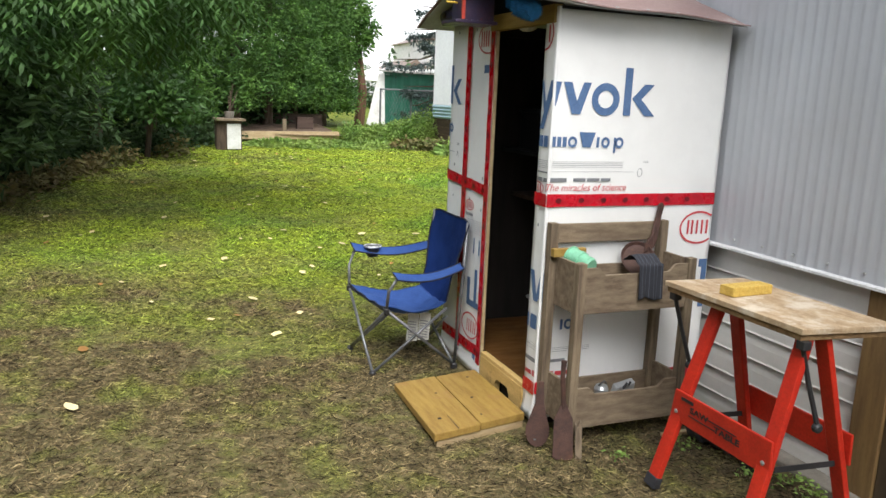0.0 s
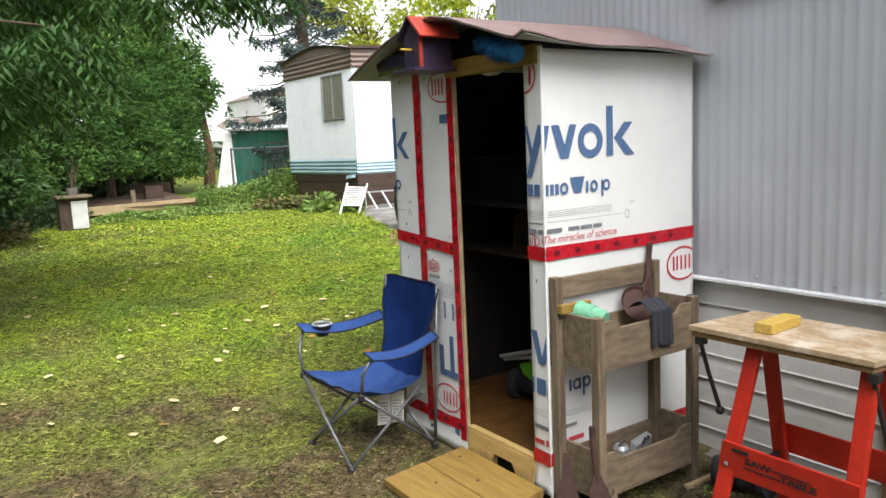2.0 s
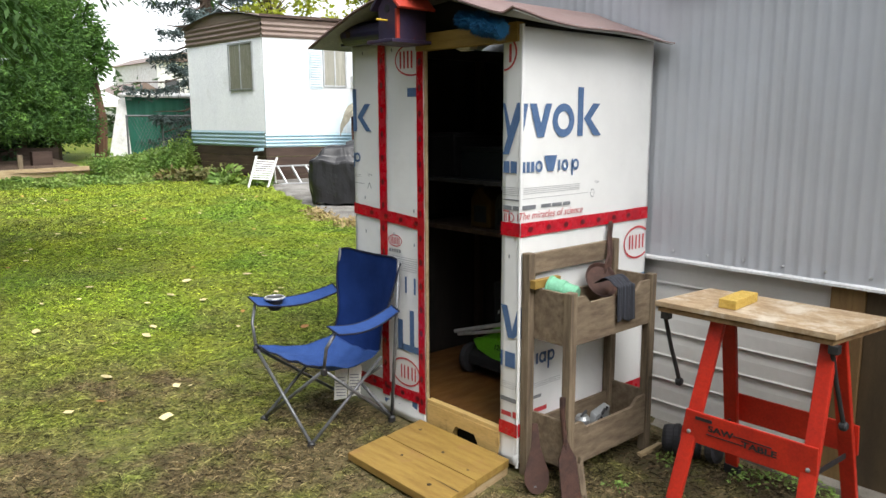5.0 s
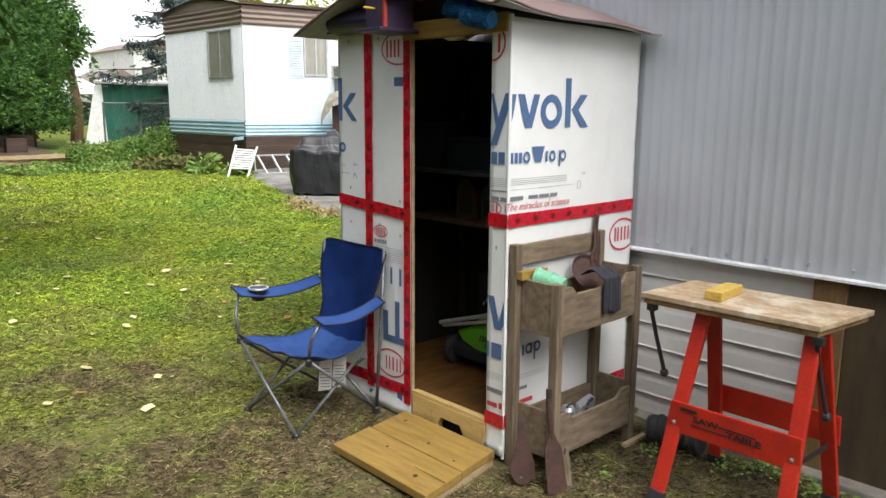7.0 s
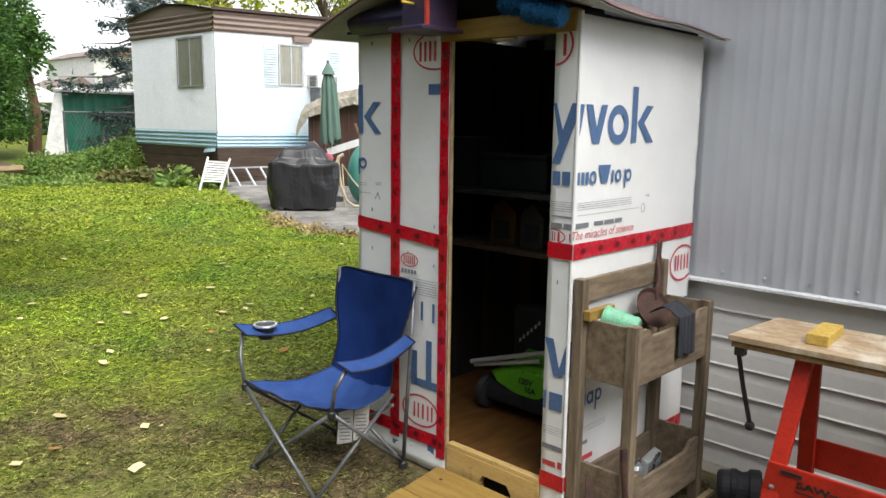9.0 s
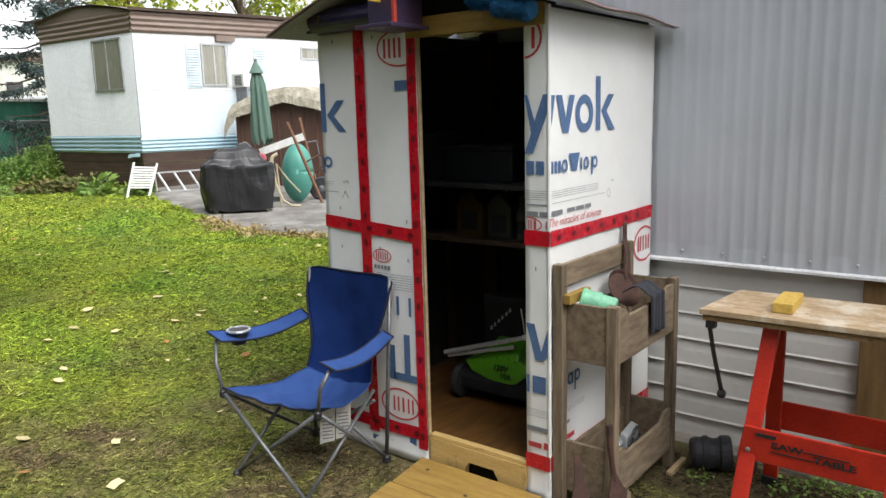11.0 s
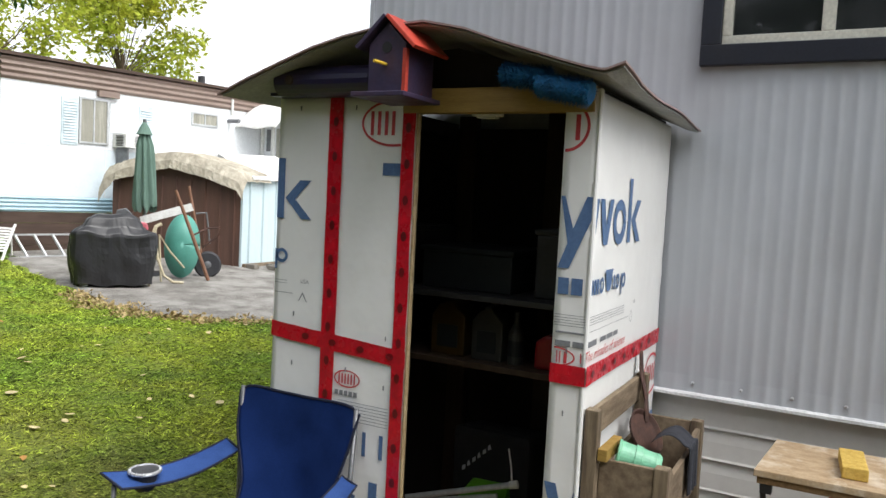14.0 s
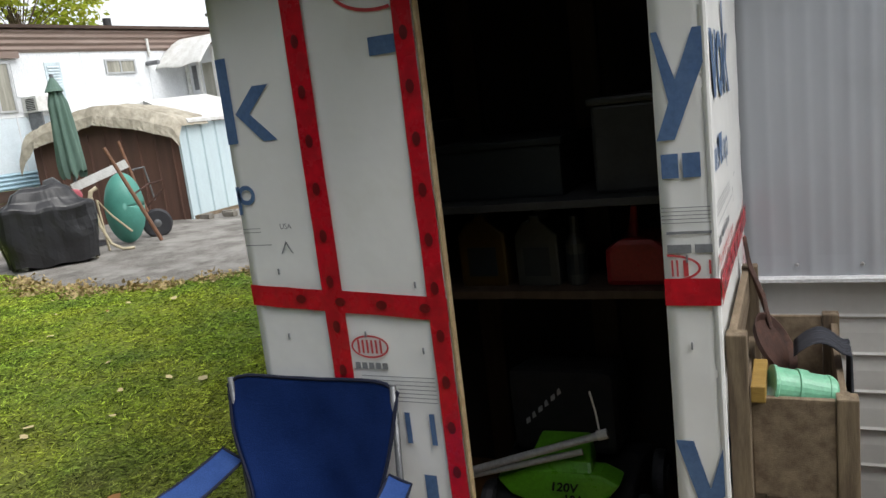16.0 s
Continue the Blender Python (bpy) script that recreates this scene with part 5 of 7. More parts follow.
boot = thing("drain_elbow", (2.46, 2.66, 0.0), "black ribbed plastic drain fitting lying by the house", "drain pipe")
prof = [(0.050, 0), (0.060, 0.004), (0.066, 0.02), (0.066, 0.05), (0.072, 0.054), (0.074, 0.075), (0.068, 0.08), (0.062, 0.10), (0.066, 0.12), (0.076, 0.126), (0.078, 0.165), (0.072, 0.172), (0.060, 0.172), (0.058, 0.14)]
part("fitting_body", B().lathe((2.39, 2.68, 0.078), prof, 22, Matrix.Rotation(radians(88), 3, "X") @ Matrix.Rotation(radians(25), 3, "Y")), M_RUBBER, boot)
part("collar", B().lathe((2.425, 2.46, 0.08), [(0.05, 0), (0.06, 0.01), (0.06, 0.04), (0.045, 0.045)], 20, Matrix.Rotation(radians(80), 3, "X")), M_RUBBER, boot)

# ---- red folding saw table ----
saw = thing("saw_table", (2.2, 2.15, 0.0), "red steel folding saw table with a chipboard top", "saw table")
top = part("tabletop", B().slab([(2.043, 2.540, 0.806), (2.060, 1.828, 0.806), (2.455, 1.776, 0.806), (2.43, 2.505, 0.806)], (0, 0, 0.022)), M_OSB, saw, "worn chipboard tabletop", bevel=0.003)
part("lower_board", B().slab([(2.052, 2.530, 0.783), (2.068, 1.838, 0.783), (2.44, 1.790, 0.783), (2.42, 2.495, 0.783)], (0, 0, 0.0225)), M_OSBEDGE, saw, "rough brown board edge", bevel=0.003)
for y, a in ((2.295, 0.055), (1.87, -0.02)):
    apex = [(2.125, y, 0.783), (2.205, y, 0.783)]
    feet = [(1.925, y + a, 0.012), (2.435, y + a, 0.012)]
    for k in (0, 1):
        t, f = Vector(apex[k]), Vector(feet[k])
        leg = part("leg", B().beam(f, t, 0.058, 0.026, (1, 0, 0)), M_REDSAW, saw, bevel=0.005)
        part("rubber_foot", B().beam(f + (t - f) * -0.012, f + (t - f) * 0.05, 0.066, 0.034, (1, 0, 0)), M_RUBBER, leg, bevel=0.004)
        part("bolt", B().lathe(f + (t - f) * 0.42 + Vector((-0.016 if k == 0 else 0.012, 0, 0)), [(0.009, 0), (0.009, 0.005), (0.004, 0.008)], 8, Matrix.Rotation(-math.pi / 2, 3, "Y")), M_TIN, leg)
    part("spreader", B().beam((2.05, y + a * 0.6, 0.30), (2.36, y + a * 0.6, 0.28), 0.022, 0.005, (0, 1, 0)), M_BLACK, saw, "black steel spreader", bevel=0.001)
for x, z0, z1, nm in ((1.992, 0.295, 0.425, "front"), (2.375, 0.28, 0.40, "rear")):
    rail = part("side_rail", B().slab([(x, 2.365, z0), (x, 2.345, z1), (x, 1.83, z1), (x, 1.825, z0)], (0.012, 0, 0)), M_REDSAW, saw, bevel=0.004)
    if nm == "front":
        mw = Matrix.Translation((x - 0.004, 2.11, 0.362)) @ Matrix.Rotation(-math.pi / 2, 4, "Z") @ Matrix.Rotation(math.pi / 2, 4, "X")
        words("rail_lettering", "SAW", 0.042, M_BLACK, mw @ Matrix.Translation((-0.082, 0.010, 0)) @ Matrix.Diagonal((1.15, 0.8, 1, 1)), rail, bold=0.0016)
        words("rail_lettering", "TABLE", 0.042, M_BLACK, mw @ Matrix.Translation((0.072, -0.010, 0)) @ Matrix.Diagonal((1.15, 0.8, 1, 1)), rail, bold=0.0016)
        part("lettering_rule", B().box(x - 0.004, x - 0.002, 2.10, 2.25, 0.345, 0.349), M_BLACK, rail)
        part("lettering_rule", B().box(x - 0.004, x - 0.002, 1.99, 2.14, 0.372, 0.376), M_BLACK, rail)
        part("logo_bar", B().box(x - 0.004, x - 0.002, 2.23, 2.30, 0.395, 0.408), M_BLACK, rail)
for y, x in ((2.515, 2.075), (1.85, 2.085)):
    br = part("folding_brace", B().tube([(x, y, 0.785), (x + 0.045, y - 0.012, 0.63), (x + 0.095, y - 0.03, 0.47)], 0.009, 8), M_BLACK, saw, "black folding brace")
    part("bracket", B().box(x - 0.018, x + 0.018, y - 0.03, y + 0.005, 0.752, 0.783), M_BLACK, br, bevel=0.003)
    part("knob", B().lathe((x + 0.096, y - 0.045, 0.46), [(0.012, 0), (0.018, 0.006), (0.018, 0.022), (0.01, 0.03)], 12, Matrix.Rotation(-math.pi / 2, 3, "X")), M_BLACK, br)
solid("sanding_block", B().box(-0.036, 0.036, -0.105, 0.105, 0, 0.038, pose(2.225, 2.27, 0.829, 0, 0, -86.5)), M_SPONGE, (2.225, 2.27, 0.828), "yellow sanding sponge block on the tabletop", "sanding block", bevel=0.004)

# ---- neighbour's trailer ----
TC = Vector((6.51, 13.8, 0))
TL = Vector((math.cos(radians(-11.5)), math.sin(radians(-11.5)), 0))
TE = Vector((math.cos(radians(92)), math.sin(radians(92)), 0))


def T(u, v, z):
    """u along the trailer's long wall, v along its end wall, z up."""
    return TC + TL * u + TE * v + Vector((0, 0, z))


def tbox(b, u0, u1, v0, v1, z0, z1):
    return b.hexa([T(u0, v0, z0), T(u1, v0, z0), T(u1, v1, z0), T(u0, v1, z0), T(u0, v0, z1), T(u1, v0, z1), T(u1, v1, z1), T(u0, v1, z1)])


LEN, WID = 13.0, 3.0
trailer = thing("mobile_home", T(3, 1.5, 0.4), "white mobile home with brown fascia and pale blue lower band", "mobile home")
tbx = lambda *a: tbox(B(), *a)
part("skin_core", tbx(0.02, LEN, 0.02, WID, 1.06, 3.1), M_TRW, trailer)
line = []
for k in range(90):
    v = WID * k / 90
    line += [(-0.004, v), (-0.004, v + 0.022), (-0.014, v + 0.026)]
part("end_skin", B().sweep([T(u, v, 1.36) for u, v in line], (0, 0, 1.76)), M_TRW, trailer)
for u_, len_ in ((0, 4.55), (4.56, 8.4)):
    part("side_skin", B().sweep([T(u_, -0.006, z) for z in (2.13, 2.5, 3.12)], TL * len_), M_TRW, trailer)
    part("lower_skin", B().sweep([T(u_, -0.006, z) for z in (1.30, 1.6, 2.12)], TL * len_), M_TRLOW, trailer, "faded pale blue lower panel")
    part("skin_bead", B().sweep([T(u_, -0.006, 2.118), T(u_, -0.011, 2.121), T(u_, -0.011, 2.129), T(u_, -0.006, 2.134)], TL * len_), M_TRW, trailer)
for k in range(11):
    part("skin_seam", tbx(0.42 + 1.2 * k, 0.435 + 1.2 * k, -0.012, -0.007, 1.3, 3.1), M_TRW, trailer)


def waves(n, amp, z0, z1):
    return [(amp * (0.5 - 0.5 * math.cos(2 * math.pi * n * k / (n * 8))), z0 + (z1 - z0) * k / (n * 8)) for k in range(n * 8 + 1)]


part("lower_band", B().sweep([T(-0.012 - a, 0, z) for a, z in waves(4, 0.022, 1.06, 1.36)], TE * WID), M_TRB, trailer, "pale blue ribbed lower band")
part("lower_band", B().sweep([T(-0.02, -0.012 - a, z) for a, z in waves(4, 0.022, 1.06, 1.31)], TL * LEN), M_TRB, trailer, "pale blue ribbed lower band")
part("fascia", B().sweep([T(-0.02, -0.02 - a, z) for a, z in waves(4, 0.03, 3.08, 3.45)], TL * LEN), M_TRBROWN, trailer, "brown ribbed fascia")
part("end_fascia", B().sweep([T(-0.02 - a, -0.02, z) for a, z in waves(4, 0.03, 3.08, 3.45)], TE * (WID + 0.04)), M_TRBROWN, trailer, "brown ribbed fascia")
part("gable", B().slab([T(-0.035, v, 3.44 + 0.19 * (1 - abs(2 * v / WID - 1) ** 1.5)) for v in [WID * k / 14 for k in range(15)]], TL * 0.05), M_TRBROWN, trailer)
roofline = [T(-0.09, -0.08 + (WID + 0.16) * k / 14, 3.455 + 0.20 * (1 - abs(2 * k / 14 - 1) ** 1.5)) for k in range(15)]
part("roof", B().sweep(roofline, TL * (LEN + 0.1)), M_TRBROWN, trailer, "brown metal roof")
part("roof", B().sweep([p - Vector((0, 0, 0.03)) for p in roofline], TL * (LEN + 0.1)), M_TRBROWN, trailer)
part("gutter", B().sweep([T(-0.09, -0.05, 3.44), T(-0.09, -0.09, 3.44), T(-0.09, -0.09, 3.49)], TL * (LEN + 0.1)), M_SKIRT, trailer)
for k in range(4):
    z0 = 0.36 + 0.175 * k
    part("skirt_board", tbx(0.03, LEN, 0.0 - 0.006 * (k % 2), 0.03, z0, z0 + 0.17), M_SKIRT, trailer)
    part("skirt_board", tbx(0.0 - 0.006 * (k % 2), 0.03, 0.0, WID, z0, z0 + 0.17), M_SKIRT, trailer)


def side_window(u0, u1, z0, z1, v=-0.012, slider=True):
    w_ = part("window", tbx(u0, u1, v - 0.006, v + 0.01, z0, z1), M_CURTAIN, trailer, "window with drawn curtain")
    for a in ((u0 - 0.03, u1 + 0.03, v - 0.022, v, z0 - 0.03, z0), (u0 - 0.03, u1 + 0.03, v - 0.022, v, z1, z1 + 0.03), (u0 - 0.03, u0, v - 0.022, v, z0, z1), (u1, u1 + 0.03, v - 0.022, v, z0, z1), ((u0 + u1) / 2 - 0.012, (u0 + u1) / 2 + 0.012, v - 0.018, v, z0, z1)):
        part("frame_bar", tbx(*a), M_ALU, w_)


def shutter(u0, u1, z0, z1):
    s = part("shutter", tbx(u0, u1, -0.022, -0.008, z0, z1), M_SHUT, trailer, "pale blue louvred shutter")
    n = 15
    for k in range(n):
        z = z0 + 0.04 + (z1 - z0 - 0.08) * k / n
        part("louvre", B().hexa([T(u0 + 0.03, -0.034, z), T(u1 - 0.03, -0.034, z), T(u1 - 0.03, -0.022, z + 0.02), T(u0 + 0.03, -0.022, z + 0.02), T(u0 + 0.03, -0.038, z + 0.008), T(u1 - 0.03, -0.038, z + 0.008), T(u1 - 0.03, -0.024, z + 0.03), T(u0 + 0.03, -0.024, z + 0.03)]), M_SHUT, s)


side_window(1.20, 1.63, 2.23, 2.92)
shutter(0.89, 1.15, 2.16, 2.92)
shutter(2.20, 2.45, 2.16, 2.92)
side_window(3.24, 3.74, 2.74, 2.92)
part("window_panel", tbx(1.69, 2.17, -0.02, -0.008, 2.42, 2.92), M_TRW, trailer)
EV0, EV1, EZ0, EZ1 = 0.34, 1.18, 2.17, 3.0
end_w = part("window", tbx(-0.03, -0.012, EV0, EV1, EZ0, EZ1), M_CURTAIN, trailer, "end window with drawn curtain")
for a in ((-0.045, -0.02, EV0 - 0.03, EV1 + 0.03, EZ0 - 0.03, EZ0), (-0.045, -0.02, EV0 - 0.03, EV1 + 0.03, EZ1, EZ1 + 0.03), (-0.045, -0.02, EV0 - 0.03, EV0, EZ0, EZ1), (-0.045, -0.02, EV1, EV1 + 0.03, EZ0, EZ1), (-0.04, -0.02, 0.76, 0.79, EZ0, EZ1)):
    part("frame_bar", tbx(*a), M_ALU, end_w)
ac = part("air_conditioner", tbx(1.74, 2.16, -0.33, -0.02, 2.18, 2.41), M_WHITE, trailer, "boxy window air conditioner")
for k in range(7):
    part("grille_slat", tbx(1.90, 2.14, -0.337, -0.33, 2.205 + 0.026 * k, 2.218 + 0.026 * k), M_STEEL, ac)
    part("grille_slat", tbx(1.733, 1.74, -0.28, -0.1, 2.205 + 0.026 * k, 2.218 + 0.026 * k), M_BLACK, ac)
part("support_bracket", tbx(1.80, 1.82, -0.3, -0.02, 1.84, 2.17), M_STEEL, ac)
part("vent_hood", tbx(1.45, 1.8, -0.09, -0.03, 2.99, 3.09), M_TRBROWN, trailer)
part("vent_pipe", B().tube([T(3.75, 0.4, 3.5), T(3.75, 0.4, 3.68)], 0.07, 12), M_BLACK, trailer)
part("vent_pipe", B().lathe(T(5.7, 0.1, 3.45), [(0.09, 0), (0.09, 0.26), (0.14, 0.28), (0.14, 0.32), (0.06, 0.36)], 14), M_STEEL, trailer, "grey capped flue pipe")
# enclosed porch on the long wall, with a curved awning over its end door
PU, PV = 4.78, -0.95
porch = part("porch", tbx(PU, 9.0, PV, -0.02, 0.9, 3.10), M_TRW, trailer, "white enclosed porch")
part("porch_fascia", tbx(PU - 0.02, 9.1, PV - 0.05, -0.03, 3.10, 3.30), M_TRBROWN, porch, "brown fascia board")
for v0, v1, z0, z1, m in ((-0.30, -0.16, 2.35, 2.78, M_STEEL), (-0.66, -0.40, 1.75, 2.80, M_CURTAIN), (-0.90, -0.74, 1.75, 2.80, M_STEEL)):
    part("porch_pane", tbx(PU - 0.012, PU - 0.002, v0, v1, z0, z1), m, porch)
for v in (-0.95, -0.72, -0.36, -0.10):
    part("porch_post", tbx(PU - 0.05, PU - 0.003, v, v + 0.055, 0.9, 3.05), M_WHITE, porch)
part("porch_rail", tbx(PU - 0.06, PU - 0.003, -0.90, -0.10, 1.98, 2.03), M_STEEL, porch)
for u0, u1, m in ((5.02, 5.42, M_SKIRT), (5.50, 5.95, M_OCHRE), (6.2, 6.8, M_CURTAIN)):
    pw = part("porch_window", tbx(u0, u1, PV - 0.012, PV - 0.002, 2.12, 2.68), m, porch, "porch window with a drawn blind")
    for a in ((u0 - 0.04, u1 + 0.04, PV - 0.03, PV - 0.013, 2.08, 2.12), (u0 - 0.04, u1 + 0.04, PV - 0.03, PV - 0.013, 2.68, 2.72), (u0 - 0.04, u0, PV - 0.03, PV - 0.013, 2.12, 2.68), (u1, u1 + 0.04, PV - 0.03, PV - 0.013, 2.12, 2.68)):
        part("frame_bar", tbx(*a), M_WHITE, pw)


def awning_fn(a, b):
    """a from the wall outwards, b across the porch end."""
    return T(PU - 0.62 * a, 0.0 - 1.0 * b, 3.28 - 0.16 * a - 0.36 * a * a + 0.02 * math.sin(b * 9) * a)


part("awning", B().sheet(awning_fn, 10, 14, (0, 0, -0.012)), M_WHITE, trailer, "white fabric porch awning", smooth=True)
part("awning_arm", B().tube([T(4.62, -0.02, 2.85), T(4.36, -0.10, 2.86)], 0.03, 8), M_STEEL, trailer)
part("wall_pipe", B().tube([T(4.05, -0.05, 2.98), T(4.05, -0.05, 3.28)], 0.025, 8), M_WHITE, trailer)
part("lamp_arm", B().tube([T(4.0, -0.02, 2.86), T(4.0, -0.28, 2.86)], 0.04, 8), M_STEEL, trailer)
part("loose_flap", B().hexa([T(-0.06, 0.28, 0.98), T(-0.02, 0.05, 1.0), T(-0.02, 0.05, 1.06), T(-0.06, 0.28, 1.04), T(-0.1, 0.3, 0.97), T(-0.12, 0.1, 0.99), T(-0.1, 0.08, 1.05), T(-0.08, 0.3, 1.03)]), M_TRB, trailer)

# ---- yard things ----
sign = thing("folding_chair_frame", (5.75, 12.95, gh(5.75, 12.95)), "worn white folding lawn chair leaning by the trailer", "lawn chair")
bot_l, bot_r, top_l, top_r = Vector((5.64, 12.92, 0.40)), Vector((6.0, 12.9, 0.37)), Vector((5.93, 13.12, 0.94)), Vector((6.33, 13.1, 0.90))
for lo_, hi_ in ((bot_l, top_l), (bot_r, top_r)):
    part("rail", B().tube([lo_, hi_], 0.02, 8), M_WHITE, sign)
    part("prop", B().tube([lo_ + Vector((0.3, 0.22, 0.0)), lo_.lerp(hi_, 0.7)], 0.014, 8), M_WHITE, sign)
for k in range(9):
    t = 0.3 + 0.072 * k
    part("slat", B().beam(bot_l.lerp(top_l, t), bot_r.lerp(top_r, t), 0.028, 0.01, (0.3, 0.6, -0.3)), M_WHITE, sign)

lad = thing("ladder", (6.6, 12.9, gh(6.6, 12.9)), "aluminium ladder lying on edge against the skirting", "ladder")
lz = gh(6.6, 12.9) + 0.03
la, lb = Vector((6.32, 12.98, lz)), Vector((8.2, 12.7, lz))
ld = Vector((-0.06, 0.22, 0.31))
part("rail", B().beam(la, lb, 0.05, 0.025), M_ALU, lad, bevel=0.004)
part("rail", B().beam(la + ld, lb + ld, 0.05, 0.025), M_ALU, lad, bevel=0.004)
for k in range(7):
    p = la.lerp(lb, 0.06 + 0.145 * k)
    part("rung", B().tube([p, p + ld], 0.022, 8), M_ALU, lad)

gz = gh(5.95, 10.3)
grill = thing("covered_grill", (5.98, 10.32, gz), "barbecue under a black fitted cover at the lawn edge", "barbecue")


def cover_fn(u, v):
    an = 2 * math.pi * u
    sq = (abs(math.cos(an)) ** 9 + abs(math.sin(an)) ** 9) ** (-1 / 9)
    prof_ = ((0.0, 0.90), (0.42, 0.91), (0.60, 0.87), (0.72, 0.76), (0.97, 0.68), (1.0, 0.64), (1.0, 0.3), (0.93, 0.05))
    s = v * (len(prof_) - 1)
    i = min(int(s), len(prof_) - 2)
    r = prof_[i][0] + (prof_[i + 1][0] - prof_[i][0]) * (s - i)
    z = prof_[i][1] + (prof_[i + 1][1] - prof_[i][1]) * (s - i)
    fold = 1 + 0.07 * (abs(math.sin(an * 5 + 2 * z)) - 0.6) * v ** 2 + 0.03 * (abs(math.sin(an * 11 + 4 * z)) - 0.6) * v + 0.07 * noise.noise((math.cos(an) * 2.5, math.sin(an) * 2.5, z * 3)) + 0.05 * noise.noise((math.cos(an) * 6, math.sin(an) * 6, z * 5))
    x, y = 0.475 * r * sq * math.cos(an) * fold, 0.30 * r * sq * math.sin(an) * fold
    m = radians(-30)
    return (5.91 + x * math.cos(m) - y * math.sin(m), 10.44 + x * math.sin(m) + y * math.cos(m), gz + z + 0.05 * noise.noise((x * 5, y * 5, 5)))


part("cover", B().sheet(cover_fn, 72, 34), M_COVER, grill)
for dx, dy in ((-0.4, 0.1), (0.38, -0.32), (0.5, -0.1), (-0.2, 0.4)):
    part("caster", B().lathe((5.88 + dx * 0.8, 10.42 + dy * 0.8, gz + 0.01), [(0.03, 0), (0.05, 0.02), (0.05, 0.06), (0.02, 0.1)], 12), M_WHITE, grill)

uz = gh(6.75, 10.95)
umb = thing("patio_umbrella", (6.72, 10.95, uz), "closed green patio umbrella on a pole", "umbrella")
part("pole", B().tube([(6.85, 10.98, uz), (6.83, 10.97, uz + 1.0), (6.78, 10.95, uz + 2.16)], 0.024, 10), M_STEEL, umb)


def canopy_fn(u, v):
    an = 2 * math.pi * u
    z = 2.10 - 1.17 * v
    r = (0.02 + 0.06 * min(1, v * 4) + 0.065 * v) * (1 + 0.2 * math.cos(an * 8) + 0.06 * math.cos(an * 3 + 6 * v))
    if v > 0.86:
        r *= 1 - 0.5 * (v - 0.86)
    return (6.78 + 0.06 * v + r * math.cos(an), 10.95 + 0.02 * v + r * math.sin(an), uz + z + 0.05 * math.cos(an * 8 + 1) * (v > 0.97))


can_ob = part("canopy", B().sheet(canopy_fn, 64, 24), M_GREENC, umb, smooth=True)
part("vent_cap", B().lathe((6.78, 10.95, uz + 1.95), [(0.11, 0), (0.09, 0.04), (0.05, 0.12), (0.02, 0.17), (0.012, 0.2)], 16), M_GREENC, umb)
part("base", B().lathe((6.85, 10.98, uz - 0.01), [(0.22, 0), (0.24, 0.03), (0.2, 0.07), (0.05, 0.1), (0.035, 0.25)], 20), M_BLACK, umb)

bz = gh(7.1, 10.5)
bar = thing("wheelbarrow", (7.15, 10.5, bz), "green wheelbarrow tipped upright with wooden handles", "wheelbarrow")


def tub_fn(u, v):
    an = 2 * math.pi * u
    r = math.sin(math.pi / 2 * v)
    dep = 0.24 * (1 - r ** 3)
    a, z = 0.36 * r * math.cos(an), 0.44 * r * math.sin(an)
    return Vector((7.04, 10.45, bz + 0.47)) + Vector((0.72, -0.69, 0)) * a * 0.66 + Vector((-0.55, -0.6, 0.12)) * dep + Vector((0.08, 0.05, 1)) * z


part("tub", B().sheet(tub_fn, 32, 12, (0.012, 0.012, 0)), M_TUB, bar, "green plastic tub", smooth=True)
part("handle", B().tube([(7.04, 9.94, bz + 0.04), (6.88, 10.08, bz + 0.62), (6.70, 10.23, bz + 1.24)], [0.024, 0.024, 0.02], 8), M_HANDLE, bar, "worn wooden handle")
part("handle", B().tube([(7.48, 10.46, bz + 0.10), (7.40, 10.50, bz + 0.45), (7.27, 10.60, bz + 1.30)], [0.024, 0.024, 0.02], 8), M_HANDLE, bar, "worn wooden handle")
turn_w = Matrix.Rotation(radians(-42), 3, "Z") @ Matrix.Rotation(radians(90), 3, "X")
wh = part("tyre", B().lathe((7.50, 10.43, bz + 0.19), [(0.11, -0.045), (0.165, -0.045), (0.19, -0.02), (0.19, 0.02), (0.165, 0.045), (0.11, 0.045)], 28, turn_w), M_RUBBER, bar)
part("rim", B().lathe((7.50, 10.43, bz + 0.19), [(0.02, -0.055), (0.10, -0.03), (0.10, 0.03), (0.02, 0.055)], 20, turn_w), M_STEEL, wh)
part("leg_bracket", B().tube([(7.00, 10.20, bz + 0.64), (7.22, 10.17, bz + 0.73), (7.35, 10.05, bz + 0.75), (7.34, 10.06, bz + 0.65), (7.19, 10.22, bz + 0.46)], 0.013, 8), M_RUST, bar)
part("leg_bracket", B().tube([(7.24, 10.42, bz + 0.92), (7.34, 10.32, bz + 0.94), (7.36, 10.30, bz + 0.75), (7.40, 10.30, bz + 0.5)], 0.013, 8), M_STEEL, bar)

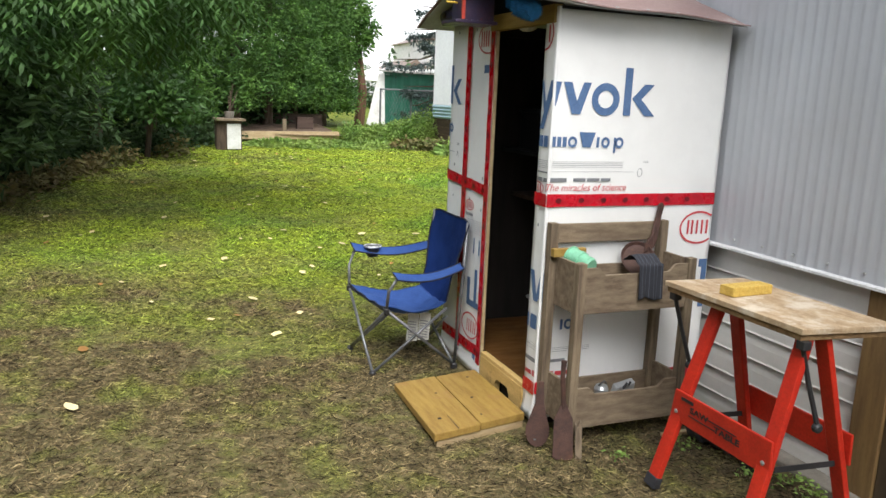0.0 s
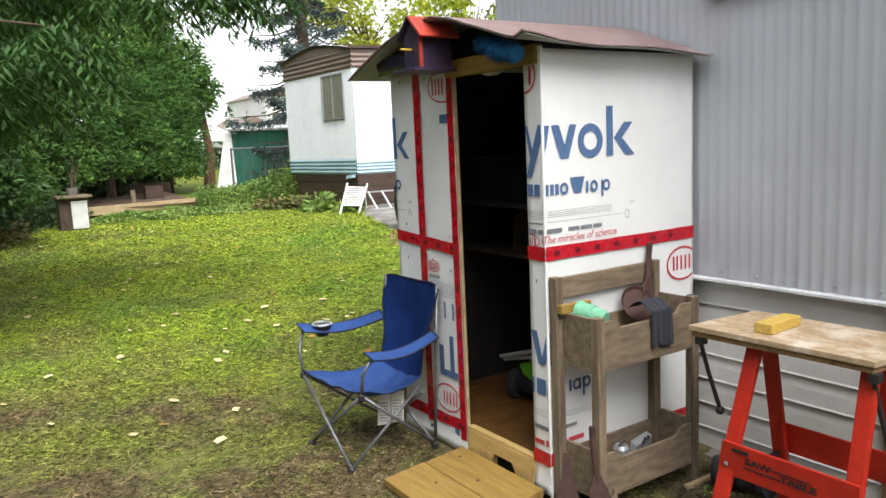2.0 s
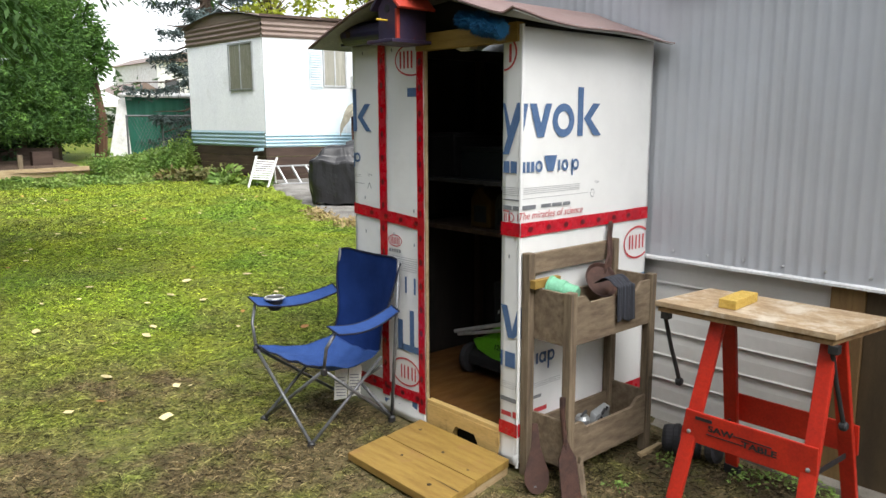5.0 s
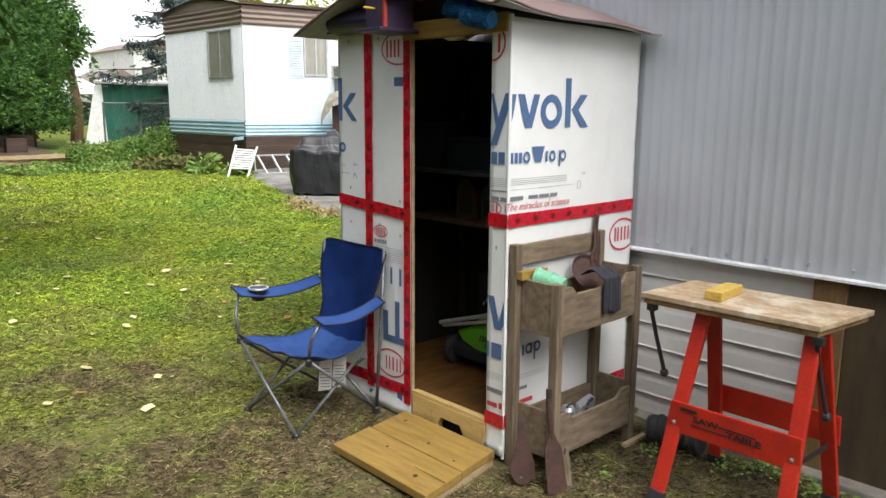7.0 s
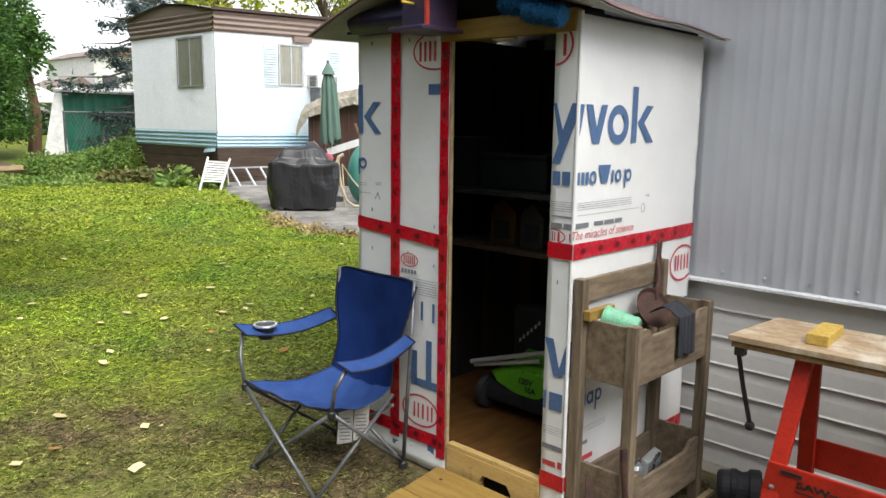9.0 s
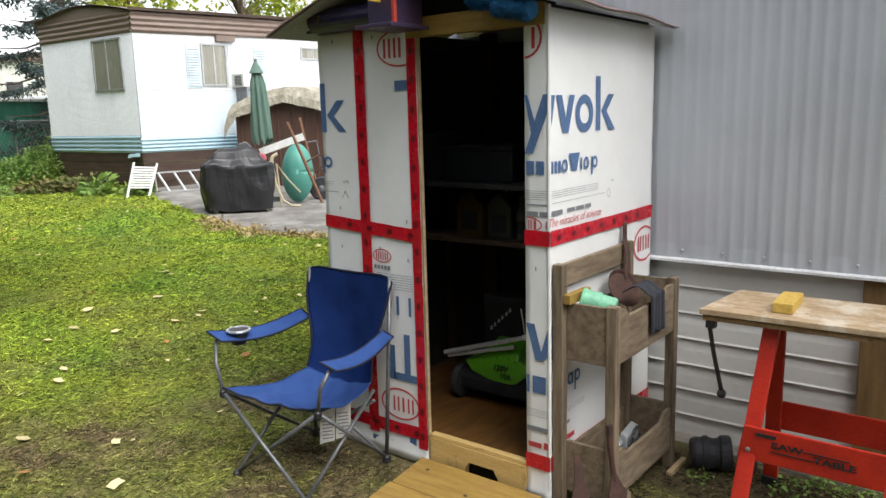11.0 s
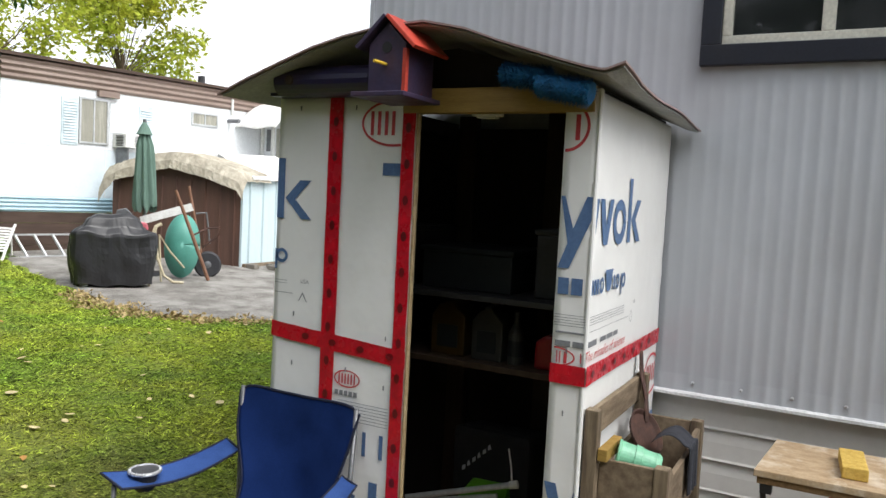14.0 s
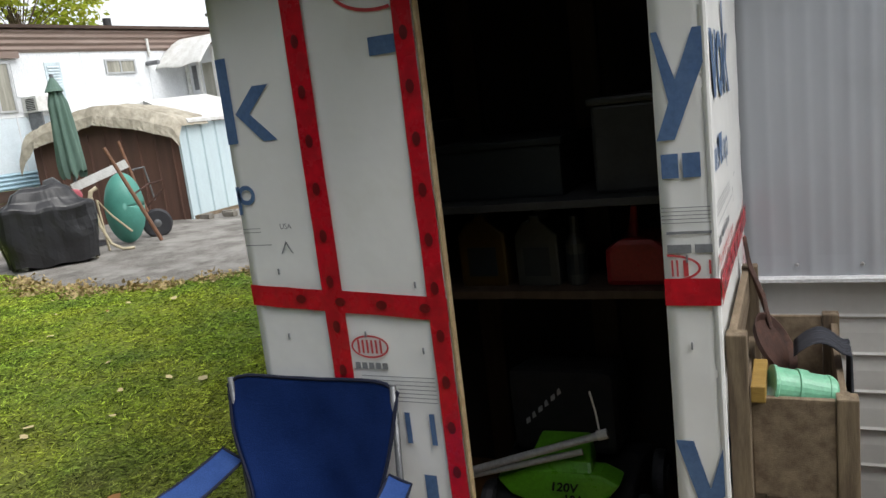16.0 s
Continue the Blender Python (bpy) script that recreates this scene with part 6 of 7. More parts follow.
junk = thing("cultivator", (6.55, 10.6, gz), "pile of faded red engine and cream hose by the barrow", "garden machine")
part("engine", B().slab([(6.30 + 0.74 * a, 10.72 - 0.67 * a, gz + z) for a, z in ((0, 0.68), (0.06, 0.64), (0.26, 0.66), (0.30, 0.72), (0.27, 0.79), (0.1, 0.82), (0.02, 0.77))], (0.1, 0.11, 0)), M_PINK, junk, bevel=0.02)
part("bracket", B().slab([(6.22 + 0.74 * a, 10.82 - 0.67 * a, gz + z) for a, z in ((0, 0.78), (0.2, 0.80), (0.22, 0.9), (0.14, 0.98), (0.03, 0.95))], (0.08, 0.09, 0)), M_STEEL, junk, bevel=0.012)
part("stand", B().tube([(6.35, 10.75, gz), (6.38, 10.74, gz + 0.66)], 0.02, 8), M_STEEL, junk)
part("stand", B().tube([(6.56, 10.56, gz), (6.52, 10.6, gz + 0.66)], 0.02, 8), M_STEEL, junk)
part("plank", B().beam((6.76, 10.96, gz + 0.80), (7.26, 10.51, gz + 1.02), 0.02, 0.11), M_WHITE, junk)
part("hose", B().tube([(6.20, 10.12, gz + 0.02), (6.38, 10.30, gz + 0.3), (6.41, 10.34, gz + 0.55), (6.46, 10.31, gz + 0.76), (6.52, 10.27, gz + 0.80)], 0.026, 10), M_HOSE, junk)
part("hose", B().tube([(6.46, 10.33, gz + 0.75), (6.49, 10.30, gz + 0.35), (6.54, 10.23, gz + 0.12), (6.62, 10.15, gz + 0.04), (6.72, 10.06, gz + 0.03)], 0.018, 10), M_HOSE, junk)
part("frame_tube", B().tube([(6.6, 10.35, gz + 0.02), (6.58, 10.38, gz + 0.65), (6.75, 10.36, gz + 0.42), (6.9, 10.25, gz + 0.2)], 0.013, 8), M_HOSE, junk)

# metal storage shed under a tarp
SC = Vector((8.72, 10.95, 0))
SF, SS = Vector((-0.78, 2.1, 0)), Vector((0.985, 0.02, 0))
sz = gh(8.7, 10.95)
mshed = thing("metal_storage_shed", SC + Vector((0, 1, sz)), "brown and pale blue metal storage shed under a tan tarp", "storage shed")
def ribs(p, d, n, out, z0, z1):
    line_ = []
    for k in range(n):
        for a, o in ((0.0, 0), (0.46, 0), (0.5, 1), (0.56, 1), (0.6, 0)):
            line_.append(p + d * ((k + a) / n) + out * 0.03 * o + Vector((0, 0, z0)))
    line_.append(p + d + Vector((0, 0, z0)))
    return B().sweep(line_, (0, 0, z1 - z0))
outf, outs = Vector((-0.94, -0.35, 0)), Vector((-0.02, -0.99, 0))
part("front_wall", ribs(SC, SF, 9, outf, sz - 0.02, sz + 1.42), M_SHEDBR, mshed, "brown ribbed front wall")
part("front_gable", B().slab([SC + SF * t + Vector((0, 0, sz + z)) for t, z in ((0, 1.4), (1, 1.4), (0.95, 1.5), (0.5, 1.78), (0.05, 1.5))], outf * -0.03), M_SHEDBR, mshed)
part("side_wall", ribs(SC, SS * 2.3, 7, outs, sz - 0.02, sz + 1.42), M_SHEDBL, mshed, "pale blue ribbed side wall")
part("rear_wall", B().sweep([SC + SF + Vector((0, 0, sz)), SC + SF + SS * 2.3 + Vector((0, 0, sz)), SC + SS * 2.3 + Vector((0, 0, sz))], (0, 0, 1.42)), M_SHEDBL, mshed)
part("corner_post", B().box(SC.x - 0.03, SC.x + 0.01, SC.y - 0.034, SC.y + 0.01, sz, sz + 1.44), M_SHEDBL, mshed)
part("base_plank", B().beam(SC + outs * 0.06 + Vector((0, 0, sz + 0.03)), SC + SS * 2.2 + outs * 0.06 + Vector((0, 0, sz + 0.03)), 0.06, 0.08), M_GREYWOOD, mshed)


def tarp_fn(u, v):
    """v across the gable, u from the front edge backwards."""
    t = -0.04 + 1.10 * v
    z = 1.48 + 0.33 * (1 - abs(2 * v - 1) ** 1.6)
    front = max(0.0, 1 - u * 5)
    drop = (0.30 + 0.16 * max(0, v - 0.88) / 0.12 + 0.05 * noise.noise((v * 5, 0, 2))) * front
    side = 0.10 * max(0, abs(2 * v - 1) - 0.92) * 12
    p = SC + SF * t + SS * (-0.1 + 0.75 * max(0, u - 0.1))
    crease = 0.03 * abs(noise.noise((v * 13 + u * 3, u * 4, 1))) + 0.02 * abs(noise.noise((v * 29, u * 8, 4)))
    return p + outf * (0.05 * front + crease * (0.4 + front)) + Vector((0, 0, sz + z - drop - side + crease * 0.8))


part("tarp", B().sheet(tarp_fn, 30, 50), M_TARP, mshed, "creased tan tarp over the roof")
part("roof_panel", B().hexa([SC + SS * 0.15 + outs * 0.08 + Vector((0, 0, sz + 1.43)), SC + SS * 2.4 + outs * 0.08 + Vector((0, 0, sz + 1.44)), SC + SS * 2.4 + SF * 0.5 + Vector((0, 0, sz + 1.86)), SC + SS * 0.9 + SF * 0.5 + Vector((0, 0, sz + 1.80)),
    SC + SS * 0.15 + outs * 0.08 + Vector((0, 0, sz + 1.47)), SC + SS * 2.4 + outs * 0.08 + Vector((0, 0, sz + 1.50)), SC + SS * 2.4 + SF * 0.5 + Vector((0, 0, sz + 1.92)), SC + SS * 0.9 + SF * 0.5 + Vector((0, 0, sz + 1.86))]), M_WHITE, mshed, "white roof panel")
part("roof_panel", B().hexa([SC + SF * 1.04 + SS * 0.2 + Vector((0, 0, sz + 1.42)), SC + SF * 1.04 + SS * 2.4 + Vector((0, 0, sz + 1.42)), SC + SS * 2.4 + SF * 0.51 + Vector((0, 0, sz + 1.80)), SC + SS * 0.9 + SF * 0.51 + Vector((0, 0, sz + 1.78)),
    SC + SF * 1.04 + SS * 0.2 + Vector((0, 0, sz + 1.46)), SC + SF * 1.04 + SS * 2.4 + Vector((0, 0, sz + 1.46)), SC + SS * 2.4 + SF * 0.51 + Vector((0, 0, sz + 1.86)), SC + SS * 0.9 + SF * 0.51 + Vector((0, 0, sz + 1.84))]), M_WHITE, mshed)
for x, y in ((8.75, 10.72), (9.1, 10.6), (8.95, 10.45)):
    solid("loose_brick", B().box(-0.1, 0.1, -0.05, 0.05, 0, 0.07, pose(x, y, gh(x, y) + 0.02, 0, 0, 30 * x)), M_CEM, (x, y, gh(x, y)), "loose grey block on the paved yard", "brick", "loose blocks", bevel=0.006)


# ---- planting ----
def leaf_cloud(rnd, pts, size, droop=0.3, aspect=0.45, up=0.5):
    """Small folded leaves: one at each point, turned at random."""
    b = B()
    n = len(pts)
    g = np.random.RandomState(rnd)
    P = np.asarray(pts, float)
    d = g.normal(size=(n, 3))
    d[:, 2] = d[:, 2] * 0.5 - droop
    d /= np.linalg.norm(d, axis=1)[:, None]
    s = np.cross(d, g.normal(size=(n, 3)) + np.array([0, 0, up]))
    s /= np.linalg.norm(s, axis=1)[:, None] + 1e-9
    L = size * g.uniform(0.6, 1.4, n)[:, None]
    nrm = np.cross(d, s)
    a, c = P, P + d * L
    m1 = P + d * L * 0.5 + s * L * aspect * 0.5 - nrm * L * 0.08
    m2 = P + d * L * 0.5 - s * L * aspect * 0.5 - nrm * L * 0.08
    V = np.stack([a, m1, c, m2], 1).reshape(-1, 3)
    b.v = V.tolist()
    b.f = [q for i in range(n) for q in ((4 * i, 4 * i + 1, 4 * i + 2), (4 * i, 4 * i + 2, 4 * i + 3))]
    return b


def raw_part(name, b, material, parent, label=""):
    me = bpy.data.meshes.new(name)
    o = BASE[parent.name]
    me.from_pydata((np.asarray(b.v) - np.array(o)).tolist(), [], b.f)
    me.materials.append(material)
    ob = new(name, me)
    ob.parent = parent
    BASE[ob.name] = o
    return tagged(ob, label)


def cedar(x, y, h, r, seed, count=9000, material=None, leaf=0.15, low=0.06, *, label="tall dense cedar hedge tree with green sprays"):
    z0 = gh(x, y)
    g = np.random.RandomState(seed)
    t = thing("cedar_tree", (x, y, z0), label, "tree", "hedge trees")
    part("trunk", B().tube([(x, y, z0 - 0.1), (x + 0.03, y, z0 + h * 0.4), (x, y + 0.02, z0 + h * 0.95)], [0.13, 0.09, 0.02], 8), M_BARK, t)
    # sprays grouped on drooping branchlets, so that the outline is ragged
    nb = count // 40
    hz = g.uniform(low, 1.0, nb) ** 0.9
    an = g.uniform(0, 2 * math.pi, nb)
    rad = r * np.clip(1.08 - hz, 0.02, 1) ** 0.55 * g.uniform(0.62, 1.12, nb)
    pts = []
    for k in range(nb):
        c = np.array([x + rad[k] * math.cos(an[k]), y + rad[k] * math.sin(an[k]), z0 + 0.25 + h * hz[k]])
        o = np.array([math.cos(an[k]), math.sin(an[k]), 0.25])
        s = g.uniform(0, 1, 40)
        q = c + np.outer(s - 0.6, o) * 0.5 + g.normal(size=(40, 3)) * np.array([0.09, 0.09, 0.08]) + np.outer(s * s, [0, 0, -0.14])
        pts.append(q)
    raw_part("crown", leaf_cloud(seed, np.concatenate(pts), leaf, 0.22, 0.34), material or M_CEDAR, t)
    return t


def broadleaf(name, x, y, h, blobs, seed, size, material, label, count=260, trunk_r=0.12, group="", bark=None):
    """A trunk, limbs to each clump, and clumps (x, y, z, radius) of leaves."""
    z0 = gh(x, y)
    t = thing(name, (x, y, z0), label, "tree", group)
    part("trunk", B().tube([(x, y, z0 - 0.1), (x + 0.08, y - 0.05, z0 + h * 0.5), (x, y, z0 + h)], [trunk_r, trunk_r * 0.8, trunk_r * 0.5], 10), bark or M_BARK, t)
    g = np.random.RandomState(seed)
    pts = []
    for bx_, by_, bz_, br_ in blobs:
        a = Vector((x, y, z0 + h * 0.8))
        e = Vector((bx_, by_, bz_))
        part("limb", B().tube([a, a.lerp(e, 0.5) + Vector((0, 0, 0.18)), e], [trunk_r * 0.22, trunk_r * 0.12, 0.006], 6), M_BARK, t)
        q = g.normal(size=(int(count * br_ ** 1.6 * 2), 3))
        q /= np.linalg.norm(q, axis=1)[:, None]
        q *= (g.uniform(0.15, 1.0, len(q)) ** 0.55)[:, None] * br_ * np.array([1, 1, 0.75])
        pts.append(q + np.array([bx_, by_, bz_]))
    raw_part("crown", leaf_cloud(seed, np.concatenate(pts), size, 0.35, 0.5), material, t)
    return t


def fronds(name, x, y, h, blobs, seed, material, label, per=42, trunk_r=0.14):
    """A tree with pinnate leaves: leaflets in pairs along drooping stalks."""
    z0 = gh(x, y)
    g = np.random.RandomState(seed)
    t = thing(name, (x, y, z0), label, "tree")
    part("trunk", B().tube([(x, y, z0 - 0.1), (x + 0.1, y - 0.05, z0 + h * 0.5), (x + 0.15, y, z0 + h)], [trunk_r, trunk_r * 0.8, trunk_r * 0.6], 10), M_BARK, t)
    V, F = [], []
    for bx_, by_, bz_, br_ in blobs:
        a, e = Vector((x + 0.12, y, z0 + h * 0.9)), Vector((bx_, by_, bz_ + br_ * 0.4))
        part("limb", B().tube([a, a.lerp(e, 0.5) + Vector((0, 0, 0.3)), e], [trunk_r * 0.35, trunk_r * 0.2, 0.008], 6), M_BARK, t)
        for _ in range(int(per * br_ / 0.5)):
            q = g.normal(size=3)
            q = q / np.linalg.norm(q) * br_ * g.uniform(0.1, 1) ** 0.5 * np.array([1, 1, 0.65])
            p0 = np.array([bx_, by_, bz_]) + q
            an = g.uniform(0, 6.283)
            d = np.array([math.cos(an), math.sin(an), g.uniform(-0.7, 0.1)])
            d /= np.linalg.norm(d)
            s = np.cross(d, [0, 0, 1.0])
            s /= np.linalg.norm(s)
            for k in range(6):
                u = k / 5
                c = p0 + d * 0.38 * u + np.array([0, 0, -0.16 * u * u])
                L = 0.10 * (1.15 - 0.5 * abs(u - 0.45))
                for sg_ in (-1, 1):
                    o = s * sg_ * 0.9 + d * 0.55 + np.array([0, 0, g.uniform(-0.95, -0.25)])
                    w_ = np.cross(o, [0, 0, 1.0])
                    w_ = w_ / np.linalg.norm(w_) * L * 0.15
                    n = len(V)
                    V += [c, c + o * L * 0.45 + w_, c + o * L, c + o * L * 0.45 - w_]
                    F += [(n, n + 1, n + 2), (n, n + 2, n + 3)]
    b = B()
    b.v, b.f = [tuple(v) for v in V], F
    raw_part("crown", b, material, t)
    return t


# tall cedars along the boundary
for k, (x, y, h, r) in enumerate(((4.35, 19.4, 4.0, 0.85), (3.55, 19.0, 5.4, 1.15), (2.75, 17.9, 6.6, 1.25), (1.95, 17.2, 6.2, 1.3), (1.05, 16.6, 6.8, 1.3), (0.2, 15.6, 6.4, 1.3), (-0.7, 14.3, 6.6, 1.35), (-1.6, 13.0, 6.2, 1.35))):
    cedar(x, y, h, r, 40 + k, 30000 if k < 6 else 20000, None, 0.095, 0.05)
# darker shrubs and elders under and before them
for k, (x, y, h, r) in enumerate(((-1.7, 11.6, 4.6, 1.15), (-2.0, 10.2, 4.2, 1.2), (-1.9, 8.9, 3.8, 1.1), (-2.4, 7.5, 4.0, 1.15), (-2.9, 5.9, 4.0, 1.1))):
    cedar(x, y, h, r, 70 + k, 18000, M_RANK, label="dark overgrown hedge shrub with dense leaves")
# unseen hedge past and behind the camera, closing the garden; added to block light
for k, (x, y) in enumerate(((-3.5, 4.4), (-3.7, 3.0), (-3.8, 1.6), (-3.8, 0.2), (-3.8, -1.2), (-3.7, -2.8), (-3.4, -4.4), (-2.2, -5.8), (-0.6, -6.3), (1.0, -6.4))):
    cedar(x, y, 4.4 + 0.4 * (k % 3), 1.25, 120 + k, 9000, M_RANK, label="dark overgrown hedge shrub with dense leaves")
g0 = np.random.RandomState(5)
broadleaf("cedar_with_bare_trunk", 5.46, 19.9, 1.75, [(5.3, 19.9, 2.85, 0.5), (5.0, 19.8, 2.6, 0.5), (5.6, 19.9, 3.2, 0.42), (5.1, 19.9, 3.4, 0.55), (5.45, 20.0, 3.7, 0.42), (5.2, 20.0, 4.1, 0.45), (4.7, 19.7, 3.2, 0.6), (4.75, 19.7, 2.5, 0.5)], 14, 0.12, M_CEDAR, "tree with a bare reddish trunk and ragged green crown", 1100, 0.15, "", M_POLE)
blobs = [(2.3, 7.2, 3.1, 0.2), (2.05, 7.0, 3.05, 0.22), (1.8, 7.0, 2.95, 0.26), (1.5, 7.1, 2.95, 0.28), (1.1, 6.9, 2.92, 0.28), (0.5, 7.0, 2.4, 0.42), (0.1, 7.0, 2.25, 0.5), (-0.4, 7.0, 2.1, 0.5), (-0.9, 7.0, 2.0, 0.5), (2.0, 7.5, 3.15, 0.35), (1.6, 7.8, 3.4, 0.5), (1.0, 7.8, 3.3, 0.55), (0.4, 7.8, 3.1, 0.55), (-0.2, 7.8, 3.0, 0.6), (-0.8, 7.9, 2.8, 0.6), (0.7, 8.6, 3.1, 0.4), (0.3, 8.8, 2.5, 0.5), (-0.4, 8.9, 2.5, 0.5), (-0.9, 8.8, 2.4, 0.45), (0.6, 8.4, 3.8, 0.6), (-0.3, 8.4, 3.7, 0.6), (-1.2, 8.2, 3.5, 0.6), (1.3, 8.4, 4.0, 0.5), (0.35, 9.8, 2.3, 0.5), (0.0, 9.8, 2.1, 0.4), (-1.5, 6.8, 2.5, 0.6), (0.6, 9.6, 3.2, 0.4)]
fronds("overhanging_tree", -2.0, 8.4, 2.4, blobs, 9, M_ROWAN, "broad tree with feathery hanging leaves over the lawn", 66)
blobs = [(-0.1 + 0.9 * g0.rand(), 12.2 + 1.2 * g0.rand(), 1.2 + 1.3 * g0.rand(), 0.4 + 0.15 * g0.rand()) for _ in range(9)]
broadleaf("elder_shrub", 0.1, 13.1, 1.3, blobs, 10, 0.13, M_ROWAN, "loose yellowish green shrub beside the hedge", 320, 0.05)

# low dark growth along the hedge foot
def undergrowth(name, material, label, category, spots, size, seed, stems=0):
    """spots: (x, y, radius, height, leaves)."""
    g = np.random.RandomState(seed)
    t = thing(name, (spots[0][0], spots[0][1], gh(*spots[0][:2])), label, category, kind="stuff")
    pts = []
    for x, y, r, h, n in spots:
        q = g.normal(size=(n, 3))
        q /= np.linalg.norm(q, axis=1)[:, None]
        q *= (g.uniform(0.1, 1, n) ** 0.5)[:, None]
        q[:, 2] = np.abs(q[:, 2])
        q = q * np.array([r, r, h])
        q[:, 2] *= 1 + 0.3 * np.sin(q[:, 0] * 7 + x)
        q += np.array([x, y, 0])
        q[:, 2] += [gh(a, b_) for a, b_ in q[:, :2]]
        pts.append(q)
    raw_part("foliage", leaf_cloud(seed, np.concatenate(pts), size, 0.1, 0.6, 1.5), material, t)
    return t


undergrowth("hedge_foot_growth", M_RANK, "dark weeds and ferns at the hedge foot", "undergrowth", [(-1.35 - 0.35 * k + 0.5 * g0.rand(), 11.8 - 0.75 * k, 0.55, 0.6 + 0.5 * g0.rand(), 900) for k in range(9)] + [(-0.9 + 0.35 * k, 12.6 + 0.45 * k, 0.5, 0.45, 500) for k in range(8)], 0.09, 21)
# Dark leaf mass added to stand for the shade between the cedar trunks.
undergrowth("hedge_shade_fill", M_RANK, "dark growth filling in for the shade behind the cedar trunks", "undergrowth", [(-2.2 + 0.62 * k, 13.6 + 0.62 * k + 0.3 * g0.rand(), 0.7, 1.7 + 0.5 * g0.rand(), 900) for k in range(11)] + [(-2.2 + 0.7 * k, 15.0 + 0.62 * k, 0.8, 1.9, 800) for k in range(9)], 0.14, 26)
undergrowth("dry_hedge_litter", M_DRYWEED, "dry brown weeds and dead stems along the hedge", "weeds", [(-0.6 - 0.3 * k + 0.3 * g0.rand(), 12.2 - 0.7 * k, 0.45, 0.28, 380) for k in range(8)] + [(0.5, 13.2, 0.4, 0.3, 200)], 0.09, 22)
undergrowth("bramble_patch", M_BRAMBLE, "sprawling green bramble patch at the lawn edge", "brambles", [(2.3 + 0.36 * k, 14.9 + 0.25 * math.sin(k * 2.1), 0.42, 0.08 + 0.08 * g0.rand(), 1100) for k in range(11)] + [(4.3 + 0.3 * k, 15.9 + 0.2 * k, 0.5, 0.25 + 0.3 * g0.rand(), 1400) for k in range(6)] + [(6.0, 16.8, 0.6, 0.6, 1900), (5.4, 16.9, 0.6, 0.42, 1800), (6.5, 16.9, 0.5, 0.85, 1700)], 0.065, 23)
undergrowth("tall_dry_weeds", M_DRYWEED, "tall dry weeds along the trailer skirting", "weeds", [(5.0 + 0.17 * k, 14.6 - 0.1 * k, 0.3, 0.30, 150) for k in range(6)], 0.10, 24)
undergrowth("skirting_grass", M_BRAMBLE, "tufts of green grass by the trailer", "grass tufts", [(5.6, 13.7, 0.3, 0.3, 260), (6.0, 13.25, 0.3, 0.25, 260)], 0.13, 25)

undergrowth("house_foot_weeds", M_BRAMBLE, "small green weeds in the dirt by the house", "weeds", [(2.42 + 0.12 * g0.rand(), 1.5 + 0.13 * k, 0.10, 0.05 + 0.04 * g0.rand(), 90) for k in range(7)] + [(2.3, 2.6, 0.08, 0.04, 50), (1.95, 2.62, 0.07, 0.03, 40)], 0.022, 28)
undergrowth("yard_edge_straw", M_STRAW, "dry straw and dead grass along the yard edge", "dry grass", [(pad_edge(y) - 0.10 + 0.1 * math.sin(y * 9), y, 0.26, 0.02, 330) for y in [6.8 + 0.3 * k for k in range(12)]], 0.05, 29)

# raised beds, stakes and things by the far edge
bed = thing("raised_bed", (3.0, 16.8, gh(3, 16.8)), "raised garden bed of old boards filled with soil", "garden bed")
bzz = gh(3, 16.5)
part("soil", B().sheet(lambda u, v: (0.6 + 3.4 * u, 15.6 + 3.0 * v, bzz + 0.1 + 0.045 * 3 * v + 0.04 * noise.noise((u * 9, v * 9, 0))), 20, 16), M_SOIL, bed)
part("front_board", B().beam((1.6, 15.55, bzz + 0.08), (3.9, 15.75, bzz + 0.1), 0.05, 0.16, (0, 0, 1)), M_PALE, bed, "pale split board")
part("rear_board", B().beam((1.8, 18.4, bzz + 0.3), (4.1, 18.3, bzz + 0.3), 0.05, 0.3, (0, 0, 1)), M_SKIRT, bed)
part("block", B().box(3.25, 3.6, 16.9, 17.1, bzz + 0.1, bzz + 0.42), M_SKIRT, bed)
for x, y, h in ((2.72, 15.7, 0.45), (1.75, 15.5, 0.35)):
    solid("garden_stake", B().box(x, x + 0.08, y, y + 0.08, gh(x, y) - 0.05, gh(x, y) + h), M_GREYPOST, (x, y, gh(x, y)), "weathered square post at the bed's corner", "post", "bed posts", bevel=0.008)
hz0 = gh(1.6, 14.2)
hive = thing("old_cabinet", (1.55, 14.15, hz0), "small old wooden cabinet with a peeling white front", "cabinet")
part("body", B().box(1.28, 1.72, 14.12, 14.5, hz0 - 0.02, hz0 + 0.52), M_BARK, hive, bevel=0.01)
part("door", B().box(1.46, 1.70, 14.09, 14.118, hz0 + 0.02, hz0 + 0.47), M_WHITE, hive, "peeling white door", bevel=0.006)
part("top_board", B().box(1.25, 1.78, 14.02, 14.52, hz0 + 0.52, hz0 + 0.56), M_GREYWOOD, hive, bevel=0.006)
pot = thing("flower_pot", (1.52, 14.25, hz0 + 0.56), "small pot with dry twigs on the cabinet", "flower pot")
part("pot_body", B().lathe((1.52, 14.25, hz0 + 0.56), [(0.07, 0), (0.09, 0.1), (0.095, 0.12), (0.08, 0.12)], 14), M_CEM, pot)
for k in range(5):
    part("twig", B().tube([(1.52, 14.25, hz0 + 0.6), (1.5 + 0.04 * k, 14.22, hz0 + 0.95 + 0.1 * (k % 3))], 0.008, 5), M_BARK, pot)

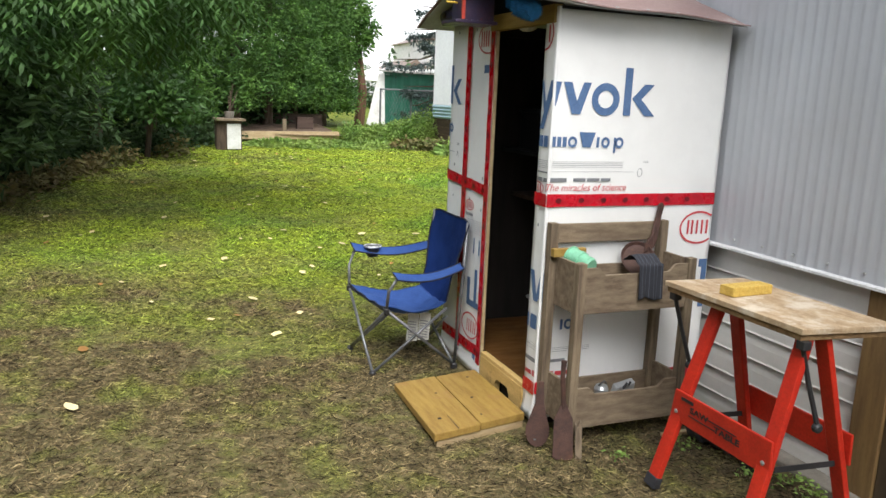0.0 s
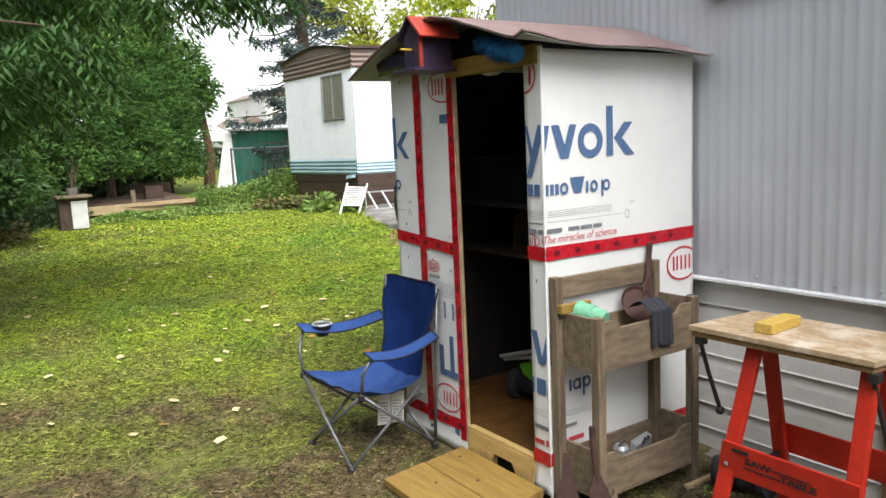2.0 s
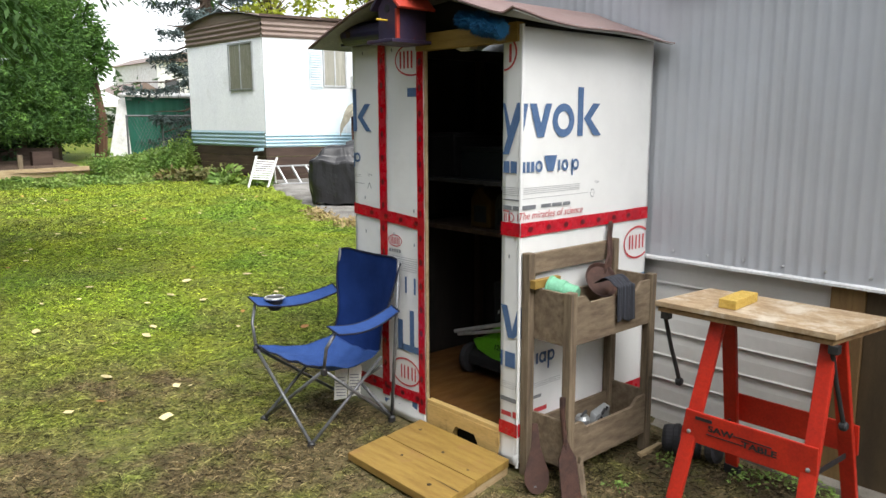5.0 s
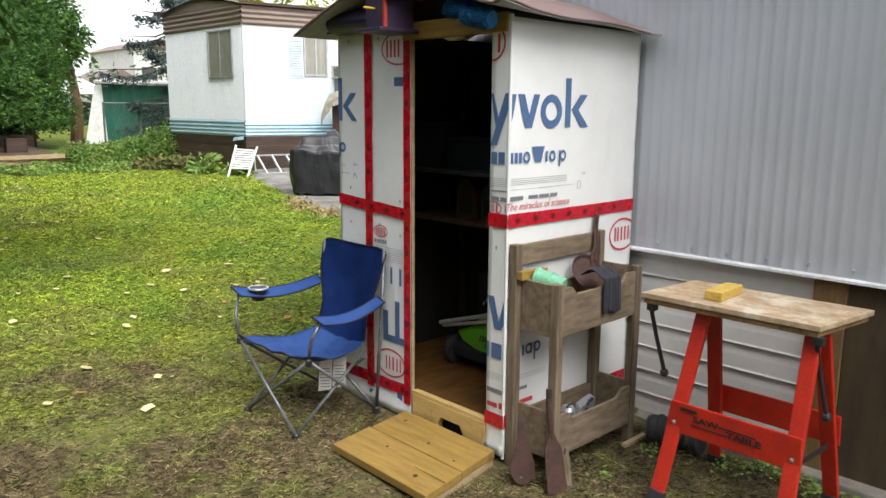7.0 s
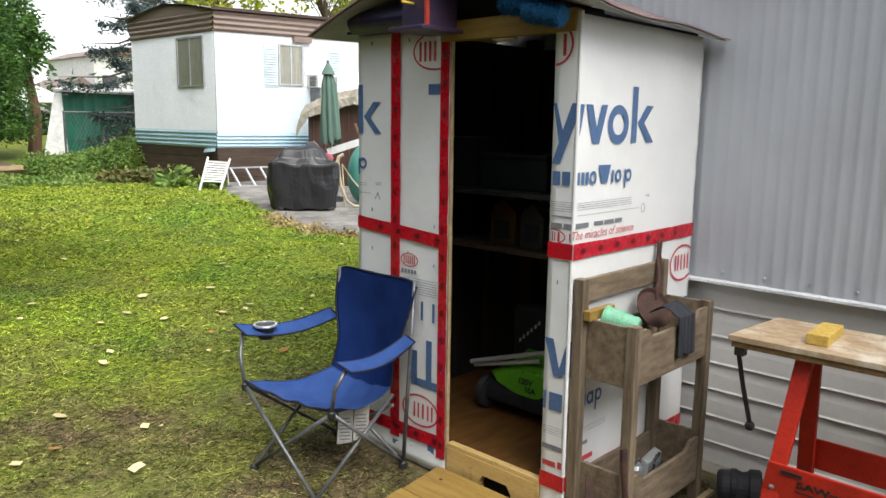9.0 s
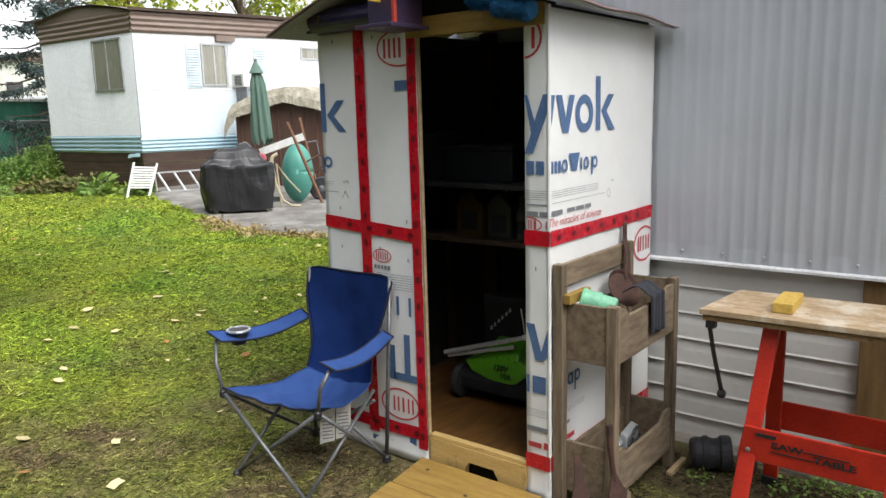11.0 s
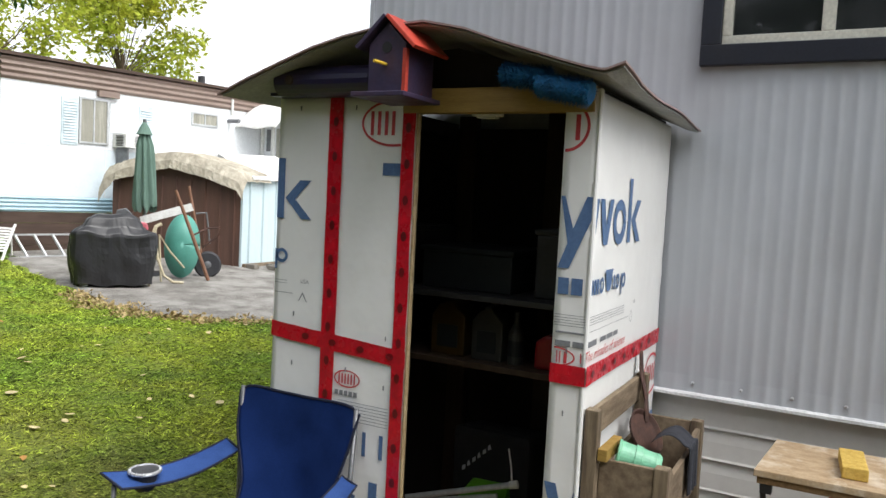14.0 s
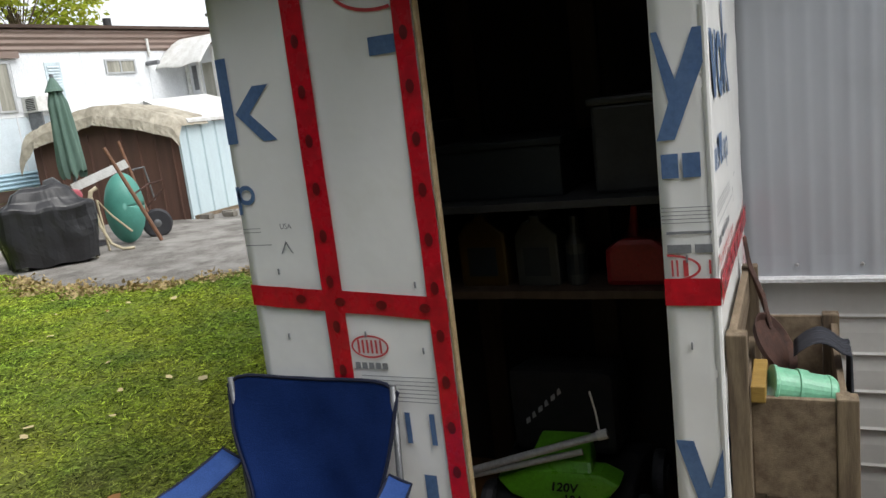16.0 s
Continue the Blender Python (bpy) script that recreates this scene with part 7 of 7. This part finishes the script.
# green shed, leaning sheet, far things
gsz = gh(7.3, 20.4)
gsh = thing("green_shed", (7.3, 20.6, gsz), "green metal garden shed with a pale roof edge", "shed")
part("wall", B().sweep([(6.3 + 1.75 * k / 24, 20.5 - 0.9 * k / 24 - (0.02 if k % 3 == 0 else 0), gsz) for k in range(25)], (0, 0, 1.42)), M_GSHED, gsh)
part("side", B().slab([(6.3, 20.5, gsz), (7.35, 22.4, gsz), (7.35, 22.4, gsz + 1.42), (6.3, 20.5, gsz + 1.42)], (0.05, 0, 0)), M_GSHED, gsh)
part("roof", B().hexa([(6.15, 20.45, gsz + 1.42), (8.2, 19.5, gsz + 1.36), (9.2, 22.4, gsz + 1.55), (7.25, 22.5, gsz + 1.6), (6.15, 20.45, gsz + 1.47), (8.2, 19.5, gsz + 1.41), (9.2, 22.4, gsz + 1.6), (7.25, 22.5, gsz + 1.65)]), M_WHITE, gsh, "pale roof")
solid("leaning_sheet", B().hexa([(5.65, 19.9, gsz - 0.1), (6.2, 19.9, gsz - 0.1), (6.22, 19.95, gsz - 0.1), (5.7, 19.95, gsz - 0.1), (6.13, 20.38, gsz + 1.36), (6.3, 20.38, gsz + 1.4), (6.31, 20.42, gsz + 1.4), (6.14, 20.42, gsz + 1.36)]), M_WHITE, (6.2, 20.1, gsz), "long white sheet leaning on the green shed", "sheet")
fence = thing("wire_fence", (6.5, 18.3, gh(6.5, 18.3)), "low wire mesh fence behind the brambles", "fence")
fz = gh(6.5, 18.3)
for k in range(5):
    part("post", B().tube([(5.6 + 0.8 * k, 18.4, fz - 0.1), (5.6 + 0.8 * k, 18.4, fz + 1.05)], 0.025, 8), M_STEEL, fence)
part("top_rail", B().tube([(5.6, 18.4, fz + 1.03), (8.8, 18.4, fz + 1.03)], 0.02, 8), M_STEEL, fence)
mesh_ = B()
for k in range(44):
    x = 5.6 + 0.075 * k
    for s in (1, -1):
        x1 = x + s * 0.5
        if 5.6 <= x1 <= 8.85:
            mesh_.tube([(x, 18.4, fz + 0.03), (x1, 18.4, fz + 1.02)], 0.004, 4, False)
tagged(part("wire_mesh", mesh_, M_STEEL, fence), kind="stuff")
gz2 = gh(6, 26)
gaz = thing("white_garden_canopy", (8.0, 27, gz2), "white pointed garden canopy further off", "canopy")
part("canopy_top", B().lathe((8.0, 27, gz2 + 1.1), [(1.1, 0), (1.05, 0.06), (0.5, 0.3), (0.05, 0.5)], 8), M_WHITE, gaz)
for dx, dy in ((-0.8, -0.8), (0.8, -0.8), (0.8, 0.8), (-0.8, 0.8)):
    part("post", B().tube([(8.0 + dx, 27 + dy, gz2), (8.0 + dx, 27 + dy, gz2 + 1.15)], 0.03, 6), M_STEEL, gaz)

hz = gh(12, 34)
fh = thing("distant_house", (12, 34, hz), "white house with low gables beyond the gardens", "house")
part("wall", B().box(12.2, 16.0, 33.0, 38, hz, hz + 3.1), M_WHITE, fh)
part("wing_wall", B().box(10.7, 12.0, 32.5, 36, hz, hz + 1.7), M_WHITE, fh)
part("roof", B().slab([(12.05, 32.8, hz + 3.1), (16.3, 32.8, hz + 3.1), (14.6, 32.8, hz + 3.55), (13.2, 32.8, hz + 3.5)], (0, 5.6, 0)), M_TRBROWN, fh)
part("wing_roof", B().slab([(10.5, 32.2, hz + 1.7), (12.2, 32.2, hz + 1.7), (11.4, 32.2, hz + 2.2)], (0, 4, 0)), M_TRBROWN, fh)
for u0, u1, z0, z1, y in ((12.5, 13.1, 1.7, 2.35, 32.97), (14.0, 15.0, 1.7, 2.35, 32.97), (11.1, 11.7, 0.8, 1.4, 32.47)):
    part("window", B().box(u0, u1, y - 0.03, y + 0.01, hz + z0, hz + z1), M_PANE, fh)

# blue spruce beside the trailer
def spruce(x, y, h, r, seed):
    z0 = gh(x, y)
    g = np.random.RandomState(seed)
    t = thing("blue_spruce", (x, y, z0), "tall blue spruce with drooping layered branches", "tree")
    part("trunk", B().tube([(x, y, z0 - 0.1), (x, y, z0 + h * 0.5), (x, y, z0 + h)], [0.2, 0.13, 0.02], 10), M_BARK, t)
    pts = []
    limbs = []
    for k in range(58):
        hz_ = 0.09 + 0.88 * k / 58
        an = k * 2.4 + g.uniform(-0.3, 0.3)
        L = r * (1.03 - hz_) ** 0.8 * g.uniform(0.65, 1.1)
        o = np.array([math.cos(an), math.sin(an), 0])
        p0 = np.array([x, y, z0 + h * hz_])
        tip = p0 + o * L + np.array([0, 0, -0.22 * L + 0.1])
        limbs.append((p0, p0 + o * L * 0.5 + np.array([0, 0, -0.16 * L]), tip))
        n = int(330 * L + 40)
        s = g.uniform(0.12, 1, n)
        c = p0 + np.outer(s, o * L) + np.outer(-0.24 * L * np.sin(s * 2.2), [0, 0, 1])
        side = np.array([-o[1], o[0], 0])
        c = c + np.outer(g.normal(size=n) * 0.12 * L * (1.1 - s) + g.normal(size=n) * 0.05, side) + np.outer(-np.abs(g.normal(size=n)) * 0.10, [0, 0, 1])
        pts.append(c)
    lb_ = B()
    for a, m, e in limbs:
        lb_.tube([a, m, e], [0.03, 0.02, 0.005], 5, False)
    tagged(part("limbs", lb_, M_BARK, t), kind="stuff")
    raw_part("needles", leaf_cloud(seed, np.concatenate(pts), 0.12, 0.35, 0.3), M_SPRUCE, t)


spruce(7.95, 19.1, 9.5, 2.5, 31)

# trees behind the trailer and in the distance
mb = [(16.2 + 5.0 * g0.rand(), 25.0 + 2.5 * g0.rand(), 5.2 + 4.6 * g0.rand(), 0.6 + 0.5 * g0.rand()) for _ in range(34)]
broadleaf("yellow_maple", 18.5, 26.2, 5.5, mb, 12, 0.24, M_MAPLE, "maple turning yellow-green behind the trailer roof", 130, 0.1)
mb = [(10.5 + 4.0 * g0.rand(), 23.0 + 2.0 * g0.rand(), 4.6 + 3.2 * g0.rand(), 0.5 + 0.4 * g0.rand()) for _ in range(26)]
broadleaf("yellow_maple", 12.5, 24.0, 5.0, mb, 13, 0.20, M_MAPLE, "maple turning yellow-green behind the trailer roof", 170, 0.09)
for k, (x, y, h, r) in enumerate(((5.8, 44, 6.5, 2.2), (9.0, 50, 7.5, 2.4), (3.0, 40, 6.5, 2.3), (13.0, 52, 7.5, 2.6), (0.0, 36, 7.5, 2.4), (7.3, 40, 3.6, 1.6))):
    cedar(x, y, h, r, 90 + k, 4000, M_FARTREE, label="distant dark green tree beyond the gardens")
undergrowth("far_hedge", M_FARTREE, "distant hedge and bushes beyond the gardens", "hedge", [(-6 + 1.5 * k, 34 + 2 * math.sin(k), 1.3, 1.6 + 0.8 * g0.rand(), 500) for k in range(16)] + [(4.6 + 0.6 * k, 24 + k, 0.8, 1.0, 500) for k in range(4)], 0.3, 27)

# ---- fallen leaves ----
def leaf_mesh(name, material, seed):
    rnd = random.Random(seed)
    b = B()
    n = 8
    rim = [(math.cos(2 * math.pi * k / n) * rnd.uniform(0.32, 0.6), math.sin(2 * math.pi * k / n) * rnd.uniform(0.25, 0.5)) for k in range(n)]
    b.add([(0, 0, 0.06)] + [(a, c, 0.05 + 0.12 * abs(c) + 0.06 * rnd.random()) for a, c in rim], [(0, k + 1, (k + 1) % n + 1) for k in range(n)])
    return mesh_of(name, b, material, (0, 0, 0))


LEAVES = [leaf_mesh("fallen_leaf", M_LEAF, k) for k in range(3)] + [leaf_mesh("fallen_leaf", M_LEAFO, k + 5) for k in range(2)]
rl = random.Random(77)
spots = [(0.71, 5.33, 0), (2.05, 7.28, 0), (1.31, 7.53, 1), (3.15, 7.95, 2), (1.9, 6.6, 1), (2.3, 6.5, 0), (1.75, 6.9, 1), (2.6, 7.2, 0), (-0.35, 3.75, 0), (0.75, 4.55, 1)]
while len(spots) < 215:
    y = 4.4 + 9.5 * rl.random()
    x = -1.5 + rl.random() * (pad_edge(y) + 1.2 if y > 5 else 4.0)
    if x > 1.05 and y < 4.5:
        continue
    spots.append((x, y, rl.choice((0, 1, 2, 0, 1, 2, 3, 4))))
for i, (x, y, k) in enumerate(spots):
    ob = new("fallen_leaf", LEAVES[k])
    s = (0.085 if i < 10 else rl.uniform(0.03, 0.075))
    ob.matrix_world = pose(x, y, gh(x, y) + 0.02, rl.uniform(-14, 14), rl.uniform(-14, 14), rl.uniform(0, 360)) @ Matrix.Diagonal((s, s, 0.5 * s, 1))
    tagged(ob, "pale dried leaf lying on the lawn" if k < 3 else "brown fallen leaf lying on the lawn", "leaf", "fallen leaves")

# ---- grass ----
def grass(name, n, x0, x1, y0, y1, hgt, wid, seed, lie):
    g = np.random.RandomState(seed)
    x = g.uniform(x0, x1, n)
    y = g.uniform(y0, y1, n)
    keep = ~((x > 1.6) & (y > 2.95) & (y < 4.25)) & (x < 2.55)
    keep |= (y > 4.5) & (x < 9)
    keep &= ~((y > 5.0) & (y < 13.6) & (x > np.array([pad_edge(v) for v in y]) - 0.03))
    keep &= ~((x > 1.19) & (x < 1.67) & (y > 2.96) & (y < 3.60))
    x, y = x[keep], y[keep]
    n = len(x)
    z = np.array([gh(a, b_) for a, b_ in zip(x, y)])
    an = g.uniform(0, 2 * math.pi, n)
    H = hgt * g.uniform(0.4, 1.3, n)
    lean = g.uniform(0.2, lie, n) * H
    wv = wid * g.uniform(0.6, 1.3, n)
    ln = g.uniform(0, 2 * math.pi, n)
    P = np.stack([x, y, z - 0.004], 1)
    S = np.stack([np.cos(an), np.sin(an), np.zeros(n)], 1) * wv[:, None] / 2
    D = np.stack([np.cos(ln) * lean, np.sin(ln) * lean, H], 1)
    V = np.stack([P - S, P + S, P + D * 0.55 + S * 0.8 + [0, 0, 0.004], P + D], 1).reshape(-1, 3)
    me = bpy.data.meshes.new(name)
    me.from_pydata(V.tolist(), [], [q for i in range(n) for q in ((4 * i, 4 * i + 1, 4 * i + 2), (4 * i, 4 * i + 2, 4 * i + 3))])
    me.materials.append(M_BLADE)
    tagged(new(name, me), "short mown grass, green and straw coloured", "grass", kind="stuff")


grass("grass_near", 190000, -2.0, 2.6, 1.2, 6.0, 0.018, 0.0036, 1, 4.5)
grass("grass_middle", 170000, -2.5, 6.9, 6.0, 10.5, 0.020, 0.007, 2, 4.5)
grass("grass_far", 90000, -2.5, 6.6, 10.5, 15.5, 0.026, 0.013, 3, 4.5)
grass("grass_beyond_shed", 70000, 2.6, 8.6, 4.5, 6.0, 0.020, 0.006, 4, 4.5)
